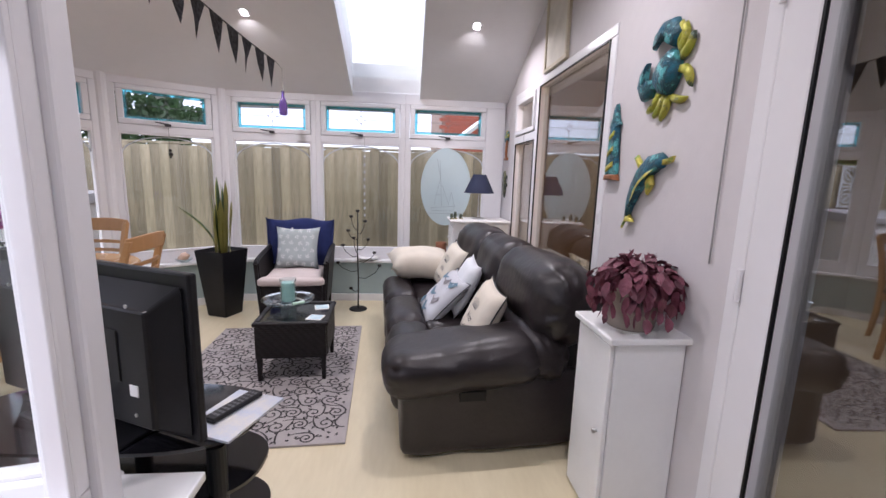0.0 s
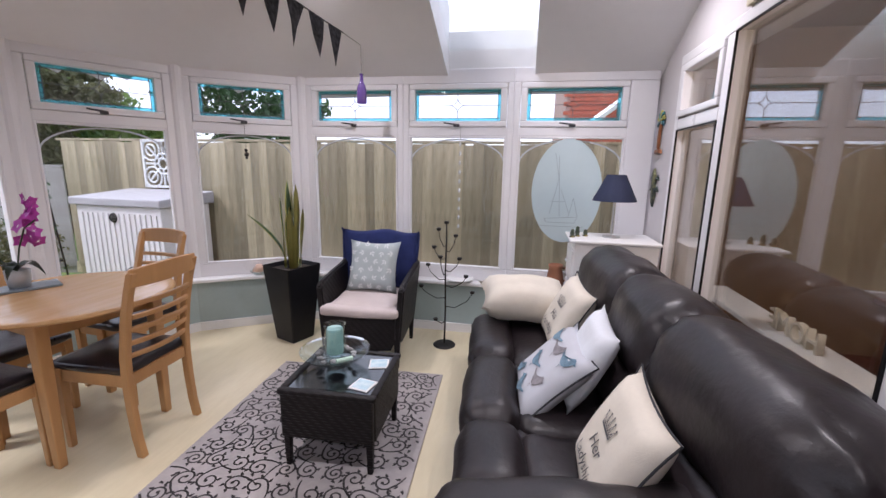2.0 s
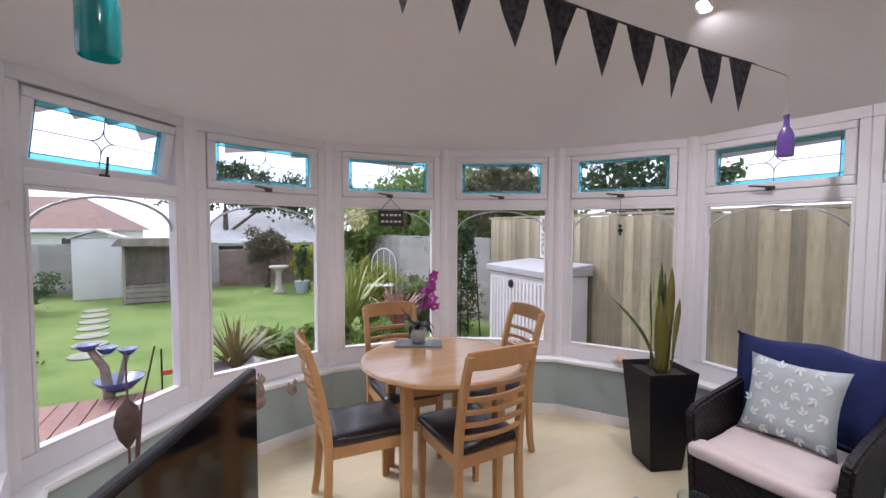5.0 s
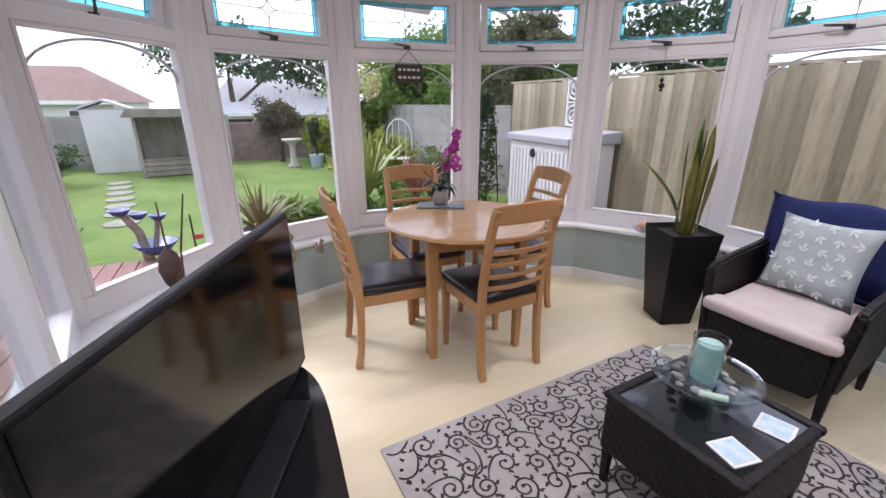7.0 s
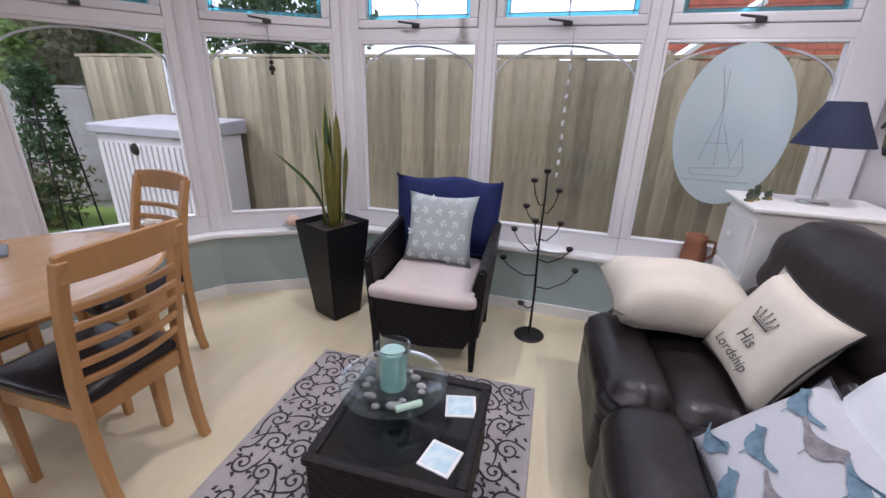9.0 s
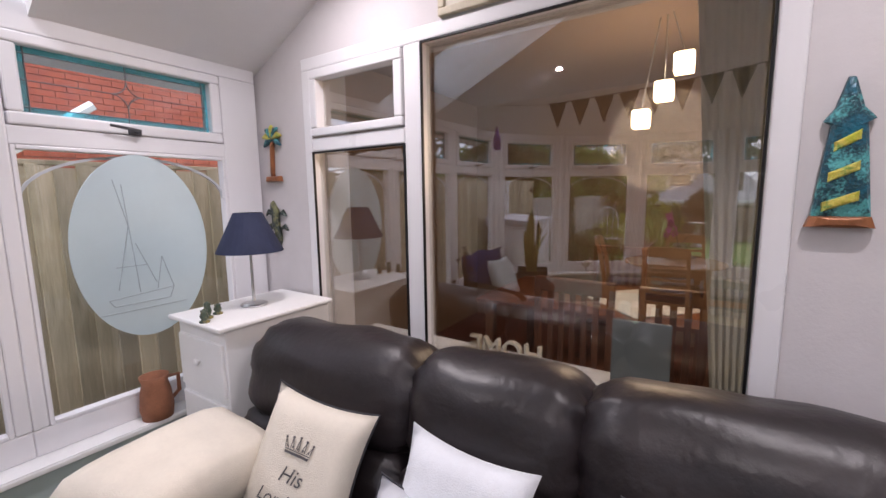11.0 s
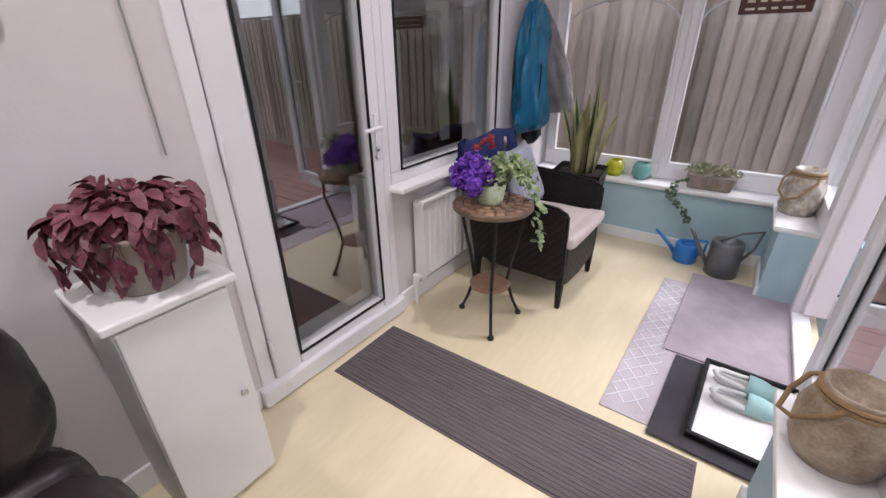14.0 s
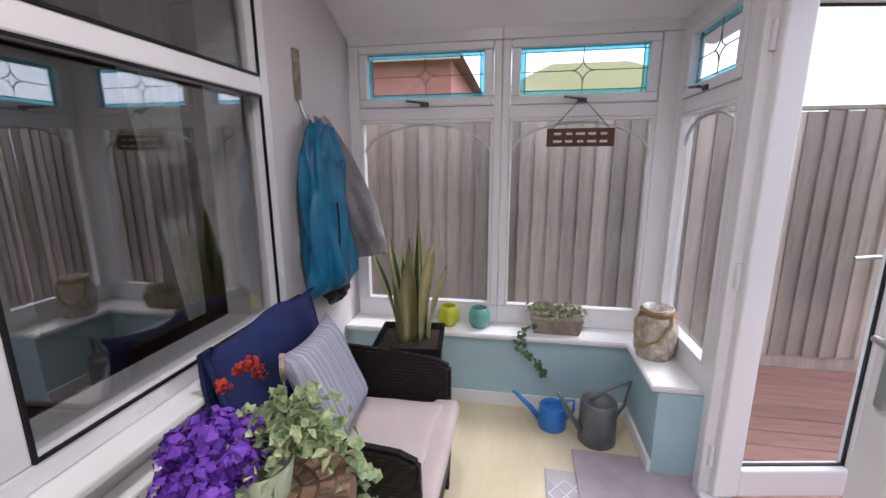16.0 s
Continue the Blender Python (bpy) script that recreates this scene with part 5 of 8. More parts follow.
WB = HX - 0.006
dol = thing("wall_dolphin", pose(0, 0, 0), "turquoise and lime metal dolphin on the wall", "wall ornament")
bm = bmesh.new()
relief(bm, strip([(2.3, 1.18), (2.285, 1.25), (2.25, 1.32), (2.2, 1.385), (2.14, 1.43), (2.08, 1.445), (2.05, 1.437)], [0.012, 0.026, 0.038, 0.046, 0.044, 0.034, 0.02]), WB, 0.035)
part("body", bm, TURQ, dol, smooth=True)
bm = bmesh.new()
relief(bm, [(2.265, 1.225), (2.24, 1.285), (2.2, 1.335), (2.15, 1.375), (2.09, 1.405), (2.08, 1.415), (2.13, 1.405), (2.19, 1.365), (2.235, 1.31)], WB - 0.02, 0.02)
part("belly", bm, LIME, dol)
for o in ([(2.06, 1.448), (2.0, 1.452), (1.99, 1.46), (2.0, 1.435), (2.06, 1.424)], [(2.2, 1.43), (2.25, 1.475), (2.27, 1.465), (2.215, 1.4)], [(2.13, 1.395), (2.11, 1.345), (2.15, 1.3), (2.165, 1.36)], [(2.3, 1.19), (2.335, 1.135), (2.31, 1.17), (2.24, 1.175), (2.25, 1.19), (2.285, 1.21)]):
    bm = bmesh.new()
    relief(bm, o, WB - 0.004, 0.02)
    part("fin", bm, LIME, dol)
lh = thing("wall_lighthouse", pose(0, 0, 0), "tall green and yellow metal lighthouse on the wall", "wall ornament")
bm = bmesh.new()
relief(bm, [(2.55, 1.37), (2.43, 1.37), (2.455, 1.62), (2.44, 1.63), (2.465, 1.66), (2.487, 1.735), (2.5, 1.735), (2.52, 1.66), (2.54, 1.63), (2.525, 1.62)], WB, 0.025)
part("tower", bm, TURQ, lh)
for k in range(3):
    bm = bmesh.new()
    z = 1.4 + 0.075 * k
    relief(bm, [(2.53 - k * 0.006, z), (2.46 + k * 0.004, z + 0.03), (2.46 + k * 0.004, z + 0.055), (2.53 - k * 0.006, z + 0.025)], WB - 0.02, 0.01)
    part("band", bm, LIME, lh)
bm = bmesh.new()
relief(bm, [(2.56, 1.36), (2.42, 1.36), (2.43, 1.39), (2.55, 1.39)], WB, 0.03)
part("rock", bm, RUST, lh)
crab = thing("wall_crab", pose(0, 0, 0), "large blue, green and yellow metal crab on the wall", "wall ornament")
CRABLEG = stained("olive_glaze", (0.3, 0.34, 0.03), (0.06, 0.09, 0.06), (0.4, 0.38, 0.05))
bm = bmesh.new()
relief(bm, [(2.064, 1.874), (2.11, 1.86), (2.15, 1.822), (2.17, 1.785), (2.17, 1.749), (2.13, 1.71), (2.075, 1.693), (2.036, 1.731), (2.018, 1.77), (2.021, 1.82), (2.035, 1.855)], WB, 0.05)
part("shell", bm, TURQ, crab, smooth=True)
for claw in (strip([(2.064, 1.874), (2.045, 1.915), (2.08, 1.955), (2.14, 1.962), (2.19, 1.935), (2.209, 1.9)], [0.014, 0.026, 0.034, 0.032, 0.02, 0.004]), strip([(2.165, 1.768), (2.2, 1.728), (2.24, 1.728), (2.268, 1.765), (2.26, 1.82), (2.237, 1.858)], [0.012, 0.024, 0.032, 0.03, 0.02, 0.004])):
    bm = bmesh.new()
    relief(bm, claw, WB - 0.004, 0.035)
    part("claw", bm, TURQ, crab, smooth=True)
for a, b, c in (((2.04, 1.85), (1.985, 1.877), (2.018, 1.954)), ((2.03, 1.825), (1.96, 1.848), (1.963, 1.904)), ((2.05, 1.87), (2.01, 1.895), (2.045, 1.965)), ((2.03, 1.79), (1.951, 1.784), (1.947, 1.705)), ((2.06, 1.69), (2.0, 1.657), (1.963, 1.673)), ((2.076, 1.7), (2.073, 1.645), (2.12, 1.604)), ((2.101, 1.705), (2.116, 1.652), (2.172, 1.622)), ((2.137, 1.715), (2.163, 1.669), (2.223, 1.647))):
    a, b, c = Vector(a), Vector(b), Vector(c)
    bm = bmesh.new()
    relief(bm, strip([tuple(a * (1 - u) ** 2 + b * 2 * u * (1 - u) + c * u * u) for u in (0, 0.25, 0.5, 0.75, 1)], [0.012, 0.016, 0.015, 0.012, 0.003]), WB - 0.002, 0.02)
    part("leg", bm, CRABLEG, crab, smooth=True)
palm = thing("wall_palm", pose(0, 0, 0), "small green metal palm tree on the wall", "wall ornament")
bm = bmesh.new()
relief(bm, strip([(4.83, 1.56), (4.825, 1.65), (4.82, 1.76)], [0.012, 0.01, 0.012]), WB, 0.02)
relief(bm, [(4.9, 1.54), (4.75, 1.54), (4.76, 1.57), (4.89, 1.57)], WB, 0.02)
part("trunk", bm, RUST, palm)
for k in range(7):
    a = radians(-30 + 40 * k)
    bm = bmesh.new()
    relief(bm, strip([(4.82, 1.77), (4.82 + 0.05 * math.cos(a), 1.78 + 0.05 * math.sin(a)), (4.82 + 0.085 * math.cos(a), 1.77 + 0.075 * math.sin(a))], [0.006, 0.018, 0.004]), WB - 0.004, 0.015)
    part("frond", bm, LIME if k % 2 else TURQ, palm)
liz = thing("wall_lizard", pose(0, 0, 0), "dark metal gecko ornament on the wall", "wall ornament")
bm = bmesh.new()
relief(bm, strip([(4.86, 1.43), (4.83, 1.38), (4.83, 1.3), (4.8, 1.22), (4.82, 1.15)], [0.012, 0.025, 0.028, 0.014, 0.004]), WB, 0.025)
for y, z, dy in ((4.86, 1.36, 0.06), (4.8, 1.36, -0.06), (4.85, 1.28, 0.06), (4.79, 1.28, -0.06)):
    relief(bm, strip([(y, z), (y + dy * 0.6, z + 0.02), (y + dy, z - 0.01)], [0.008, 0.007, 0.004]), WB, 0.015)
part("body", bm, stained("bronze_glaze", (0.05, 0.07, 0.06), (0.2, 0.2, 0.1), (0.02, 0.03, 0.03)), liz)
pl = thing("wall_plaque", pose(HX - 0.012, 3.48, 2.42), "cream wooden wall picture above the house window", "picture")
bm = bmesh.new()
for y, z, sy, sz in ((0, 0.26, 0.46, 0.03), (0, -0.26, 0.46, 0.03), (-0.215, 0, 0.03, 0.49), (0.215, 0, 0.03, 0.49)):
    box(bm, 0, y, z, 0.024, sy, sz, 0.005)
part("frame", bm, mat("antique_cream", (0.6, 0.53, 0.4), 0.6, var=0.2, scale=10), pl)
part("board", newbox(0.004, 0, 0, 0.01, 0.4, 0.49), mat("cream_board", (0.66, 0.62, 0.54), 0.7, var=0.15), pl)
bm = bmesh.new()
tube(bm, [(HX - 0.006, 1.745, 1.085), (HX - 0.006, 1.75, 2.2)], 0.003, 6)
tagged(part("cable", bm, mat("grey_cable", (0.25, 0.24, 0.24), 0.6)), "thin grey cable clipped down the wall", "cable")

# ---- things on the coffee table ----
CT = ct.matrix_world @ Matrix.Translation((0, 0, 0.39))
CLEAR = glass_mat("drinking_glass", (0.93, 0.98, 0.98), 0.07)
dish = thing("glass_dish", CT @ pose(-0.07, 0.06, 0), "wide clear glass dish on the coffee table", "dish")
bm = bmesh.new()
lathe(bm, [(0.05, 0.0), (0.055, 0.028), (0.1, 0.04), (0.155, 0.062), (0.176, 0.082), (0.178, 0.087), (0.155, 0.07), (0.1, 0.048), (0.05, 0.04), (0.0, 0.036)], 40)
part("bowl", bm, CLEAR, dish, smooth=True)
cd = thing("candle_holder", CT @ pose(-0.07, 0.06, 0.038), "clear glass hurricane holder with aqua pillar candle", "candle holder")
bm = bmesh.new()
lathe(bm, [(0.05, 0.0), (0.056, 0.05), (0.054, 0.1), (0.05, 0.15), (0.056, 0.185), (0.053, 0.185), (0.047, 0.15), (0.051, 0.1), (0.053, 0.05), (0.047, 0.004), (0.0, 0.004)], 32)
part("glass", bm, CLEAR, cd, smooth=True)
bm = bmesh.new()
lathe(bm, [(0.0, 0.03), (0.041, 0.03), (0.042, 0.035), (0.042, 0.155), (0.039, 0.163), (0.028, 0.158), (0.0, 0.157)], 28)
part("candle", bm, mat("aqua_wax", (0.36, 0.55, 0.53), 0.5, var=0.12), cd, "aqua pillar candle")
rng = random.Random(3)
for k in range(16):
    a, r = rng.uniform(0, 6.28), rng.uniform(0.065, 0.1)
    bm = bmesh.new()
    bmesh.ops.create_icosphere(bm, subdivisions=2, radius=1)
    s = rng.uniform(0.008, 0.016)
    for v in bm.verts:
        v.co = Vector((v.co.x * s * 1.3, v.co.y * s, v.co.z * s * 0.7)) * (1 + 0.2 * noise.noise(v.co * 2 + Vector((k, 0, 0))))
    pb = part("pebble", bm, mat("pebble", (0.35, 0.36, 0.36), 0.5, rand=0.5, var=0.3) if k == 0 else pb.data.materials[0], dish, smooth=True)
    pb.location = (r * math.cos(a), r * math.sin(a), 0.056)
bm = bmesh.new()
tube(bm, [(0.05, -0.11, 0.075), (0.115, -0.06, 0.075)], 0.011, 12)
part("shell_stick", bm, mat("pale_green_wax", (0.45, 0.62, 0.52), 0.6), dish, "pale green stick")
COAST = mat("coaster_face", (0.66, 0.76, 0.8), 0.4, color2=(0.4, 0.58, 0.67), scale=25)
for x, y, a in ((0.15, 0.1, 12), (0.14, -0.12, -14)):
    co = thing("coaster", CT @ pose(x, y, 0, 0, 0, a), "white-edged square coaster with pale blue picture", "coaster", group="coasters")
    part("base", newbox(0, 0, 0.003, 0.1, 0.1, 0.006, 0.002), WHITEPAINT, co)
    part("picture", newbox(0, 0, 0.0066, 0.082, 0.082, 0.0014), COAST, co)

# ---- iron tree candle stand ----
tr = thing("candle_tree", pose(0.137, 4.55, 0), "dark iron branching tree candle stand with round base", "candle stand")
bm = bmesh.new()
lathe(bm, [(0.0, 0.0), (0.088, 0.0), (0.09, 0.006), (0.08, 0.014), (0.012, 0.02), (0.0, 0.02)], 32)
part("base", bm, DARKMETAL, tr)
bm = bmesh.new()
tube(bm, [(0, 0, 0.015), (0.004, 0, 0.3), (-0.003, 0, 0.6), (0.002, 0, 0.85), (0, 0, 1.0)], 0.0075, 8, 0.005)
part("stem", bm, DARKMETAL, tr)
for zb, x, z, y in ((0.4, -0.195, 0.49, 0.0), (0.33, 0.212, 0.46, 0.02), (0.5, 0.165, 0.6, -0.03), (0.55, -0.15, 0.66, 0.03), (0.62, 0.1, 0.72, 0.04), (0.72, -0.09, 0.815, -0.02), (0.78, 0.07, 0.905, 0.02), (0.82, -0.065, 0.95, 0.02), (0.9, 0.0, 1.007, 0), (0.2, -0.064, 0.24, -0.05), (0.6, -0.03, 0.75, -0.07)):
    bm = bmesh.new()
    tube(bm, [(0, 0, zb), (x * 0.35, y * 0.35, zb - 0.01), (x * 0.8, y * 0.8, zb + (z - zb) * 0.35), (x, y, z - 0.02)], 0.0045, 6, 0.003)
    br = part("branch", bm, DARKMETAL, tr)
    bm = bmesh.new()
    lathe(bm, [(0.004, -0.022), (0.016, -0.016), (0.02, 0.0), (0.017, 0.003), (0.0, -0.004)], 14, Matrix.Translation((x, y, z)))
    part("cup", bm, DARKMETAL, br)

# ---- frosted oval with sailing boat, on the window ----
ov = thing("oval_panel", pose(1.03, FARY - 0.045, 1.24), "frosted pale blue oval panel etched with a sailing boat", "window ornament")
bm = bmesh.new()
lathe(bm, [(0.0, -0.004), (1, -0.004), (1, 0.004), (0.0, 0.004)], 56, Matrix.Rotation(radians(90), 4, "X"))
bmesh.ops.scale(bm, vec=(0.27, 1, 0.41), verts=bm.verts[:])
part("disc", bm, mat("frosted_panel", (0.62, 0.74, 0.78), 0.35, var=0.05, scale=3, trans=0.3), ov)
bm = bmesh.new()
for a, b in (((-0.1, 0.3), (-0.06, 0.1)), ((-0.07, 0.28), (-0.04, -0.2)), ((-0.06, 0.1), (-0.12, -0.18)), ((-0.04, 0.02), (0.03, -0.17)), ((0.06, -0.05), (0.1, -0.2)), ((0.06, -0.05), (0.03, -0.2)), ((-0.16, -0.22), (0.1, -0.2)), ((-0.14, -0.25), (0.08, -0.25)), ((-0.16, -0.22), (-0.14, -0.25)), ((0.1, -0.2), (0.08, -0.25)), ((-0.12, -0.08), (0.0, -0.08)), ((-0.2, -0.28), (0.15, -0.28))):
    tube(bm, [(a[0], -0.006, a[1]), (b[0], -0.006, b[1])], 0.0018, 5)
part("boat_lines", bm, mat("etched_grey", (0.4, 0.47, 0.51), 0.7), ov)
CRYSTAL = mat("cut_crystal", (0.9, 0.92, 0.94), 0.08, trans=0.5)
cr = thing("crystal_string", pose(0.17, FARY - 0.07, 1.66), "string of clear crystal drops hanging at the window", "suncatcher")
bm = bmesh.new()
tube(bm, [(0, 0, 0.06), (0, 0, -0.8)], 0.0012, 5)
part("thread", bm, CORD, cr)
for k in range(10):
    bm = bmesh.new()
    bmesh.ops.create_icosphere(bm, subdivisions=1, radius=0.014)
    o = part("crystal", bm, CRYSTAL, cr)
    o.location, o.scale = (0, 0, -0.06 - 0.075 * k), (0.8, 0.8, 1.4)

# ---- on the sills and chest ----
TERRA = mat("terracotta", (0.3, 0.12, 0.06), 0.7, var=0.3, scale=14, bump=0.2)
jug = thing("jug", pose(0.99, 4.88, SILLZ), "brown terracotta jug on the window sill", "jug")
bm = bmesh.new()
lathe(bm, [(0.0, 0.0), (0.062, 0.0), (0.068, 0.05), (0.062, 0.12), (0.052, 0.17), (0.06, 0.2), (0.055, 0.2), (0.046, 0.16), (0.0, 0.15)], 24)
part("body", bm, TERRA, jug, smooth=True)
bm = bmesh.new()
tube(bm, [(0.05, 0, 0.175), (0.1, 0, 0.17), (0.1, 0, 0.09), (0.062, 0, 0.06)], 0.009, 8)
part("handle", bm, TERRA, jug)
saucer = thing("dish", pose(0.2, 4.87, SILLZ), "shallow white dish on the window sill", "dish")
bm = bmesh.new()
lathe(bm, [(0.04, 0), (0.09, 0.02), (0.12, 0.028), (0.12, 0.033), (0.04, 0.008), (0, 0.006)], 28)
part("bowl", bm, WHITEPAINT, saucer, smooth=True)
shell = thing("shell_dish", pose(-1.55, 4.62, SILLZ), "shell ornament in a small glass dish on the sill", "ornament")
bm = bmesh.new()
lathe(bm, [(0.03, 0), (0.05, 0.012), (0.075, 0.04), (0.072, 0.04), (0.045, 0.015), (0, 0.01)], 24)
part("dish", bm, CLEAR, shell, smooth=True)
bm = bmesh.new()
lathe(bm, [(0.004, -0.07), (0.02, -0.045), (0.03, -0.02), (0.046, 0.0), (0.04, 0.02), (0.028, 0.03), (0.022, 0.042), (0.012, 0.05), (0.0, 0.06)], 14, Matrix.Translation((0, 0, 0.055)) @ Matrix.Rotation(radians(70), 4, "Y"))
for v in bm.verts:
    v.co *= 1 + 0.14 * noise.noise(v.co * 40)
part("shell", bm, mat("shell_pink", (0.62, 0.42, 0.32), 0.5, var=0.3, scale=20), shell, smooth=True)
bird = thing("bird_ornament", pose(-2.17, 4.1, SILLZ, 0, 0, 200), "grey and cream long-billed bird ornament on the sill", "ornament")
bm = bmesh.new()
tube(bm, [(-0.09, 0, 0.09), (-0.05, 0, 0.1), (0.0, 0, 0.1), (0.05, 0, 0.13)], 0.012, 12, 0.02)
lathe(bm, [(0.0, -0.08), (0.03, -0.05), (0.042, 0.0), (0.03, 0.05), (0.0, 0.075)], 16, Matrix.Translation((0, 0, 0.1)) @ Matrix.Rotation(radians(80), 4, "Y"))
lathe(bm, [(0.0, -0.022), (0.02, -0.012), (0.022, 0.005), (0.0, 0.022)], 14, Matrix.Translation((0.07, 0, 0.155)))
part("body", bm, mat("bird_paint", (0.52, 0.45, 0.36), 0.6, color2=(0.3, 0.24, 0.2), scale=30), bird, smooth=True)
bm = bmesh.new()
tube(bm, [(0.085, 0, 0.155), (0.12, 0, 0.145), (0.15, 0, 0.12)], 0.005, 6, 0.002)
for s in (-0.012, 0.012):
    tube(bm, [(0.0, s, 0.07), (0.005, s, 0.0)], 0.003, 6)
part("bill_and_legs", bm, DARKMETAL, bird)
STONE = mat("weathered_stone", (0.33, 0.27, 0.22), 0.9, var=0.4, scale=24, bump=0.5)
for x, y, s, rz, lab in ((-2.0, 2.13, 1.0, 40, "grey stone squirrel ornament on the sill"), (-2.13, 2.34, 0.5, 10, "small stone animal ornament on the sill")):
    sq = thing("stone_animal", pose(x, y, SILLZ, 0, 0, rz), lab, "ornament")
    bm = bmesh.new()
    for cx, cy, cz, a, b, c in ((0, 0, 0.045, 0.04, 0.05, 0.045), (0, 0.01, 0.1, 0.03, 0.034, 0.055), (0, 0.025, 0.165, 0.022, 0.03, 0.025), (0, -0.05, 0.1, 0.02, 0.022, 0.075), (-0.012, 0.02, 0.195, 0.007, 0.006, 0.016), (0.012, 0.02, 0.195, 0.007, 0.006, 0.016)):
        r = bmesh.ops.create_icosphere(bm, subdivisions=2, radius=1)
        for v in r["verts"]:
            v.co = Vector((cx + v.co.x * a, cy + v.co.y * b, cz + v.co.z * c)) * s
    part("figure", bm, STONE, sq, smooth=True)
twig = thing("seed_pod_stems", pose(-1.43, 1.63, SILLZ), "tall dried seed pod stems behind the television", "dried stems")
STEMM = mat("dried_stem", (0.12, 0.06, 0.05), 0.8)
for dx, dy, h in ((0.02, 0.0, 0.56), (0.22, 0.12, 0.62), (-0.05, 0.05, 0.4)):
    bm = bmesh.new()
    tube(bm, [(dx * 0.2, dy * 0.2, 0), (dx * 0.5, dy * 0.5, h * 0.6), (dx, dy, h)], 0.005, 6, 0.003)
    part("stem", bm, STEMM, twig)
bm = bmesh.new()
lathe(bm, [(0.0, -0.11), (0.03, -0.06), (0.045, 0.0), (0.035, 0.06), (0.0, 0.1)], 14, Matrix.Translation((0.02, 0.0, 0.28)))
part("pod", bm, mat("brown_pod", (0.1, 0.06, 0.045), 0.7, var=0.4, scale=25, bump=0.4), twig, smooth=True)
for x, y, h in ((1.1, 4.57, 0.075), (1.16, 4.6, 0.05), (1.06, 4.52, 0.06)):
    fg = thing("figurine", pose(x, y, 0.94), "small dark green and gold figurine on the chest", "ornament", group="figurines on the chest")
    bm = bmesh.new()
    lathe(bm, [(0.02, 0), (0.022, 0.006), (0.012, 0.012), (0.018, h * 0.45), (0.012, h * 0.7), (0.015, h * 0.85), (0.0, h)], 12)
    part("body", bm, stained("dark_green_gold", (0.03, 0.06, 0.03), (0.3, 0.24, 0.08), (0.08, 0.1, 0.08)), fg, smooth=True)

# ---- orchid on the dining table ----
tray = thing("tray", pose(-1.84, 3.07, 0.75, 0, 0, 62), "slim slate blue rectangular tray on the dining table", "tray")
part("plate", newbox(0, 0, 0.006, 0.3, 0.15, 0.012, 0.003), mat("slate_tray", (0.2, 0.24, 0.27), 0.35, var=0.2), tray)
orch = thing("orchid", pose(-1.85, 3.07, 0.763), "magenta orchid in a grey ceramic pot", "plant")
bm = bmesh.new()
lathe(bm, [(0.0, 0.0), (0.042, 0.0), (0.05, 0.045), (0.052, 0.09), (0.048, 0.09), (0.044, 0.05), (0.0, 0.075)], 24)
part("pot", bm, mat("grey_ceramic", (0.42, 0.42, 0.42), 0.4, var=0.1), orch, smooth=True)
GREENLEAF = mat("orchid_leaf", (0.035, 0.05, 0.03), 0.35, var=0.3)
for a in (20, 100, 170, 250, 310):
    bm = bmesh.new()
    d = Vector((math.cos(radians(a)), math.sin(radians(a)), 0))
    s = Vector((-d.y, d.x, 0))
    rows = []
    for k in range(7):
        u = k / 6
        c = d * (0.13 * u) + Vector((0, 0, 0.09 + 0.05 * math.sin(u * 2.6) - 0.05 * u * u))
        w = 0.02 * math.sin(math.pi * (0.12 + 0.88 * u)) + 0.001
        rows.append([bm.verts.new(c - s * w), bm.verts.new(c - Vector((0, 0, 0.005))), bm.verts.new(c + s * w)])
    for p, q in zip(rows, rows[1:]):
        bm.faces.new((p[0], p[1], q[1], q[0]))
        bm.faces.new((p[1], p[2], q[2], q[1]))
    bmesh.ops.solidify(bm, geom=bm.faces[:], thickness=0.003)
    part("leaf", bm, GREENLEAF, orch, smooth=True)
bm = bmesh.new()
tube(bm, [(0, 0, 0.08), (0.01, 0.02, 0.2), (0.02, 0.05, 0.3), (0.03, 0.1, 0.34)], 0.004, 6)
tube(bm, [(0, 0, 0.08), (-0.06, -0.05, 0.17), (-0.09, -0.08, 0.21)], 0.004, 6)
part("stem", bm, GREENLEAF, orch)
MAG = mat("orchid_petal", (0.5, 0.06, 0.42), 0.6, var=0.3, scale=30)
rng = random.Random(8)
for k in range(13):
    c = Vector((0.02 + rng.uniform(-0.03, 0.03), 0.06 + rng.uniform(-0.04, 0.06), 0.22 + 0.019 * k))
    bm = bmesh.new()
    rot = Euler((rng.uniform(0.9, 1.9), 0, rng.uniform(0, 6.28))).to_matrix()
    for q in range(5):
        a = 2 * math.pi * q / 5
        d, s = Vector((math.cos(a), math.sin(a), 0.15)), Vector((-math.sin(a), math.cos(a), 0))
        bm.faces.new([bm.verts.new(c + rot @ p) for p in (d * 0.003, d * 0.022 + s * 0.018, d * 0.042, d * 0.022 - s * 0.018)])
    part("flower", bm, MAG, orch)

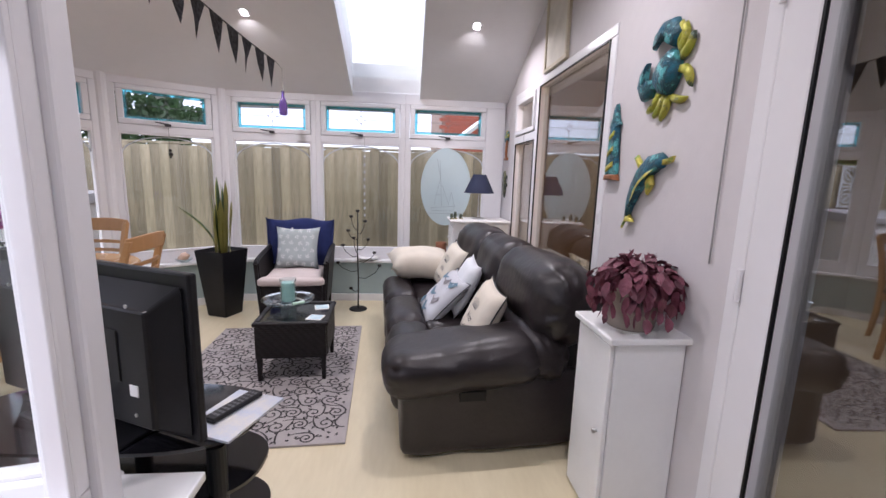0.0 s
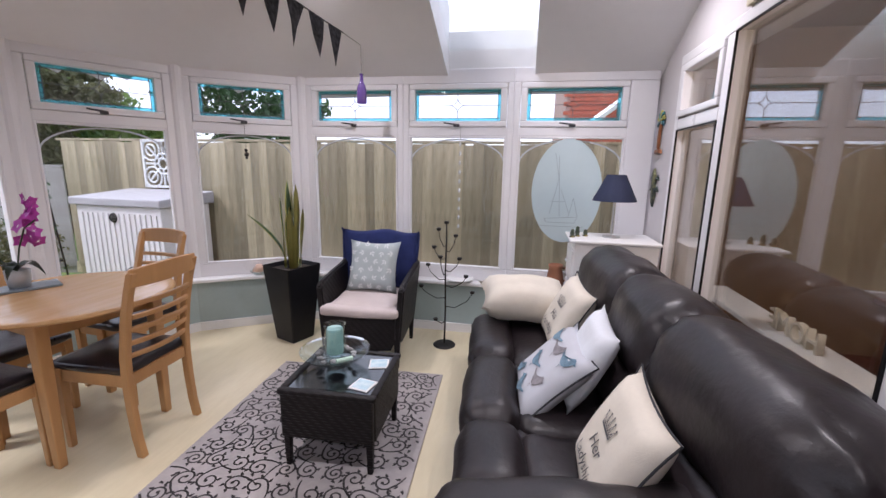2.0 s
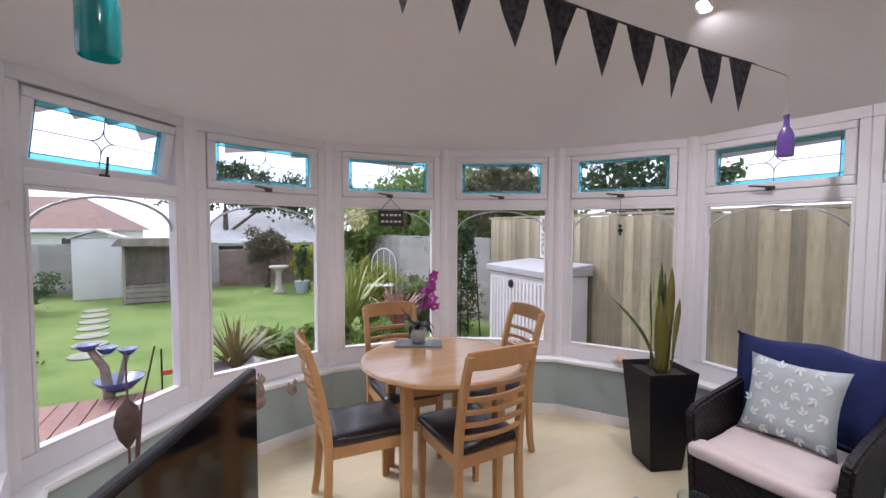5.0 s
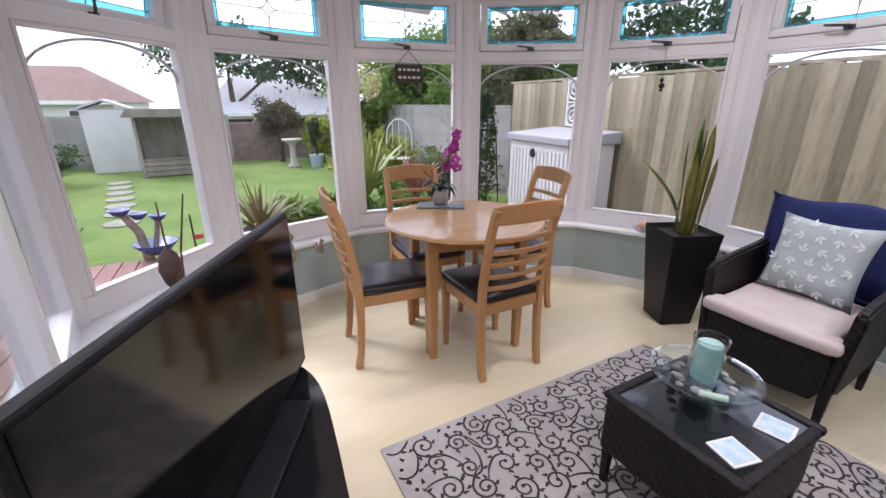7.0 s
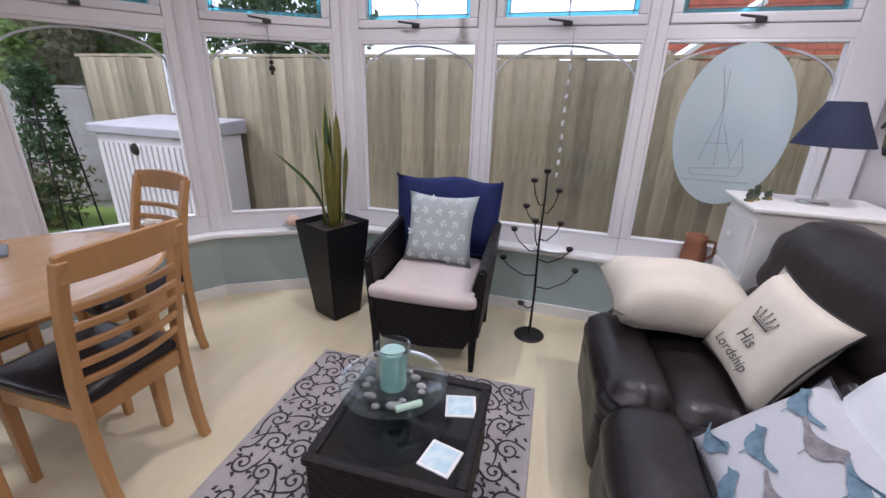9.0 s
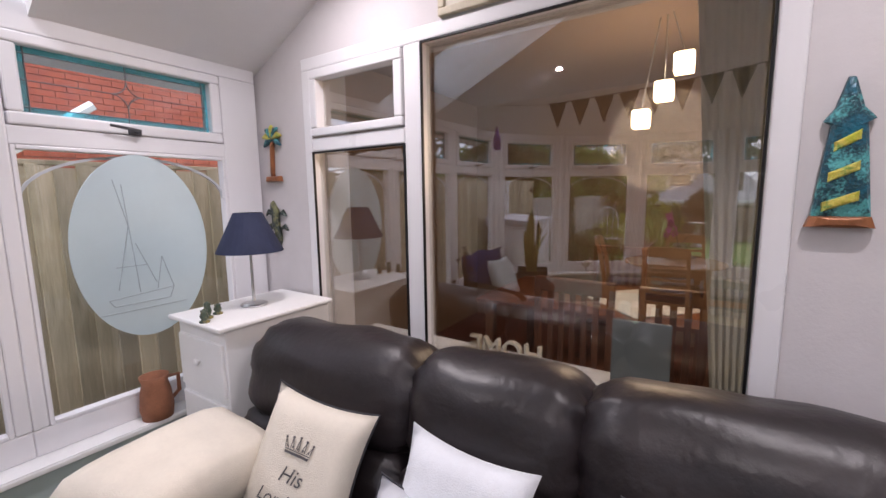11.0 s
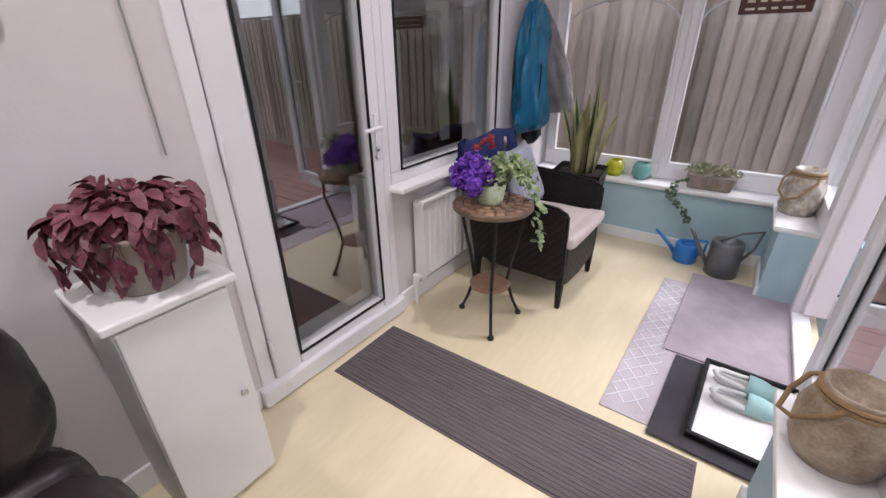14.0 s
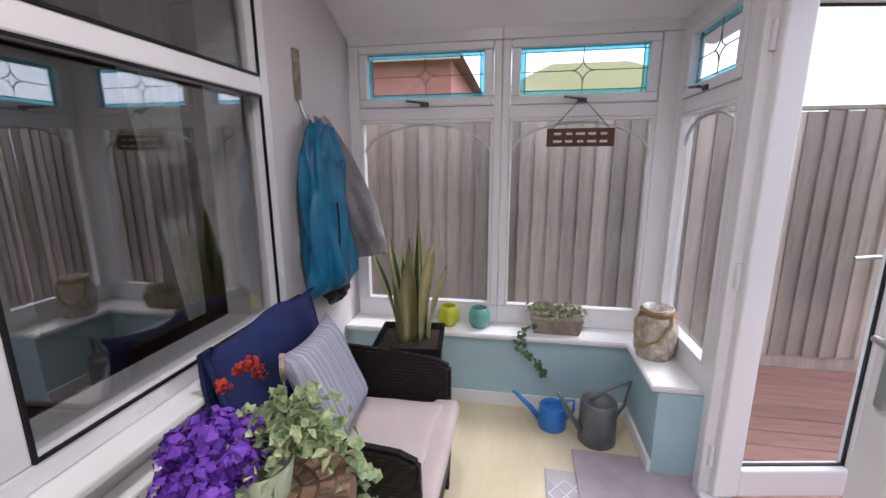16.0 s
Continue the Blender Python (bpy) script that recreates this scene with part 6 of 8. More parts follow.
# ---- plant on the cabinet ----
pt = thing("potted_plant", pose(1.5, 1.93, 0.798), "dark purple trailing leaf plant in a grey-brown pot", "plant")
bm = bmesh.new()
lathe(bm, [(0.0, 0.0), (0.085, 0.0), (0.09, 0.01), (0.115, 0.15), (0.118, 0.165), (0.108, 0.165), (0.1, 0.14), (0.0, 0.135)], 32)
part("pot", bm, mat("taupe_pot", (0.3, 0.25, 0.21), 0.6, var=0.2, scale=12), pt, smooth=True)
PURPLE = mat("purple_leaf", (0.085, 0.018, 0.032), 0.5, color2=(0.19, 0.05, 0.08), scale=25, bump=0.3, bscale=90)
rng = random.Random(12)
def drooping(parent, name, n, material, spread, lift, droop, size, z0, width=0.4, seed=1, merge=True):
    """A mound of stems with small leaves that arch out and hang."""
    rng = random.Random(seed)
    bm = bmesh.new()
    for k in range(n):
        a = rng.uniform(0, 6.28)
        R = spread * rng.uniform(0.25, 1.0)
        hgt = lift * rng.uniform(0.5, 1.0)
        dr = droop * rng.uniform(0.3, 1.0) * (R / spread)
        d = Vector((math.cos(a), math.sin(a), 0))
        steps = 7
        for q in range(steps):
            u = (q + rng.random()) / steps
            c = d * (R * u) + Vector((0, 0, z0 + hgt * math.sin(min(u * 2.2, 3.1)) - dr * u * u * u))
            nrm = Vector((rng.uniform(-1, 1), rng.uniform(-1, 1), rng.uniform(0.1, 1))).normalized()
            t1 = nrm.orthogonal().normalized()
            t1 = (Matrix.Rotation(rng.uniform(0, 6.28), 3, nrm) @ t1)
            t2 = nrm.cross(t1)
            L = size * rng.uniform(0.6, 1.2)
            vs = [bm.verts.new(c + p) for p in (t1 * -L * 0.5, t2 * L * width + nrm * L * 0.08, t1 * L * 0.5 - nrm * L * 0.1, t2 * -L * width + nrm * L * 0.08)]
            bm.faces.new(vs)
    return part(name, bm, material, parent)


def trailing(parent, name, n, material, spread, lift, drop, size, z0, seed):
    """A mound of arching stems whose folded leaves hang along them."""
    rng = random.Random(seed)
    bm = bmesh.new()
    for k in range(n):
        a = 2.4 * k + rng.uniform(-0.3, 0.3)
        d = Vector((math.cos(a), math.sin(a), 0))
        reach, up, dn = spread * rng.uniform(0.35, 1.0), lift * rng.uniform(0.6, 1.0), drop * rng.uniform(0.3, 1.0)
        def at(u):
            return d * reach * math.sin(min(u * 1.75, 1.57)) + Vector((0, 0, z0 + up * math.sin(u * 2.6) - dn * u * u * u))
        for q in range(9):
            u = (q + 1) / 9
            c, t = at(u), (at(u + 0.05) - at(u - 0.05)).normalized()
            w = Vector((rng.gauss(0, 0.45), rng.gauss(0, 0.45), rng.gauss(-0.25, 0.3)))
            t = (t + w).normalized()
            sd = (t.cross(Vector((0, 0, 1))) + Vector((rng.gauss(0, 0.3), rng.gauss(0, 0.3), rng.gauss(0, 0.3)))).normalized()
            nm = sd.cross(t)
            L = size * rng.uniform(0.7, 1.25)
            rows = []
            for v, wd in ((0.0, 0.12), (0.3, 0.38), (0.7, 0.36), (1.0, 0.06)):
                m = c + t * L * v + Vector((0, 0, -0.25 * L * v * v))
                rows.append([bm.verts.new(m - sd * L * wd + nm * L * 0.1 * wd * 3), bm.verts.new(m), bm.verts.new(m + sd * L * wd + nm * L * 0.1 * wd * 3)])
            for p, r in zip(rows, rows[1:]):
                bm.faces.new((p[0], p[1], r[1], r[0]))
                bm.faces.new((p[1], p[2], r[2], r[1]))
    return part(name, bm, material, parent, smooth=True)


trailing(pt, "leaves", 74, PURPLE, 0.185, 0.1, 0.13, 0.046, 0.155, 5)
trailing(pt, "leaves", 30, PURPLE, 0.11, 0.12, 0.04, 0.046, 0.16, 6)

# ---- things by the television ----
STM = stand.matrix_world @ Matrix.Translation((0, 0, 0.5))
mg = thing("magazine", pose(0.02, 1.83, 0.5, 0, 0, -20), "colourful magazine lying on the television stand", "magazine")
part("cover", newbox(0, 0, 0.006, 0.2, 0.28, 0.01, 0.002), mat("magazine_cover", (0.45, 0.5, 0.62), 0.35, color2=(0.6, 0.58, 0.55), scale=12), mg)
rc = thing("remote_control", pose(0.01, 1.86, 0.512, 0, 0, -28), "black remote control on the magazine", "remote control")
part("body", newbox(0, 0, 0.01, 0.05, 0.21, 0.018, 0.005), BLACKPLASTIC, rc)
bm = bmesh.new()
for i in range(3):
    for j in range(9):
        box(bm, -0.014 + 0.014 * i, -0.08 + 0.02 * j, 0.0195, 0.009, 0.011, 0.003)
part("buttons", bm, mat("grey_rubber", (0.12, 0.12, 0.13), 0.7), rc)
TVM = tv.matrix_world
bm = bmesh.new()
box(bm, 0.23, -0.093, 0.3, 0.05, 0.004, 0.16, 0.002)
part("socket_panel", bm, mat("dark_socket_panel", (0.004, 0.004, 0.004), 0.6), tv)
part("rating_label", newbox(0.31, -0.0925, 0.2, 0.035, 0.003, 0.035), WHITEPAINT, tv, "small white label")
bm = bmesh.new()
for p in ((0.36, 0.46), (-0.3, 0.46), (0.36, 0.12), (0.1, 0.46)):
    lathe(bm, [(0.006, 0.0), (0.006, 0.004), (0, 0.004)], 10, Matrix.Translation((p[0] * 0.85, -0.089, p[1])) @ Matrix.Rotation(radians(90), 4, "X"))
part("screws", bm, CHROME, tv)
bm = bmesh.new()
tube(bm, [(0.12, -0.095, 0.26), (0.1, -0.13, 0.24), (0.13, -0.14, 0.16), (0.2, -0.12, 0.05), (0.15, -0.1, -0.05)], 0.005, 6)
tube(bm, [(0.08, -0.095, 0.27), (0.14, -0.12, 0.25), (0.17, -0.11, 0.22)], 0.005, 6)
part("cables", bm, BLACKPLASTIC, tv)

# ---- the passage ----
RUNNER = mat("grey_ribbed_runner", (0.16, 0.135, 0.14), 0.95, color2=(0.11, 0.095, 0.1), scale=6, bump=0.5, bscale=160, stretch=(1, 12, 1))
rn = thing("runner_rug", pose(0.85, 1.135, 0, 0, 0, 0.5), "dark mauve-grey ribbed runner rug by the door", "rug")
bm = bmesh.new()
for k in range(40):
    box(bm, 0, -0.2 + 0.01 * (k + 0.5), 0.0055, 1.43, 0.0085, 0.008 + 0.003 * (k % 2))
part("ribs", bm, RUNNER, rn)
part("backing", newbox(0, 0, 0.002, 1.45, 0.42, 0.004), RUNNER, rn)
MATW = mat("silver_diamond_mat", (0.5, 0.46, 0.49), 0.9, color2=(0.4, 0.37, 0.4), scale=5, bump=0.4, bscale=200)
dm = thing("door_mat", pose(0.28, 0.2, 0, 0, 0, -1), "silver-grey mat woven with white diamonds", "mat")
part("base", newbox(0, 0, 0.003, 0.42, 1.3, 0.006, 0.002), MATW, dm)
bm = bmesh.new()
for k in range(-7, 8):
    for s in (-1, 1):
        for x0 in (0.05, 0.125):
            y = 0.09 * k
            a, b = (x0 + 0.0, y - s * 0.045), (x0 + 0.075, y + s * 0.045)
            if abs(a[1]) < 0.6 and abs(b[1]) < 0.6:
                tube(bm, [(a[0], a[1], 0.0066), (b[0], b[1], 0.0066)], 0.003, 4)
tagged(part("diamond_weave", bm, WHITECLOTH, dm), "white woven diamond lines", kind="stuff")
mm = thing("door_mat", pose(0.08, -0.14, 0.0065, 0, 0, -1), "plain mauve mat inside the French doors", "mat")
part("base", newbox(0, 0, 0.004, 0.53, 0.92, 0.008, 0.003), mat("mauve_mat", (0.42, 0.36, 0.4), 0.95, var=0.15, scale=9, bump=0.5, bscale=240), mm)
dk = thing("door_mat", pose(0.08, 0.62, 0.0065, 0, 0, -2), "dark charcoal mat under the shoe tray", "mat")
part("base", newbox(0, 0, 0.004, 0.44, 0.56, 0.008, 0.003), mat("charcoal_mat", (0.05, 0.045, 0.055), 0.95, var=0.2, bump=0.5, bscale=240), dk)
ty = thing("shoe_tray", pose(-0.02, 0.58, 0.016, 0, 0, -2), "white shoe tray with dark rim by the doors", "tray")
part("floor", newbox(0, 0, 0.006, 0.36, 0.48, 0.008, 0.003), WHITEPAINT, ty)
bm = bmesh.new()
for x, y, sx, sy in ((0, -0.25, 0.4, 0.02), (0, 0.25, 0.4, 0.02), (-0.19, 0, 0.02, 0.48), (0.19, 0, 0.02, 0.48)):
    box(bm, x, y, 0.014, sx, sy, 0.026, 0.006)
part("rim", bm, BLACKPLASTIC, ty)
SLIP, SLIPIN = mat("aqua_felt", (0.42, 0.66, 0.66), 0.95, var=0.1, bump=0.4, bscale=200), mat("slipper_lining", (0.66, 0.66, 0.66), 0.95, var=0.1, bump=0.4)
for k, yy in enumerate((-0.12, -0.0)):
    sl = thing("slipper", pose(-0.0, 0.56 + yy, 0.028, 0, 0, 176 + 5 * k), "aqua felt slipper with white sole on the tray", "slipper", group="slippers on the tray")
    bm = bmesh.new()
    prof = [(0.13, 0.0), (0.11, 0.036), (0.05, 0.043), (0.0, 0.036), (-0.06, 0.034), (-0.11, 0.03), (-0.13, 0.0), (-0.11, -0.03), (-0.06, -0.032), (0.0, -0.036), (0.05, -0.043), (0.11, -0.036)]
    a = [bm.verts.new((x, y, 0)) for x, y in prof]
    b = [bm.verts.new((x, y, 0.014)) for x, y in prof]
    bm.faces.new(a[::-1]); bm.faces.new(b)
    for i in range(12):
        bm.faces.new((a[i], a[(i + 1) % 12], b[(i + 1) % 12], b[i]))
    part("sole", bm, SLIPIN, sl)
    bm = bmesh.new()
    rows = []
    for i in range(8):
        u = i / 7
        x, w, h = 0.128 - 0.14 * u, 0.008 + 0.04 * math.sin(min(u * 2.2, 1.57)), 0.018 + 0.045 * math.sin(min(u * 1.8, 1.57))
        rows.append([bm.verts.new((x, w * math.cos(t), 0.012 + h * math.sin(t))) for t in [math.pi * q / 8 for q in range(9)]])
    for p, q in zip(rows, rows[1:]):
        for i in range(8):
            bm.faces.new((p[i], p[i + 1], q[i + 1], q[i]))
    bmesh.ops.recalc_face_normals(bm, faces=bm.faces)
    bmesh.ops.solidify(bm, geom=bm.faces[:], thickness=0.004)
    part("upper", bm, SLIP, sl, smooth=True)
    bm = bmesh.new()
    pts = [(-0.012, 0.04, 0.03), (-0.06, 0.036, 0.03), (-0.11, 0.03, 0.034), (-0.13, 0.0, 0.036), (-0.11, -0.03, 0.034), (-0.06, -0.034, 0.03), (-0.012, -0.038, 0.03)]
    tube(bm, pts, 0.012, 8)
    part("heel_rim", bm, SLIPIN, sl, smooth=True)

# bistro table with flowers
bt = thing("bistro_table", pose(1.19, 0.58, 0), "small round mosaic-topped iron bistro table", "side table")
bm = bmesh.new()
lathe(bm, [(0.0, 0.655), (0.19, 0.655), (0.196, 0.662), (0.196, 0.676), (0.188, 0.68), (0.0, 0.68)], 48)
top = part("top", bm, mat("brown_grout", (0.2, 0.13, 0.09), 0.6, var=0.3, scale=20), bt)
MOS = mat("mosaic_stone", (0.36, 0.22, 0.14), 0.45, var=0.3, scale=12, rand=0.35)
tile_me = None
for r, n in ((0.165, 22), (0.125, 16), (0.085, 11), (0.045, 6)):
    for k in range(n):
        a = 2 * math.pi * k / n
        if tile_me is None:
            o = part("mosaic_tile", newbox(0, 0, 0, 0.032, 0.036, 0.005, 0.002, seg=1), MOS, top)
            tile_me = o.data
        else:
            o = new("mosaic_tile", tile_me)
            o.parent = top
        o.location, o.rotation_euler = (r * math.cos(a), r * math.sin(a), 0.6815), (0, 0, a)
bm = bmesh.new()
lathe(bm, [(0.0, 0.225), (0.105, 0.225), (0.108, 0.235), (0.1, 0.24), (0.0, 0.24)], 32)
part("lower_shelf", bm, MOS, bt, "small mosaic lower shelf")
for a in (-3, 124, 233):
    bm = bmesh.new()
    d = Vector((math.cos(radians(a)), math.sin(radians(a)), 0))
    tube(bm, [d * 0.17 + Vector((0, 0, 0.655)), d * 0.175 + Vector((0, 0, 0.55)), d * 0.12 + Vector((0, 0, 0.35)), d * 0.1 + Vector((0, 0, 0.23)), d * 0.14 + Vector((0, 0, 0.1)), d * 0.18 + Vector((0, 0, 0.012))], 0.0085, 8)
    lg = part("leg", bm, DARKMETAL, bt)
    bm = bmesh.new()
    lathe(bm, [(0.0, 0), (0.016, 0), (0.018, 0.012), (0.01, 0.022), (0.0, 0.024)], 12, Matrix.Translation(d * 0.18))
    part("foot", bm, DARKMETAL, lg)
fp = thing("flower_pot", pose(1.2, 0.59, 0.684), "pale green pot of purple flowers and variegated ivy", "plant")
bm = bmesh.new()
lathe(bm, [(0.0, 0), (0.055, 0), (0.06, 0.01), (0.075, 0.1), (0.07, 0.1), (0.06, 0.08), (0.0, 0.078)], 28)
part("pot", bm, mat("pale_green_glaze", (0.5, 0.58, 0.4), 0.35, var=0.1), fp, smooth=True)
PURP = mat("purple_petal", (0.1, 0.022, 0.33), 0.7, color2=(0.19, 0.06, 0.46), scale=30)
IVY = mat("variegated_ivy", (0.1, 0.2, 0.06), 0.5, color2=(0.5, 0.55, 0.33), scale=35)
def bloom(parent, name, c, r, n, material, seed):
    """One ruffled flower head of many small petals."""
    rng = random.Random(seed)
    bm = bmesh.new()
    for k in range(n):
        d = Vector((rng.gauss(0, 1), rng.gauss(0, 1), rng.gauss(0.2, 1))).normalized()
        t1 = Matrix.Rotation(rng.uniform(0, 6.28), 3, d) @ d.orthogonal().normalized()
        t2 = d.cross(t1)
        p, L = Vector(c) + d * r * rng.uniform(0.3, 1.25), r * rng.uniform(0.24, 0.42)
        q = [bm.verts.new(p + t1 * L * math.cos(w) + t2 * L * math.sin(w) + d * L * 0.35 * math.sin(3 * w + k)) for w in [math.pi / 3 * j for j in range(6)]]
        bm.faces.new(q)
    return part(name, bm, material, parent)


rng = random.Random(21)
for k in range(15):
    a, r = 2.4 * k, 0.028 * math.sqrt(k)
    bloom(fp, "purple_bloom", (0.07 + r * math.cos(a), 0.05 + r * math.sin(a), 0.215 - 0.9 * r + rng.uniform(-0.015, 0.015)), rng.uniform(0.032, 0.044), 90, PURP, 50 + k)
o = drooping(fp, "ivy_leaves", 95, IVY, 0.19, 0.14, 0.1, 0.036, 0.09, seed=22)
o.location = (-0.05, -0.04, 0)
bm = bmesh.new()
rng = random.Random(31)
for k in range(46):
    u = k / 45
    c = Vector((-0.1 - 0.1 * math.sin(u * 1.6), -0.1 - 0.06 * u, 0.1 - 0.36 * u * u)) + Vector((rng.uniform(-0.025, 0.025), rng.uniform(-0.025, 0.025), 0))
    n = Vector((rng.uniform(-1, 0), rng.uniform(-0.5, 0.8), rng.uniform(0, 1))).normalized()
    t1 = n.orthogonal().normalized()
    t2 = n.cross(t1)
    L = rng.uniform(0.014, 0.024)
    bm.faces.new([bm.verts.new(c + p) for p in (t1 * L, t1 * L * 0.3 + t2 * L * 0.8, -t1 * L * 0.8 + t2 * L * 0.4, -t1 * L * 0.8 - t2 * L * 0.4, t1 * L * 0.3 - t2 * L * 0.8)])
part("trailing_ivy", bm, IVY, fp)
REDP = mat("red_petal", (0.5, 0.04, 0.03), 0.7, var=0.3, scale=30)
for k, c in enumerate(((0.1, -0.1, 0.26), (0.07, -0.13, 0.24), (0.12, -0.06, 0.235), (0.06, -0.09, 0.285))):
    bloom(fp, "red_bloom", c, 0.017, 46, REDP, 80 + k)
bm = bmesh.new()
for s in (-1, 1):
    lathe(bm, [(0.0, -0.006), (0.02, -0.006), (0.02, 0.006), (0.0, 0.006)], 18, Matrix.Translation((s * 0.016, 0, 0.27)) @ Matrix.Rotation(radians(90), 4, "X"))
prism(bm, [(-0.034, 0.262), (0.034, 0.262), (0.0, 0.225)], 0.012, Matrix.Translation((0, -0.006, 0)))
tube(bm, [(0, 0, 0.1), (0, 0, 0.235)], 0.003, 6)
o = part("heart_pick", bm, STONE, fp, "pale heart-shaped plant pick")
o.location, o.rotation_euler = (0.0, -0.12, 0.0), (0, 0, radians(-60))

# radiator
rd = thing("radiator", pose(HX - 0.055, 0.12, 0), "white panel radiator below the kitchen window", "radiator")
bm = bmesh.new()
box(bm, 0, 0, 0.38, 0.02, 1.04, 0.46, 0.006)
part("panel", bm, WHITEPAINT, rd)
for k in range(20):
    part("rib", newbox(-0.012, -0.49 + 0.0515 * k, 0.38, 0.012, 0.03, 0.42, 0.004), WHITEPAINT, rd)
bm = bmesh.new()
box(bm, 0.0, 0, 0.617, 0.07, 1.05, 0.014, 0.004)
for s in (-1, 1):
    box(bm, 0.0, s * 0.524, 0.38, 0.07, 0.008, 0.47, 0.003)
part("casing", bm, WHITEPAINT, rd)
bm = bmesh.new()
tube(bm, [(-0.0, 0.57, 0.0), (0, 0.57, 0.17), (0, 0.525, 0.17)], 0.008, 8)
lathe(bm, [(0.018, 0), (0.02, 0.02), (0.018, 0.06), (0.0, 0.065)], 16, Matrix.Translation((0, 0.57, 0.14)))
part("valve", bm, UPVC, rd, "white thermostatic valve")

cushion("cushion", pose(1.165, 0.0, 0, 0, 0, -90) @ pose(0.0, 0.15, 0.645, 66, 0, 4), 0.4, 0.4, 0.12, mat("striped_cotton", (0.5, 0.5, 0.56), 0.95, color2=(0.2, 0.22, 0.32), scale=3, stretch=(30, 0.02, 0.02), bump=0.2), "blue and white striped cushion on the rattan chair")
tapered_planter(pose(1.14, -0.53, 0, 0, 0, 6), 0.32, 0.21, 0.61, "black tapered planter beside the rattan chair")
snake_plant(pose(1.13, -0.55, 0.57), [(0.0, -0.05, 0.64, 0.06, 250, 0.055), (0.05, -0.02, 0.5, 0.12, 20, 0.055), (-0.04, 0.03, 0.5, 0.14, 170, 0.055), (0.05, 0.05, 0.48, 0.16, 60, 0.055), (-0.02, -0.05, 0.56, 0.07, 280, 0.055), (0.08, 0.0, 0.44, 0.24, 30, 0.051), (-0.07, -0.02, 0.38, 0.24, 190, 0.051), (0.02, 0.06, 0.42, 0.12, 110, 0.055), (-0.05, -0.04, 0.46, 0.06, 220, 0.053), (0.04, -0.05, 0.4, 0.10, 320, 0.053), (0.0, 0.03, 0.52, 0.04, 90, 0.055)], "tall variegated snake plant with cream leaf edges", mat("cream_leaf_edge", (0.66, 0.63, 0.34), 0.45, var=0.15), 0.5)

# coat and scarf on the wall hook
def garment(bm, rows, n=40, seed=1):
    """A hanging cloth: rows of (z, centre y, half width, depth)."""
    ring, fine = [], []
    for p, q in zip(rows, rows[1:]):
        fine += [tuple(p[i] + (q[i] - p[i]) * k / 6 for i in range(4)) for k in range(6)]
    for z, cy, w, dp in fine + [rows[-1]]:
        vs = []
        for k in range(n):
            a = 2 * math.pi * k / n
            f = 1 + 0.2 * math.sin(5 * a + z * 6 + seed) + 0.12 * math.sin(9 * a - z * 9) + 0.08 * noise.noise((math.cos(a) * 3, math.sin(a) * 3, z * 7 + seed))
            vs.append(bm.verts.new((HX - 0.03 - dp - dp * f * math.cos(a) * 0.95, cy + w * f * math.sin(a), z + 0.01 * math.sin(3 * a))))
        ring.append(vs)
    for p, q in zip(ring, ring[1:]):
        for k in range(n):
            bm.faces.new((p[k], p[(k + 1) % n], q[(k + 1) % n], q[k]))
    bm.faces.new(ring[0])
    bm.faces.new(ring[-1][::-1])
    bmesh.ops.recalc_face_normals(bm, faces=bm.faces)


coat = thing("coat", pose(0, 0, 0), "teal blue waterproof coat hanging on a wall hook", "coat")
bm = bmesh.new()
garment(bm, [(1.62, -0.6, 0.03, 0.03), (1.56, -0.58, 0.09, 0.05), (1.45, -0.57, 0.15, 0.07), (1.25, -0.56, 0.17, 0.08), (1.05, -0.56, 0.18, 0.08), (0.86, -0.57, 0.19, 0.085), (0.82, -0.58, 0.17, 0.07)])
part("body", bm, mat("teal_nylon", (0.003, 0.15, 0.29), 0.45, color2=(0.002, 0.085, 0.18), scale=7, bump=0.3, bscale=14), coat, smooth=True)
bm = bmesh.new()
garment(bm, [(0.88, -0.64, 0.1, 0.05), (0.74, -0.68, 0.1, 0.05), (0.7, -0.7, 0.05, 0.03)], seed=3)
part("lining", bm, mat("dark_lining", (0.015, 0.015, 0.025), 0.7), coat, smooth=True)
bm = bmesh.new()
garment(bm, [(1.6, -0.62, 0.03, 0.05), (1.55, -0.58, 0.08, 0.06), (1.45, -0.56, 0.12, 0.075), (1.38, -0.57, 0.1, 0.07), (1.35, -0.58, 0.04, 0.05)], seed=7)
part("hood", bm, coat.children[0].data.materials[0], coat, smooth=True)
bm = bmesh.new()
tube(bm, [(1.47, -0.5 - 0.01 * math.sin(k), 1.25 - 0.07 * k) for k in range(6)], 0.005, 6)
part("zip", bm, BLACKPLASTIC, coat)
scf = thing("jacket", pose(0, 0, 0), "grey jacket hanging beside the teal coat", "jacket")
bm = bmesh.new()
garment(bm, [(1.64, -0.66, 0.03, 0.03), (1.5, -0.74, 0.07, 0.06), (1.25, -0.83, 0.1, 0.1), (1.0, -0.93, 0.1, 0.12), (0.9, -0.97, 0.06, 0.11)], seed=5)
part("cloth", bm, mat("grey_fleece", (0.3, 0.28, 0.29), 0.9, color2=(0.18, 0.17, 0.18), scale=5, bump=0.4, bscale=20), scf, smooth=True)
tm = thing("wall_thermometer", pose(HX - 0.008, -0.55, 1.82), "narrow grey thermometer plaque on the wall", "thermometer")
part("plate", newbox(0, 0, 0, 0.014, 0.05, 0.22, 0.005), STONE, tm)
bm = bmesh.new()
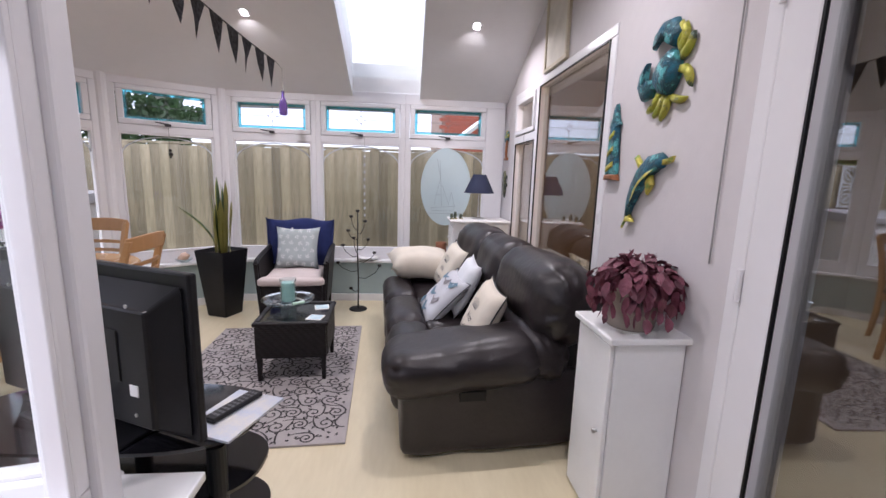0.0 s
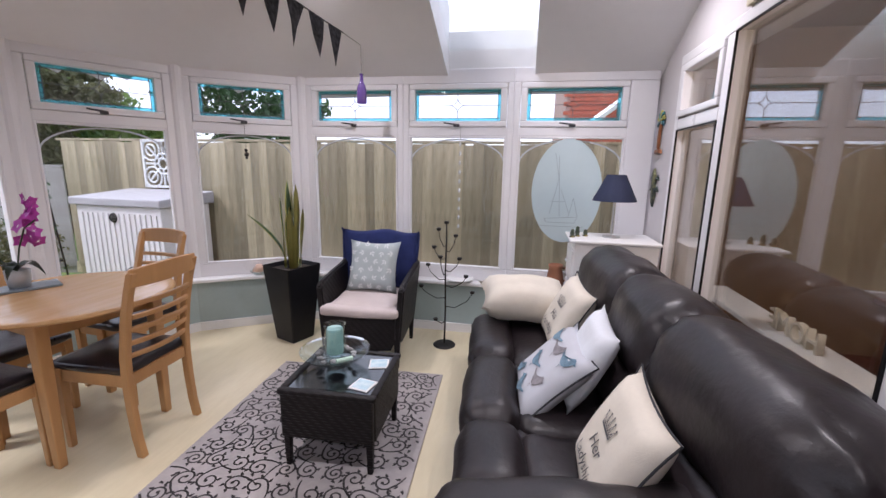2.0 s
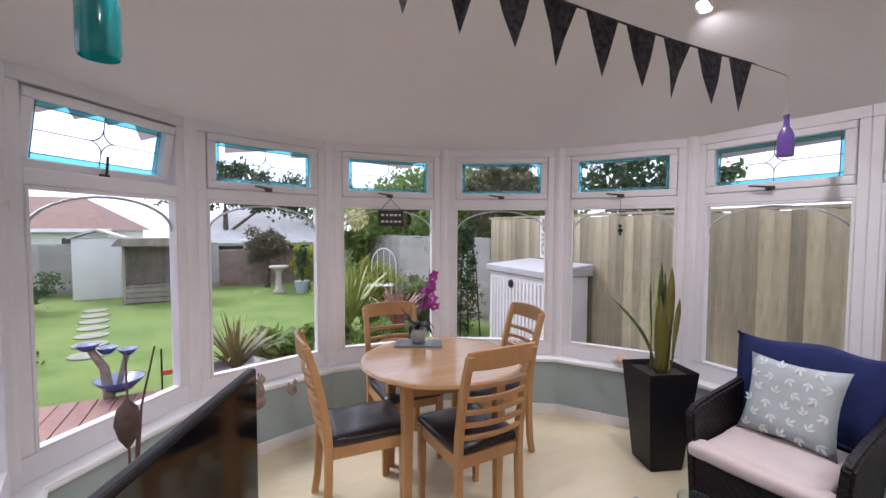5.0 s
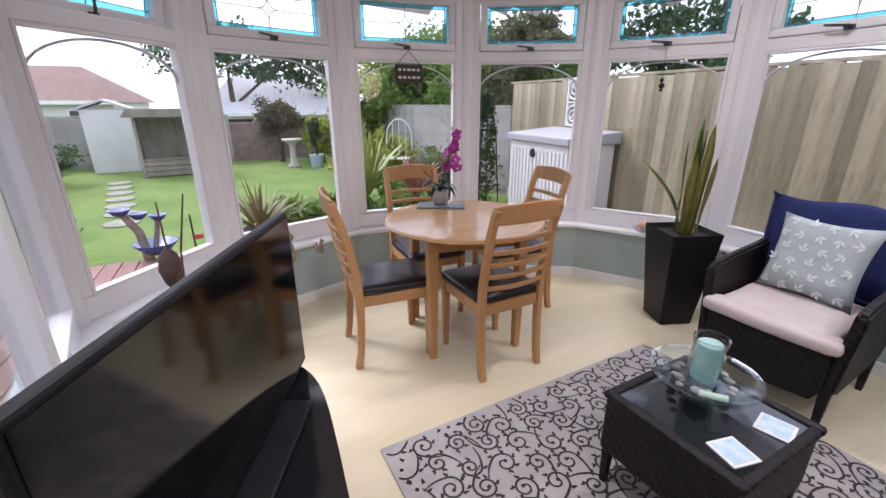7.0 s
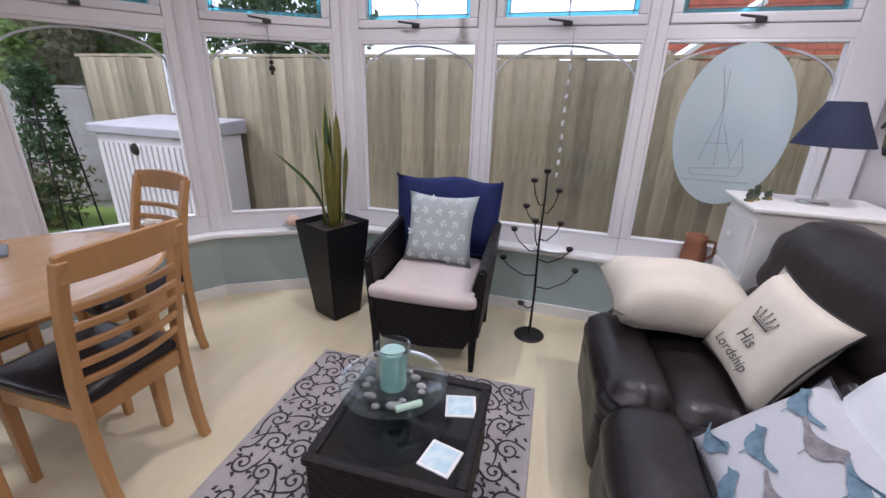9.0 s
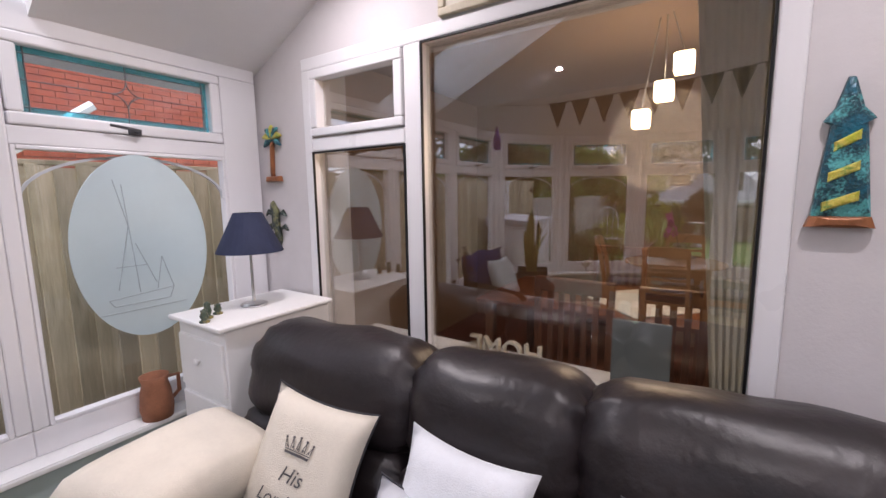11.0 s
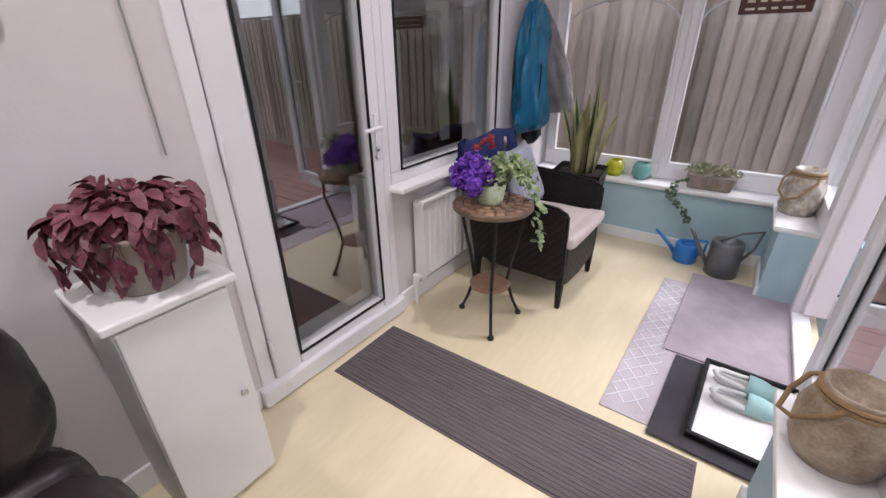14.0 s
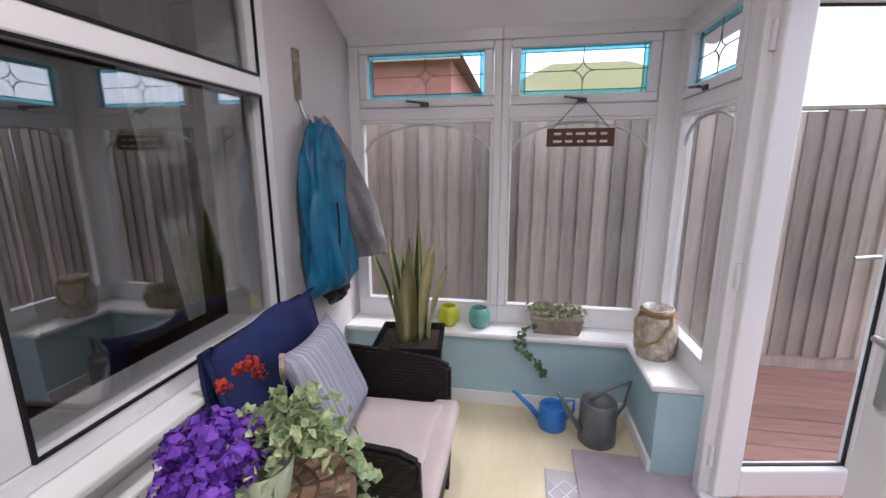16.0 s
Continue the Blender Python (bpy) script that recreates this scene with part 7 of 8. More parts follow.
tube(bm, [(-0.004, 0, -0.11), (-0.02, 0, -0.17), (-0.035, 0, -0.2), (-0.045, 0, -0.175)], 0.005, 8)
part("hook", bm, CHROME, tm)

# sill of the end wall
for x, y, c, lab in ((1.04, -1.06, (0.75, 0.78, 0.02), "yellow glass tealight pot on the sill"), (0.85, -1.06, (0.25, 0.6, 0.55), "aqua glass tealight pot on the sill")):
    p = thing("tealight_pot", pose(x, y, SILLZ), lab, "tealight holder", group="tealight pots on the sill")
    bm = bmesh.new()
    lathe(bm, [(0.0, 0), (0.046, 0), (0.066, 0.035), (0.064, 0.085), (0.046, 0.12), (0.042, 0.12), (0.058, 0.082), (0.06, 0.035), (0.0, 0.008)], 24)
    part("pot", bm, mat("coloured_glass", c, 0.15, trans=0.5), p, smooth=True)
tg = thing("ivy_trough", pose(0.4, -1.05, SILLZ), "grey trough of variegated trailing ivy on the sill", "plant")
bm = bmesh.new()
box(bm, 0, 0, 0.05, 0.3, 0.12, 0.1, 0.01, taper=0.85)
part("trough", bm, STONE, tg)
IVY2 = mat("pale_variegated_ivy", (0.16, 0.2, 0.09), 0.55, color2=(0.5, 0.48, 0.36), scale=30)
o = drooping(tg, "ivy_leaves", 90, IVY2, 0.22, 0.1, 0.05, 0.035, 0.08, seed=41)
o.scale = (1.0, 0.45, 1.0)
bm = bmesh.new()
for k in range(50):
    u = k / 49
    c = Vector((0.14 + 0.07 * math.sin(u * 5), 0.12 + 0.03 * math.sin(u * 3), 0.08 - 0.3 * u)) + Vector((rng.uniform(-0.03, 0.03), rng.uniform(-0.015, 0.015), 0))
    n = Vector((rng.uniform(-0.5, 0.5), rng.uniform(0.2, 1), rng.uniform(0, 1))).normalized()
    t1 = n.orthogonal().normalized()
    t2 = n.cross(t1)
    L = rng.uniform(0.012, 0.02)
    bm.faces.new([bm.verts.new(c + p) for p in (t1 * L, t2 * L * 0.8, -t1 * L, -t2 * L * 0.8)])
part("trailing_ivy", bm, mat("ivy_green", (0.07, 0.12, 0.06), 0.5, var=0.3), tg)
JARM = mat("shell_filled_jar", (0.3, 0.25, 0.19), 0.25, color2=(0.6, 0.55, 0.48), scale=26, bump=0.5, bscale=30, coat=0.6)
JUTE = mat("jute_rope", (0.3, 0.2, 0.1), 0.9, bump=0.5, bscale=120)
def rope_jar(m, material, label):
    """A round jar with rope bound about its neck and a rope handle."""
    c = thing("rope_jar", m, label, "jar")
    bm = bmesh.new()
    lathe(bm, [(0.0, 0), (0.085, 0), (0.1, 0.05), (0.103, 0.15), (0.085, 0.215), (0.07, 0.235), (0.075, 0.262), (0.068, 0.262), (0.062, 0.235), (0.0, 0.2)], 32)
    part("jar", bm, material, c, smooth=True)
    bm = bmesh.new()
    for z in (0.226, 0.243):
        tube(bm, [(0.076 * math.cos(a), 0.076 * math.sin(a), z) for a in [2 * math.pi * k / 20 for k in range(21)]], 0.009, 6)
    part("neck_rope", bm, JUTE, c)
    bm = bmesh.new()
    tube(bm, [(0.078, 0, 0.235), (0.11, 0.03, 0.2), (0.115, 0.06, 0.13), (0.08, 0.1, 0.09), (0.02, 0.112, 0.12), (-0.04, 0.095, 0.2), (-0.05, 0.06, 0.235)], 0.007, 8)
    part("rope_handle", bm, JUTE, c)
    return c


rope_jar(pose(-0.07, -0.83, SILLZ), JARM, "round glass jar of shells with rope round its neck")
rope_jar(pose(-0.085, 1.15, 0.453, 0, 0, -60) @ Matrix.Diagonal((0.95, 0.95, 0.8, 1)), mat("brown_stoneware", (0.2, 0.14, 0.09), 0.35, color2=(0.42, 0.34, 0.24), scale=14, bump=0.4, coat=0.3), "brown mottled jar with rope handle on the low wall end")

# watering cans
def watering_can(m, r, h, material, label, spout, handle):
    c = thing("watering_can", m, label, "watering can")
    bm = bmesh.new()
    lathe(bm, [(0.0, 0), (r * 0.97, 0), (r, 0.01), (r * 0.96, h * 0.95), (r * 0.9, h), (r * 0.84, h), (r * 0.88, h * 0.9), (0.0, h * 0.85)], 28)
    part("body", bm, material, c, smooth=True)
    bm = bmesh.new()
    tube(bm, [(r * 0.9, 0, h * 0.25), (r * 1.6, 0, h * 0.7), (r * 1.6 + spout * 0.7, 0, h * 1.15), (r * 1.6 + spout, 0, h * 1.3)], 0.016, 10, 0.009)
    part("spout", bm, material, c, smooth=True)
    bm = bmesh.new()
    tube(bm, [(-r * 0.9, 0, h * 0.4), (-r * 1.3 - handle * 0.4, 0, h * 0.8), (-r * 1.2 - handle, 0, h * 1.35), (-r * 0.6, 0, h * 1.25), (r * 0.5, 0, h * 1.0)], 0.009, 8)
    part("handle", bm, material, c, smooth=True)


watering_can(pose(0.42, -0.8, 0, 0, 0, -10), 0.075, 0.13, mat("blue_plastic", (0.03, 0.2, 0.6), 0.35, var=0.1), "bright blue plastic watering can on the floor", 0.1, 0.02)
watering_can(pose(0.2, -0.72, 0, 0, 0, 20), 0.095, 0.23, mat("galvanised_steel", (0.2, 0.21, 0.22), 0.45, 0.6, var=0.3, scale=12), "dark galvanised steel watering can on the floor", 0.08, 0.06)

# hanging signs and charms
def hang_sign(m, w, h, label, material, bars_n=2):
    s = thing("hanging_sign", m, label, "sign", group="hanging signs")
    part("board", newbox(0, 0, 0, w, 0.012, h, 0.003), material, s)
    bm = bmesh.new()
    tube(bm, [(-w * 0.42, 0, h / 2), (0, 0.0, h / 2 + w * 0.45), (w * 0.42, 0, h / 2)], 0.003, 6)
    part("cord", bm, LEAD, s)
    for k in range(bars_n):
        for q in range(5):
            part("lettering_bar", newbox(-w * 0.34 + w * 0.17 * q, 0.0075, h * (0.2 - 0.42 * k), w * (0.09 + 0.02 * ((q + k) % 3)), 0.002, h * 0.13), CREAM, s, "unreadable cream lettering")


SIGNB = mat("dark_brown_sign", (0.1, 0.04, 0.03), 0.6, var=0.3, scale=12)
hang_sign(pose(0.325, ENDY + 0.08, 1.555, 0, 0, 0), 0.35, 0.095, "dark brown wooden sign hanging from the window handle", SIGNB)
m8, L8 = edge_frame(BAY[5], BAY[6])
hang_sign(m8 @ pose(L8 / 2, 0.08, 1.575), 0.2, 0.12, "small dark hanging sign at the bay window", mat("near_black_sign", (0.03, 0.025, 0.025), 0.6))
m7, L7 = edge_frame(BAY[3], BAY[4])
ch1 = thing("wind_charm", m7 @ pose(L7 / 2, 0.06, 1.72), "dark metal charm hanging in the window", "suncatcher")
bm = bmesh.new()
tube(bm, [(0, 0, 0), (0, 0, -0.22)], 0.0016, 5)
for z, r in ((-0.2, 0.014), (-0.235, 0.02), (-0.262, 0.011)):
    q = bmesh.ops.create_icosphere(bm, subdivisions=2, radius=r)
    bmesh.ops.translate(bm, vec=(0.006 * (z * 100 % 3 - 1), 0, z), verts=q["verts"])
part("charm", bm, DARKMETAL, ch1)

# ---- inside the house ----
CURT = mat("grey_green_curtain", (0.55, 0.55, 0.5), 0.9, var=0.1, scale=6, bump=0.2)
def curtain(y0, y1, x, z0, z1, label):
    c = thing("curtain", pose(0, 0, 0), label, "curtain", group="house curtains")
    bm = bmesh.new()
    n = 40
    A, B = [], []
    for k in range(n + 1):
        y = y0 + (y1 - y0) * k / n
        dx = 0.014 * math.sin(k * 0.9)
        A.append(bm.verts.new((x + dx, y0 + (y - y0) * 0.35, z0)))
        B.append(bm.verts.new((x + dx * 0.7, y, z1)))
    for k in range(n):
        bm.faces.new((A[k], A[k + 1], B[k + 1], B[k]))
    bmesh.ops.solidify(bm, geom=bm.faces[:], thickness=0.004)
    part("cloth", bm, CURT, c, smooth=True)


curtain(2.62, 2.86, 2.06, 0.3, 2.2, "pale grey-green curtain drawn aside in the house window")
curtain(-0.3, 0.05, 2.06, 0.75, 2.2, "pale curtain at the kitchen window")
DARKOAK = mat("red_brown_wood", (0.2, 0.075, 0.035), 0.4, color2=(0.13, 0.05, 0.025), scale=4, stretch=(1, 1, 0.2))
tb = thing("dining_table", pose(3.1, 3.4, 0), "red-brown wooden dining table inside the house", "dining table")
part("tabletop", newbox(0, 0, 0.735, 0.9, 1.4, 0.03, 0.006), DARKOAK, tb)
for x in (-0.38, 0.38):
    for y in (-0.62, 0.62):
        part("leg", newbox(x, y, 0.36, 0.06, 0.06, 0.72, 0.004), DARKOAK, tb)
cl = thing("tablecloth", pose(3.1, 3.1, 0.752, 0, 0, 45), "white cloth laid across the inside dining table", "tablecloth")
part("cloth", newbox(0, 0, 0.002, 0.6, 0.6, 0.004), WHITECLOTH, cl)


def slat_chair(m):
    c = thing("slat_chair", m, "red-brown slat-back chair inside the house", "dining chair", group="chairs inside the house")
    for s in (-1, 1):
        part("back_leg", newbox(s * 0.19, 0.2, 0.5, 0.035, 0.035, 1.0, 0.004), DARKOAK, c)
        part("front_leg", newbox(s * 0.19, -0.19, 0.22, 0.035, 0.035, 0.44, 0.004), DARKOAK, c)
    part("seat", newbox(0, 0, 0.45, 0.42, 0.42, 0.03, 0.008), DARKOAK, c)
    part("top_rail", newbox(0, 0.2, 0.97, 0.42, 0.03, 0.08, 0.01), DARKOAK, c)
    for k in range(5):
        part("slat", newbox(-0.12 + 0.06 * k, 0.2, 0.7, 0.03, 0.014, 0.48, 0.003), DARKOAK, c)
    return c


sc = slat_chair(pose(2.55, 3.35, 0, 0, 0, 88))
copy_thing(sc, pose(2.55, 2.85, 0, 0, 0, 95))
copy_thing(sc, pose(3.65, 3.4, 0, 0, 0, -90))
hl = thing("letter_ornament", pose(1.99, 3.545, 0.655, 0, 0, 90), "white wooden HOME letters on the inside sill", "ornament")
cu = bpy.data.curves.new("letters", "FONT")
cu.body, cu.size, cu.extrude, cu.resolution_u = "HOME", 0.2, 0.015, 3
tmp = new("letters", cu)
me = bpy.data.meshes.new_from_object(tmp.evaluated_get(bpy.context.evaluated_depsgraph_get()))
bpy.data.objects.remove(tmp)
me.materials.clear()
me.materials.append(CREAM)
lo = new("letters", me)
lo.parent, lo.location, lo.rotation_euler, lo.scale = hl, (-0.16, 0, 0.0), (radians(90), 0, 0), (0.68, 0.7, 1)
pf = thing("photo_frame", pose(2.0, 2.98, 0.655, 0, 0, 4), "grey photo frame seen from behind on the inside sill", "photo frame")
part("back", newbox(0, 0, 0.14, 0.012, 0.22, 0.28, 0.004), mat("frame_back_grey", (0.16, 0.18, 0.18), 0.6), pf)
struct("window_sill", newbox(2.0, 3.57, 0.64, 0.2, 1.9, 0.03, 0.006), SILL, "white inside sill of the house window", "sill")
pn = thing("pendant_light", pose(3.0, 3.05, 2.45), "cluster of three lit frosted glass pendants", "pendant light")
SHADE = mat("lit_frosted_glass", (1.0, 0.75, 0.42), 0.4, emit=6.0)
for x, y, z in ((0, 0, -0.42), (0.1, 0.13, -0.55), (-0.08, -0.1, -0.3)):
    bm = bmesh.new()
    tube(bm, [(x * 0.3, y * 0.3, 0), (x, y, z + 0.06)], 0.004, 6)
    part("flex", bm, CHROME, pn)
    part("shade", newbox(x, y, z, 0.1, 0.1, 0.11, 0.012), SHADE, pn)
rl = new("room_lamp", bpy.data.lights.new("room_lamp", "POINT"))
rl.data.energy, rl.data.color, rl.data.shadow_soft_size = 26, (1.0, 0.72, 0.42), 0.3
rl.location = (3.0, 3.05, 1.75)
rs = thing("armchair", pose(2.9, 1.15, 0), "rust red upholstered armchair inside the house", "armchair")
softpart("seat", rs, 0, 0, 0.25, 0.7, 0.6, 0.36, 0.08, material=mat("rust_fabric", (0.4, 0.09, 0.04), 0.9, var=0.2))
softpart("back", rs, 0.28, 0, 0.6, 0.2, 0.6, 0.5, 0.08, material=mat("charcoal_fabric", (0.03, 0.03, 0.035), 0.9))

# ---- garden near the house ----
deck = thing("decking", pose(0, 0, 0), "red-brown timber decking outside the bay", "decking", kind="structure")
proto = None
for k in range(46):
    y = -2.0 + 0.1475 * k
    if proto is None:
        proto = part("plank", newbox(-2.3, 0, -0.165, 4.3, 0.14, 0.03, 0.004, seg=1), DECK, deck)
        proto.location = (0, y, 0)
    else:
        o = new("plank", proto.data)
        o.parent = deck
        o.location = (0, y, random.uniform(-0.002, 0.002))
    if y > 4.4:
        break
# paved edge to the side of the end windows
struct("pavement", newbox(0.3, -1.7, -0.18, 6, 0.85, 0.04), mat("red_brick_paving", (0.26, 0.13, 0.11), 0.8, var=0.3, scale=8, bump=0.3), "red-brown paving beside the end wall", "paving")
struct("path", newbox(-0.9, 5.65, -0.18, 6.0, 0.9, 0.04), mat("brown_soil_path", (0.14, 0.1, 0.07), 0.95, var=0.4, scale=6, bump=0.5), "bare earth strip along the fence", "path")

sb = thing("storage_box", pose(-3.82, 5.7, -0.15, 0, 0, -2), "white plastic garden storage box with grey lid", "storage box")
BOXW = mat("white_garden_plastic", (0.72, 0.68, 0.68), 0.5, var=0.08, scale=4)
part("body", newbox(0, 0, 0.53, 1.2, 0.7, 1.04, 0.01), BOXW, sb)
for k in range(15):
    part("rib", newbox(-0.525 + 0.075 * k, -0.355, 0.52, 0.042, 0.02, 0.9, 0.004, seg=1), BOXW, sb)
bm = bmesh.new()
vs = box(bm, 0, 0, 1.1, 1.29, 0.8, 0.09, 0.015)
for v in vs:
    if v.co.z > 1.1 and v.co.y > 0:
        v.co.z += 0.06
part("lid", bm, mat("pale_grey_lid", (0.42, 0.4, 0.42), 0.55, var=0.1), sb, "pale grey sloping lid")
bm = bmesh.new()
lathe(bm, [(0.0, 0.03), (0.05, 0.02), (0.06, 0.0)], 14, Matrix.Translation((-0.05, -0.36, 0.92)) @ Matrix.Rotation(radians(90), 4, "X"))
part("latch", bm, DARKMETAL, sb)
tp = thing("ironwork_panel", pose(-3.88, 6.09, 1.38), "white openwork iron panel hung on the fence", "garden ornament")
bm = bmesh.new()
S = 0.29
for k in (-1, 1):
    box(bm, k * S, 0, 0, 0.03, 0.02, 2 * S + 0.03)
    box(bm, 0, 0, k * S, 2 * S, 0.02, 0.03)
for cx, cz in ((0, 0), (-0.17, -0.17), (0.17, -0.17), (-0.17, 0.17), (0.17, 0.17)):
    for r in (0.07, 0.13):
        tube(bm, [(cx + r * math.cos(a), 0, cz + r * math.sin(a)) for a in [2 * math.pi * q / 16 for q in range(17)]], 0.013, 5)
for a in range(8):
    d = Vector((math.cos(a * math.pi / 4), 0, math.sin(a * math.pi / 4)))
    tube(bm, [d * 0.05, d * 0.3], 0.013, 5)
part("scrollwork", bm, mat("white_iron", (0.7, 0.7, 0.7), 0.5), tp)


def foliage(name, m, crowns, material, label, category, leaf=0.09, count=900, trunk=None, seed=1, stretch=1.0, kind=""):
    """A shrub or tree: a trunk with limbs and clumps of small leaves with gaps; crowns are (x, y, z, rx, ry, rz)."""
    t = thing(name, m, label, category, kind=kind)
    rng = random.Random(seed)
    if trunk:
        h, r = trunk
        bm = bmesh.new()
        tube(bm, [(0, 0, 0), (0.03, 0.02, h * 0.5), (0, 0, h)], r, 8, r * 0.5)
        for x, y, z, rx, ry, rz in crowns:
            tube(bm, [(0, 0, h * 0.6), (x * 0.5, y * 0.5, (h + z) / 2), (x, y, z)], r * 0.45, 6, r * 0.15)
        part("trunk", bm, mat("bark", (0.1, 0.075, 0.05), 0.95, var=0.4, bump=0.5), t)
    verts, faces = [], []
    count = int(count * 1.7)
    for x, y, z, rx, ry, rz in crowns:
        clumps = []
        for k in range(26):
            v = Vector((rng.gauss(0, 1), rng.gauss(0, 1), rng.gauss(0, 1))).normalized() * rng.uniform(0.45, 1.0)
            clumps.append((Vector((x + v.x * rx, y + v.y * ry, z + v.z * rz)), rng.uniform(0.18, 0.36)))
        for k in range(count):
            c, s = clumps[rng.randrange(26)]
            v = Vector((rng.gauss(0, 1), rng.gauss(0, 1), rng.gauss(0, 1))) * s * 0.55
            p = c + Vector((v.x * rx, v.y * ry, v.z * rz))
            if p.z < 0.01:
                p.z = 0.01 + abs(p.z) * 0.2
            n = Vector((rng.uniform(-1, 1), rng.uniform(-1, 1), rng.uniform(-0.2, 1))).normalized()
            t1 = Matrix.Rotation(rng.uniform(0, 6.28), 3, n) @ n.orthogonal().normalized()
            t2 = n.cross(t1)
            L = leaf * rng.uniform(0.6, 1.3)
            i = len(verts)
            verts += [p - t1 * L * 0.5 * stretch, p + t2 * L * 0.28, p + t1 * L * 0.5 * stretch, p - t2 * L * 0.28]
            faces.append((i, i + 1, i + 2, i + 3))
    me = bpy.data.meshes.new("crown")
    me.from_pydata([tuple(v) for v in verts], [], faces)
    me.materials.append(material)
    o = new("crown", me)
    o.parent = t
    return t


def leafmat(name, c1, c2):
    m = mat(name, c1, 0.6, color2=c2, scale=9)
    nt, n = m.node_tree, m.node_tree.nodes
    tl, mx = n.new("ShaderNodeBsdfTranslucent"), n.new("ShaderNodeMixShader")
    mx.inputs[0].default_value = 0.45
    nt.links.new([x for x in n if x.type == "VALTORGB"][0].outputs[0], tl.inputs[0])
    nt.links.new(n["Principled BSDF"].outputs[0], mx.inputs[1])
    nt.links.new(tl.outputs[0], mx.inputs[2])
    nt.links.new(mx.outputs[0], n["Material Output"].inputs["Surface"])
    return m


G1 = leafmat("mid_green_leaves", (0.11, 0.19, 0.035), (0.2, 0.29, 0.07))
G2 = leafmat("dark_green_leaves", (0.035, 0.075, 0.025), (0.06, 0.11, 0.04))
G3 = leafmat("yellow_green_leaves", (0.4, 0.4, 0.05), (0.25, 0.31, 0.06))
G4 = leafmat("olive_leaves", (0.1, 0.11, 0.05), (0.16, 0.15, 0.07))
# trees and shrubs along the end of the garden
foliage("tree", pose(-11.8, 7.6, -0.2), [(0, 0, 2.4, 1.5, 1.6, 1.0), (0.8, -1.2, 2.0, 1.1, 1.1, 0.9), (-0.5, 1.2, 3.0, 1.3, 1.3, 1.1)], G1, "leafy green garden tree behind the fence", "tree", 0.16, 1500, (2.0, 0.12), 3)
foliage("tree", pose(-9.2, 8.8, -0.2), [(0, 0, 2.6, 1.3, 1.3, 1.1), (1.2, 0.3, 2.2, 1.0, 1.0, 0.8), (-1.0, -0.3, 2.0, 1.0, 1.0, 0.9)], G1, "bushy green tree beyond the fence", "tree", 0.16, 1500, (2.0, 0.12), 4)
foliage("tree", pose(-5.6, 9.6, -0.2), [(0, 0, 2.7, 1.3, 1.0, 0.9), (1.3, 0.2, 2.3, 0.9, 0.9, 0.7)], G2, "dark green tree beyond the far fence", "tree", 0.15, 1300, (2.0, 0.12), 5)
foliage("topiary_tree", pose(-12.3, 3.03, -0.2), [(0, 0, 1.15, 0.6, 0.6, 0.6)], leafmat("bronze_leaves", (0.08, 0.06, 0.035), (0.13, 0.11, 0.05)), "round-clipped dark topiary tree", "tree", 0.08, 2600, (1.0, 0.08), 6)
foliage("shrub", pose(-11.6, 4.05, -0.2), [(0, 0, 0.75, 0.6, 0.5, 0.6), (-0.3, 0.5, 0.9, 0.5, 0.5, 0.5)], G3, "golden yellow-green shrub at the garden end", "shrub", 0.12, 1200, (0.6, 0.05), 7)
foliage("tree", pose(-10.3, 5.7, -0.2), [(0, 0, 2.0, 1.0, 1.3, 0.9), (-0.3, 1.2, 2.5, 1.0, 1.1, 0.9), (0.2, -0.9, 1.7, 0.8, 0.8, 0.7)], G1, "leafy light green tree behind the lawn", "tree", 0.15, 1500, (1.7, 0.1), 31)
foliage("tree", pose(-8.4, 7.6, -0.2), [(0, 0, 2.2, 1.0, 1.0, 1.0), (0.6, 0.3, 2.9, 0.9, 0.9, 0.7)], G4, "olive green tree over the side fence", "tree", 0.14, 1500, (1.9, 0.1), 32)
foliage("shrub", pose(-8.6, 5.0, -0.2), [(0, 0, 0.55, 0.6, 0.7, 0.55), (-0.2, -0.8, 0.4, 0.5, 0.5, 0.45)], G3, "light green border shrub in front of the fence", "shrub", 0.1, 1200, (0.3, 0.03), 33)
foliage("shrub", pose(-10.5, 5.6, -0.2), [(0, 0, 0.8, 0.9, 0.8, 0.8), (0.6, 0.6, 1.0, 0.7, 0.7, 0.8)], G1, "green mixed border shrub", "shrub", 0.12, 1200, (0.5, 0.05), 8)
foliage("shrub", pose(-7.6, 6.4, -0.2), [(0, 0, 0.9, 0.8, 0.7, 0.9), (-0.8, 0.2, 1.3, 0.8, 0.8, 1.1)], G1, "tall green shrub by the fence", "shrub", 0.12, 1400, (0.7, 0.05), 9)
foliage("shrub", pose(-5.5, 5.3, -0.2), [(0, 0, 0.45, 0.5, 0.5, 0.5), (-0.6, -0.3, 0.4, 0.5, 0.5, 0.45)], G4, "low border shrub beside the storage box", "shrub", 0.07, 1200, (0.3, 0.03), 10)
foliage("shrub", pose(-6.2, 4.9, -0.2), [(0, 0, 0.35, 0.5, 0.6, 0.4), (0.4, -0.7, 0.25, 0.4, 0.4, 0.3)], G1, "green border plants by the lawn", "shrub", 0.07, 1000, (0.2, 0.03), 11)
foliage("hedge", pose(-4.75, 2.75, -0.2), [(0, -0.3, 0.22, 0.3, 0.4, 0.24), (0, 0.3, 0.22, 0.3, 0.4, 0.24)], G1, "low clump of green strap leaves by the decking", "plant", 0.12, 900, None, 12, stretch=1.6)
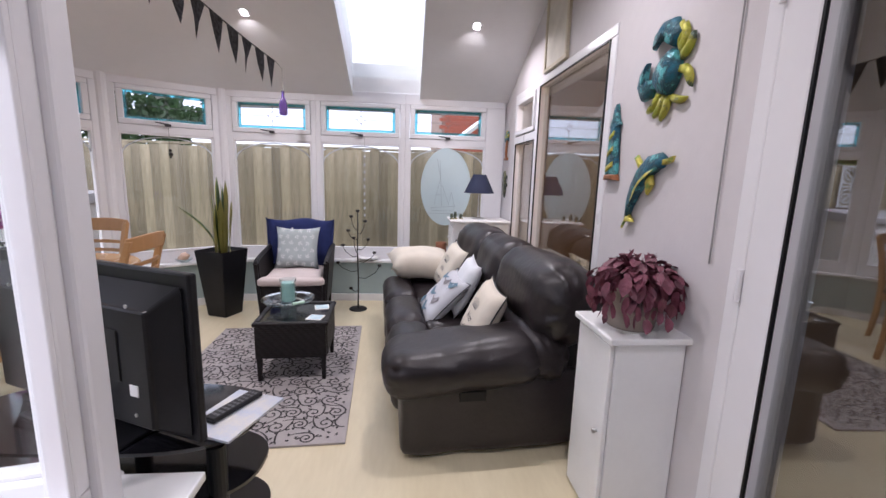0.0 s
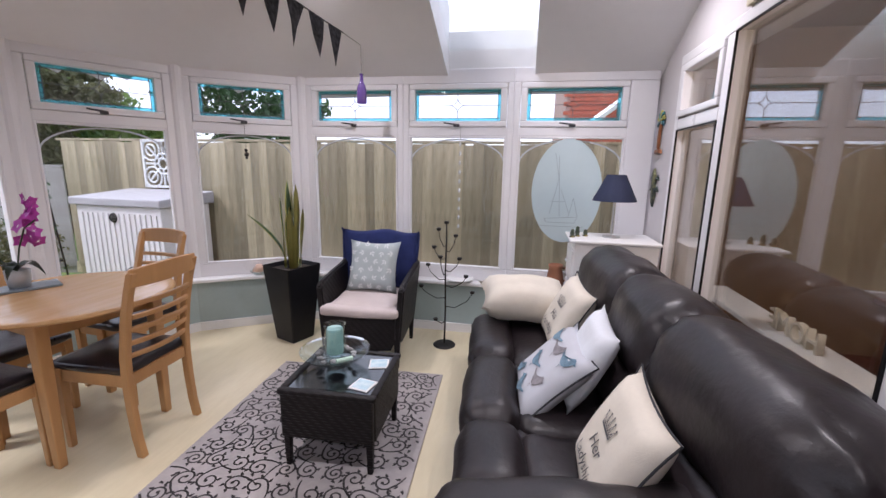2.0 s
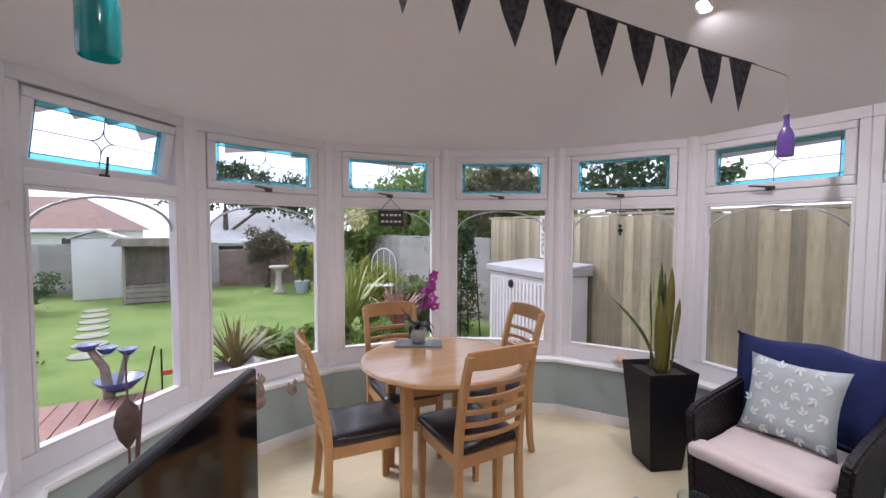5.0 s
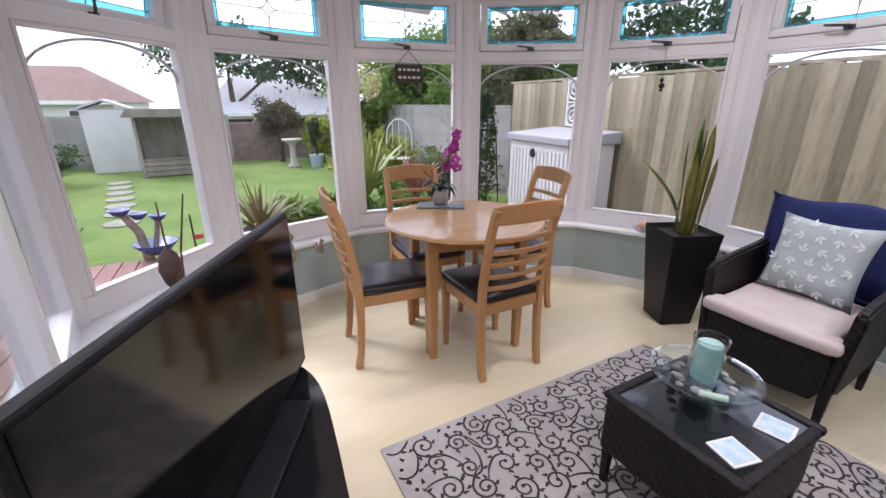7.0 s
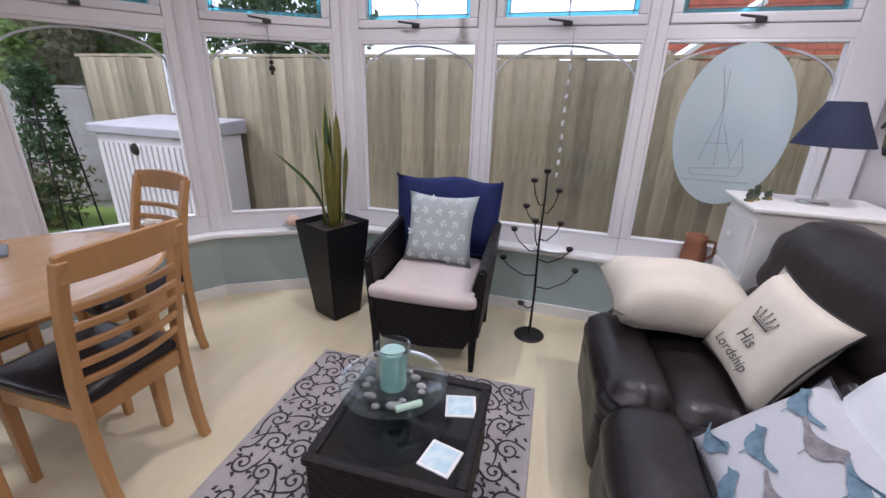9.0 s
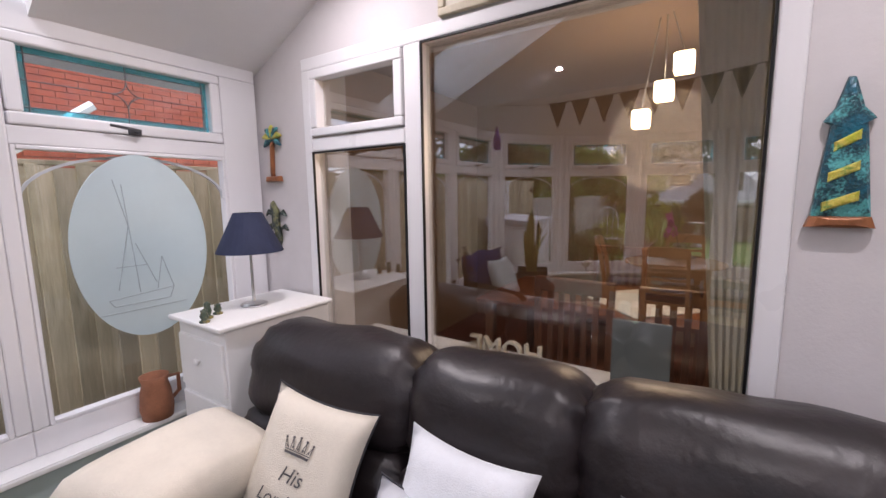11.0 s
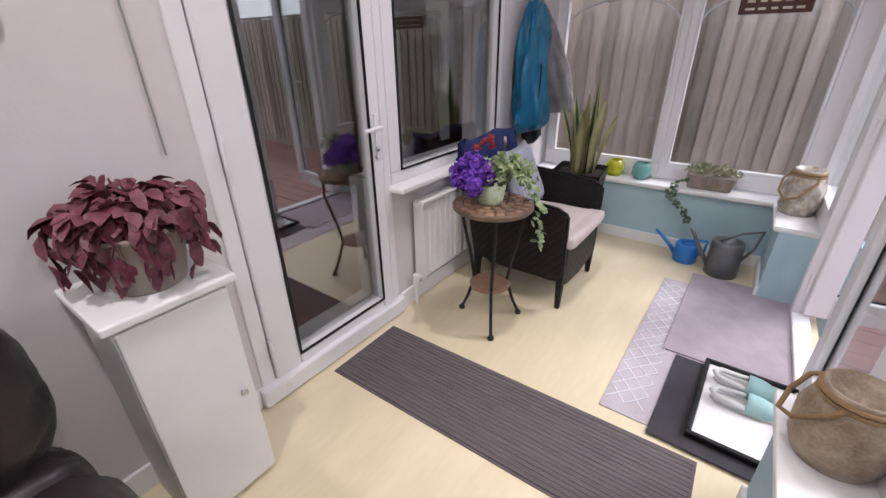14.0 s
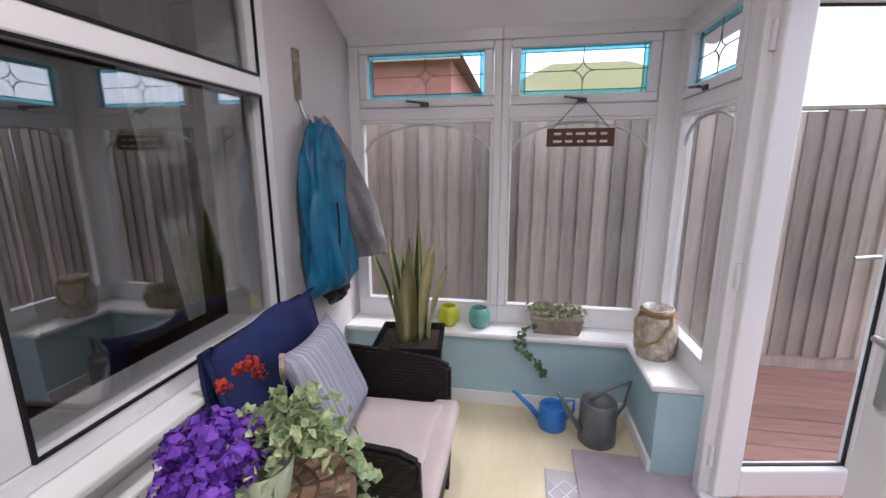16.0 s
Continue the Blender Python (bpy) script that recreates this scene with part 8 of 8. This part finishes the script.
foliage("hedge", pose(-4.6, 3.9, -0.2), [(0, 0, 0.25, 0.3, 0.4, 0.28)], G1, "leafy green border clump", "plant", 0.1, 900, None, 13)
foliage("shrub", pose(-10.2, -1.6, -0.2), [(0, 0, 0.5, 0.7, 0.6, 0.5)], G2, "low dark shrub by the arbour", "shrub", 0.08, 900, (0.2, 0.03), 14)
foliage("shrub", pose(-6.0, -0.6, -0.2), [(0, 0, 0.3, 0.5, 0.5, 0.35)], G2, "small clump beside the lawn", "shrub", 0.07, 800, None, 15)
foliage("tree", pose(-17.5, 2.0, -0.2), [(0, 0, 3.2, 1.2, 2.4, 0.9), (0, 3, 3.0, 1.2, 2.0, 0.9)], G2, "distant dark trees beyond the houses", "tree", 0.2, 1500, (2.4, 0.15), 16)


def spiky(name, m, n, h, material, label, seed, w=0.05, spread=0.9):
    """A rosette of sword leaves."""
    t = thing(name, m, label, "plant")
    rng = random.Random(seed)
    bm = bmesh.new()
    for k in range(n):
        a, l = rng.uniform(0, 6.28), h * rng.uniform(0.6, 1.0)
        s = spread * rng.uniform(0.15, 1.0)
        d = Vector((math.cos(a), math.sin(a), 0))
        sd = Vector((-d.y, d.x, 0))
        rows = []
        for q in range(7):
            u = q / 6
            c = d * (l * s * u) + Vector((0, 0, 0.12 + l * u * (1 - 0.55 * s * u)))
            ww = w / 2 * (1 - u ** 2) + 0.001
            rows.append((bm.verts.new(c - sd * ww), bm.verts.new(c + sd * ww)))
        for p, q in zip(rows, rows[1:]):
            bm.faces.new((p[0], p[1], q[1], q[0]))
    part("leaves", bm, material, t)
    return t


spiky("cordyline", pose(-3.95, 3.75, 0.22), 70, 0.62, mat("red_cordyline_leaf", (0.22, 0.08, 0.07), 0.5, color2=(0.35, 0.2, 0.16), scale=12), "red-leaved spiky cordyline in a terracotta pot", 1)
spiky("phormium", pose(-6.0, 3.72, -0.2), 80, 1.45, mat("yellow_phormium_leaf", (0.35, 0.36, 0.1), 0.5, color2=(0.2, 0.26, 0.07), scale=12), "yellow-striped spiky flax plant", 2, 0.06)
spiky("palm_plant", pose(-3.85, 2.05, 0.0), 80, 0.7, mat("olive_palm_leaf", (0.14, 0.16, 0.06), 0.5, color2=(0.28, 0.2, 0.09), scale=12), "olive spiky palm in a large pot", 3, 0.035, 1.0)


def garden_pot(x, y, r, h, material, label):
    p = thing("garden_pot", pose(x, y, -0.15), label, "plant pot")
    bm = bmesh.new()
    lathe(bm, [(0.0, 0), (r * 0.72, 0), (r * 0.95, h * 0.88), (r, h * 0.9), (r, h), (r * 0.9, h), (r * 0.85, h * 0.85), (0.0, h * 0.82)], 28)
    part("pot", bm, material, p, smooth=True)


garden_pot(-3.85, 2.05, 0.3, 0.32, mat("dark_purple_glaze", (0.07, 0.04, 0.05), 0.3, var=0.2), "large dark glazed garden pot")
garden_pot(-3.95, 3.75, 0.24, 0.3, TERRA, "plain terracotta garden pot on the decking")
garden_pot(-3.6, 3.3, 0.17, 0.25, TERRA, "small terracotta garden pot")
li = thing("garden_lighthouse", pose(-3.45, 2.6, -0.15), "small black and white striped lighthouse ornament", "garden ornament")
for k in range(5):
    bm = bmesh.new()
    lathe(bm, [(0.0, 0), (0.062 - 0.006 * k, 0), (0.057 - 0.006 * k, 0.07), (0.0, 0.07)], 18, Matrix.Translation((0, 0, 0.07 * k)))
    part("band", bm, WHITEPAINT if k % 2 == 0 else BLACKPLASTIC, li)
# blue bowl fountain
COB = mat("cobalt_glaze", (0.03, 0.05, 0.22), 0.2, var=0.3, scale=8, coat=0.5)
fo = thing("fountain", pose(-4.45, 0.98, -0.15), "tiered cobalt blue ceramic bowl fountain", "fountain")
for x, y, z, r in ((0, 0.06, 0.08, 0.21), (0.03, -0.17, 0.5, 0.1), (0.0, -0.03, 0.45, 0.09), (0.0, 0.13, 0.42, 0.085)):
    bm = bmesh.new()
    lathe(bm, [(0.0, -0.02), (r * 0.5, -0.02), (r, r * 0.45), (r * 0.93, r * 0.45), (r * 0.45, 0.01), (0.0, 0.01)], 24, Matrix.Translation((x, y, z)))
    part("bowl", bm, COB, fo, smooth=True)
bm = bmesh.new()
tube(bm, [(0.02, -0.02, 0.0), (0.03, -0.05, 0.3), (0.03, -0.15, 0.48)], 0.05, 10, 0.03)
tube(bm, [(0.0, 0.05, 0.1), (0.0, 0.12, 0.4)], 0.025, 8)
part("stem", bm, STONE, fo)
st = thing("garden_stake", pose(-3.9, 1.45, -0.15), "thin metal garden stake with red flower", "garden ornament")
bm = bmesh.new()
tube(bm, [(0, 0, 0), (0.01, 0, 0.55)], 0.008, 6)
part("stem", bm, DARKMETAL, st)
part("flower", newbox(0, 0.04, 0.33, 0.03, 0.08, 0.05, 0.01), mat("red_metal", (0.5, 0.08, 0.05), 0.5), st)
# climber on an obelisk
ob = thing("obelisk", pose(-4.95, 5.25, -0.2), "dark wire obelisk with climbing plant", "garden ornament")
bm = bmesh.new()
for sx in (-1, 1):
    for sy in (-1, 1):
        tube(bm, [(sx * 0.18, sy * 0.18, 0), (sx * 0.12, sy * 0.12, 1.2), (0, 0, 1.75)], 0.01, 6)
for z, r in ((0.4, 0.165), (0.8, 0.145), (1.2, 0.12)):
    tube(bm, [(r * c, r * s, z) for c, s in ((1, 1), (-1, 1), (-1, -1), (1, -1), (1, 1))], 0.008, 6)
part("frame", bm, DARKMETAL, ob)
foliage("climber", pose(-4.95, 5.25, -0.2), [(0, 0, 0.9, 0.2, 0.2, 0.75), (0, 0, 1.55, 0.18, 0.18, 0.25)], G2, "dark climbing plant on the obelisk", "plant", 0.07, 500, None, 18)

# arbour, walls and houses at the garden's end
GREYWOOD = mat("silvered_timber", (0.3, 0.26, 0.22), 0.9, color2=(0.2, 0.18, 0.15), scale=4, stretch=(1, 1, 0.3), rand=0.15)
ab = thing("arbour_seat", pose(-11.0, 0.62, -0.2, 0, 0, 94) @ Matrix.Diagonal((0.88, 0.9, 0.77, 1)), "silvered timber garden arbour with bench seat", "arbour")
for x in (-0.72, 0.72):
    part("side_panel", newbox(x, 0.0, 0.85, 0.06, 0.7, 1.7), GREYWOOD, ab)
for k in range(10):
    part("back_board", newbox(-0.65 + 0.144 * k, 0.34, 0.85, 0.135, 0.025, 1.65), GREYWOOD, ab)
for k in range(3):
    part("seat_slat", newbox(0, -0.2 + 0.2 * k, 0.5, 1.38, 0.17, 0.03), GREYWOOD, ab)
    part("backrest_slat", newbox(0, 0.3, 0.75 + 0.17 * k, 1.38, 0.025, 0.1), GREYWOOD, ab)
for k in range(3):
    part("front_board", newbox(0, -0.3, 0.1 + 0.15 * k, 1.38, 0.03, 0.13), GREYWOOD, ab)
bm = bmesh.new()
prism(bm, [(-0.95, 1.68), (-0.8, 1.9), (0.8, 1.9), (0.95, 1.68)], 0.95, Matrix.Translation((0, -0.5, 0)))
part("roof", bm, GREYWOOD, ab)
FENCEPALE = mat("pale_grey_fence", (0.4, 0.38, 0.36), 0.9, color2=(0.3, 0.28, 0.26), scale=3, bump=0.2, rand=0.1)
fence("fence", (-5.6, 6.15), (-12.9, 4.9), -0.1, 1.3, FENCEPALE, "pale grey boarded fence along the lawn", 0.16)
fence("fence", (-12.95, 1.8), (-12.95, -4.2), -0.1, 1.05, FENCEPALE, "pale grey boarded fence at the garden end", 0.16)
BRICKD = mat("dark_brick_wall", (0.2, 0.12, 0.1), 0.9, color2=(0.28, 0.22, 0.2), scale=7, bump=0.4, bscale=30)
struct("wall_garden", newbox(-13.2, 3.9, 0.3, 0.25, 4.3, 1.1), BRICKD, "dark brick garden wall with climbers", "wall")
bb = thing("bird_bath", pose(-11.0, 3.2, -0.2), "pale stone bird bath on the lawn", "bird bath")
bm = bmesh.new()
lathe(bm, [(0.0, 0), (0.16, 0), (0.16, 0.06), (0.08, 0.12), (0.07, 0.55), (0.12, 0.62), (0.24, 0.68), (0.24, 0.72), (0.0, 0.68)], 20)
part("body", bm, mat("pale_stone", (0.5, 0.45, 0.4), 0.9, var=0.2), bb, smooth=True)
gp = thing("garden_pot", pose(-10.8, 3.75, -0.2), "pale blue garden pot with small conifer", "plant pot")
bm = bmesh.new()
lathe(bm, [(0.0, 0), (0.14, 0), (0.2, 0.32), (0.0, 0.3)], 18)
part("pot", bm, mat("pale_blue_pot", (0.4, 0.46, 0.52), 0.5), gp)
foliage("conifer", pose(-10.8, 3.75, 0.1), [(0, 0, 0.5, 0.16, 0.16, 0.5)], G2, "small conifer in a pale pot", "tree", 0.06, 700, (0.3, 0.02), 19)
for k in range(7):
    ss = thing("stepping_stone", pose(-6.4 - 0.62 * k, 0.35 - 0.12 * k, -0.2, 0, 0, 20 * k), "pale stepping stone in the lawn", "stepping stone", group="stepping stones")
    bm = bmesh.new()
    lathe(bm, [(0.0, 0.0), (0.22, 0.0), (0.22, 0.02), (0.0, 0.025)], 10)
    part("slab", bm, mat("pale_slab", (0.34, 0.34, 0.26), 0.9, var=0.3) if k == 0 else slabm, ss)
    slabm = ss.children[0].data.materials[0]
gc = thing("garden_chair", pose(-8.2, 5.05, -0.2, 0, 0, 60), "white wire hoop-back garden chair", "garden chair")
bm = bmesh.new()
tube(bm, [(-0.28, 0.2, 0)] + [(-0.28 * math.cos(a), 0.2, 0.85 + 0.4 * math.sin(a)) for a in [math.pi * k / 12 for k in range(13)]] + [(0.28, 0.2, 0)], 0.014, 6)
for x in (-0.14, 0, 0.14):
    tube(bm, [(x, 0.2, 0.45), (x, 0.2, 0.85 + 0.4 * math.sqrt(1 - (x / 0.28) ** 2))], 0.009, 6)
part("back_hoop", bm, mat("white_wire", (0.65, 0.67, 0.68), 0.5), gc)
bm = bmesh.new()
box(bm, 0, 0, 0.45, 0.54, 0.42, 0.03, 0.01)
for x in (-0.24, 0.24):
    tube(bm, [(x, -0.18, 0), (x, -0.18, 0.45)], 0.012, 6)
part("seat", bm, mat("white_wire_seat", (0.65, 0.67, 0.68), 0.5), gc)

RENDERW = mat("white_render", (0.72, 0.71, 0.7), 0.9, var=0.08, scale=3)
ROOFW = mat("pale_roof_tile", (0.6, 0.59, 0.6), 0.8, var=0.15, scale=6, bump=0.3)
ROOFR = mat("brown_roof_tile", (0.26, 0.16, 0.13), 0.85, var=0.25, scale=8, bump=0.4)


def house(m, w, d, h, rise, wallm, roofm, label, windows):
    """A plain house: walls, a hipped roof with overhang and the windows that show; local -y faces the garden."""
    t = thing("house", m, label, "house")
    part("wall", newbox(0, 0, h / 2, w, d, h), wallm, t)
    bm = bmesh.new()
    ex, ey, rg = w / 2 + 0.25, d / 2 + 0.3, max(w / 2 - d * 0.28, 0.2)
    low = [bm.verts.new((x, y, h - 0.1)) for x, y in ((-ex, -ey), (ex, -ey), (ex, ey), (-ex, ey))]
    top = [bm.verts.new((x, 0, h + rise)) for x in (-rg, rg)]
    for q in ((low[0], low[1], top[1], top[0]), (low[2], low[3], top[0], top[1]), (low[1], low[2], top[1]), (low[3], low[0], top[0]), low[::-1]):
        bm.faces.new(q)
    bmesh.ops.recalc_face_normals(bm, faces=bm.faces)
    part("roof", bm, roofm, t)
    part("gutter", newbox(0, -d / 2 - 0.3, h - 0.1, w + 0.4, 0.1, 0.12), WHITEPAINT, t)
    for x, z, ww, hh in windows:
        wn_ = part("window", newbox(x, -d / 2 - 0.02, z, ww, 0.06, hh), UPVC, t)
        part("pane", newbox(x, -d / 2 - 0.052, z, ww - 0.14, 0.01, hh - 0.14), BLACKGLASS, wn_)
    return t


house(pose(-19.5, 3.45, -0.2, 0, 0, 92), 5.2, 5, 1.3, 1.45, RENDERW, ROOFW, "white bungalow with pale roof beyond the garden", [(-1.5, 0.85, 1.2, 0.5), (1.2, 0.85, 1.2, 0.5)])
house(pose(-21, -3.9, -0.2, 0, 0, 86), 4.6, 5, 1.7, 1.2, RENDERW, ROOFR, "white rendered house with brown hipped roof", [(-1.2, 1.15, 0.9, 0.5), (1.4, 1.15, 0.9, 0.5)])
BRICK = mat("red_brick", (0.42, 0.11, 0.06), 0.85, color2=(0.3, 0.08, 0.05), scale=10, bump=0.3)
nb = thing("house", pose(4.6, 11.2, -0.2), "red brick neighbouring house beyond the fence", "house")
part("wall", newbox(0, 0, 2.0, 6.6, 4, 4.0), mat("mortar", (0.3, 0.2, 0.17), 0.9), nb)
bm = bmesh.new()
for j in range(33):
    for i in range(16):
        x = -3.24 + 0.225 * i + (0.11 if j % 2 else 0)
        box(bm, x, -2.004, 1.5 + 0.075 * j, 0.215, 0.02, 0.065)
tagged(part("brick_courses", bm, BRICK, nb), kind="stuff")
bm = bmesh.new()
tube(bm, [(-3.5, -2.2, 1.9), (-2.4, -2.2, 2.75)], 0.06, 6)
tube(bm, [(-3.5, -2.2, 1.9), (-3.5, -2.0, 0.5)], 0.05, 6)
part("verge_board", bm, WHITEPAINT, nb)
part("roof", newbox(0, 0, 4.12, 6.9, 4.4, 0.24, 0.03), ROOFR, nb)
house(pose(4.2, -9.5, -0.2, 0, 0, 180), 4.5, 5, 3.6, 1.6, mat("pink_brick", (0.45, 0.2, 0.16), 0.85, color2=(0.36, 0.15, 0.12), scale=9), ROOFR, "pink brick house beyond the end fence", [(-0.5, 2.6, 1.0, 0.9)])
house(pose(-1.0, -10.0, -0.2, 0, 0, 180), 4.6, 5, 2.8, 1.15, RENDERW, mat("mossy_roof", (0.24, 0.2, 0.1), 0.9, color2=(0.2, 0.24, 0.08), scale=5), "bungalow with mossy tiled roof beyond the end fence", [])
shed = thing("garden_shed", pose(-12.3, -0.75, -0.2, 0, 0, 94), "small white painted garden shed beside the arbour", "shed")
part("wall", newbox(0, 0, 0.72, 0.9, 0.8, 1.44, 0.01), RENDERW, shed)
bm = bmesh.new()
prism(bm, [(-0.52, 1.43), (0.0, 1.62), (0.52, 1.43), (0.52, 1.47), (0.0, 1.67), (-0.52, 1.47)], 0.95, Matrix.Translation((0, -0.47, 0)))
bmesh.ops.recalc_face_normals(bm, faces=bm.faces)
part("roof", bm, ROOFW, shed)
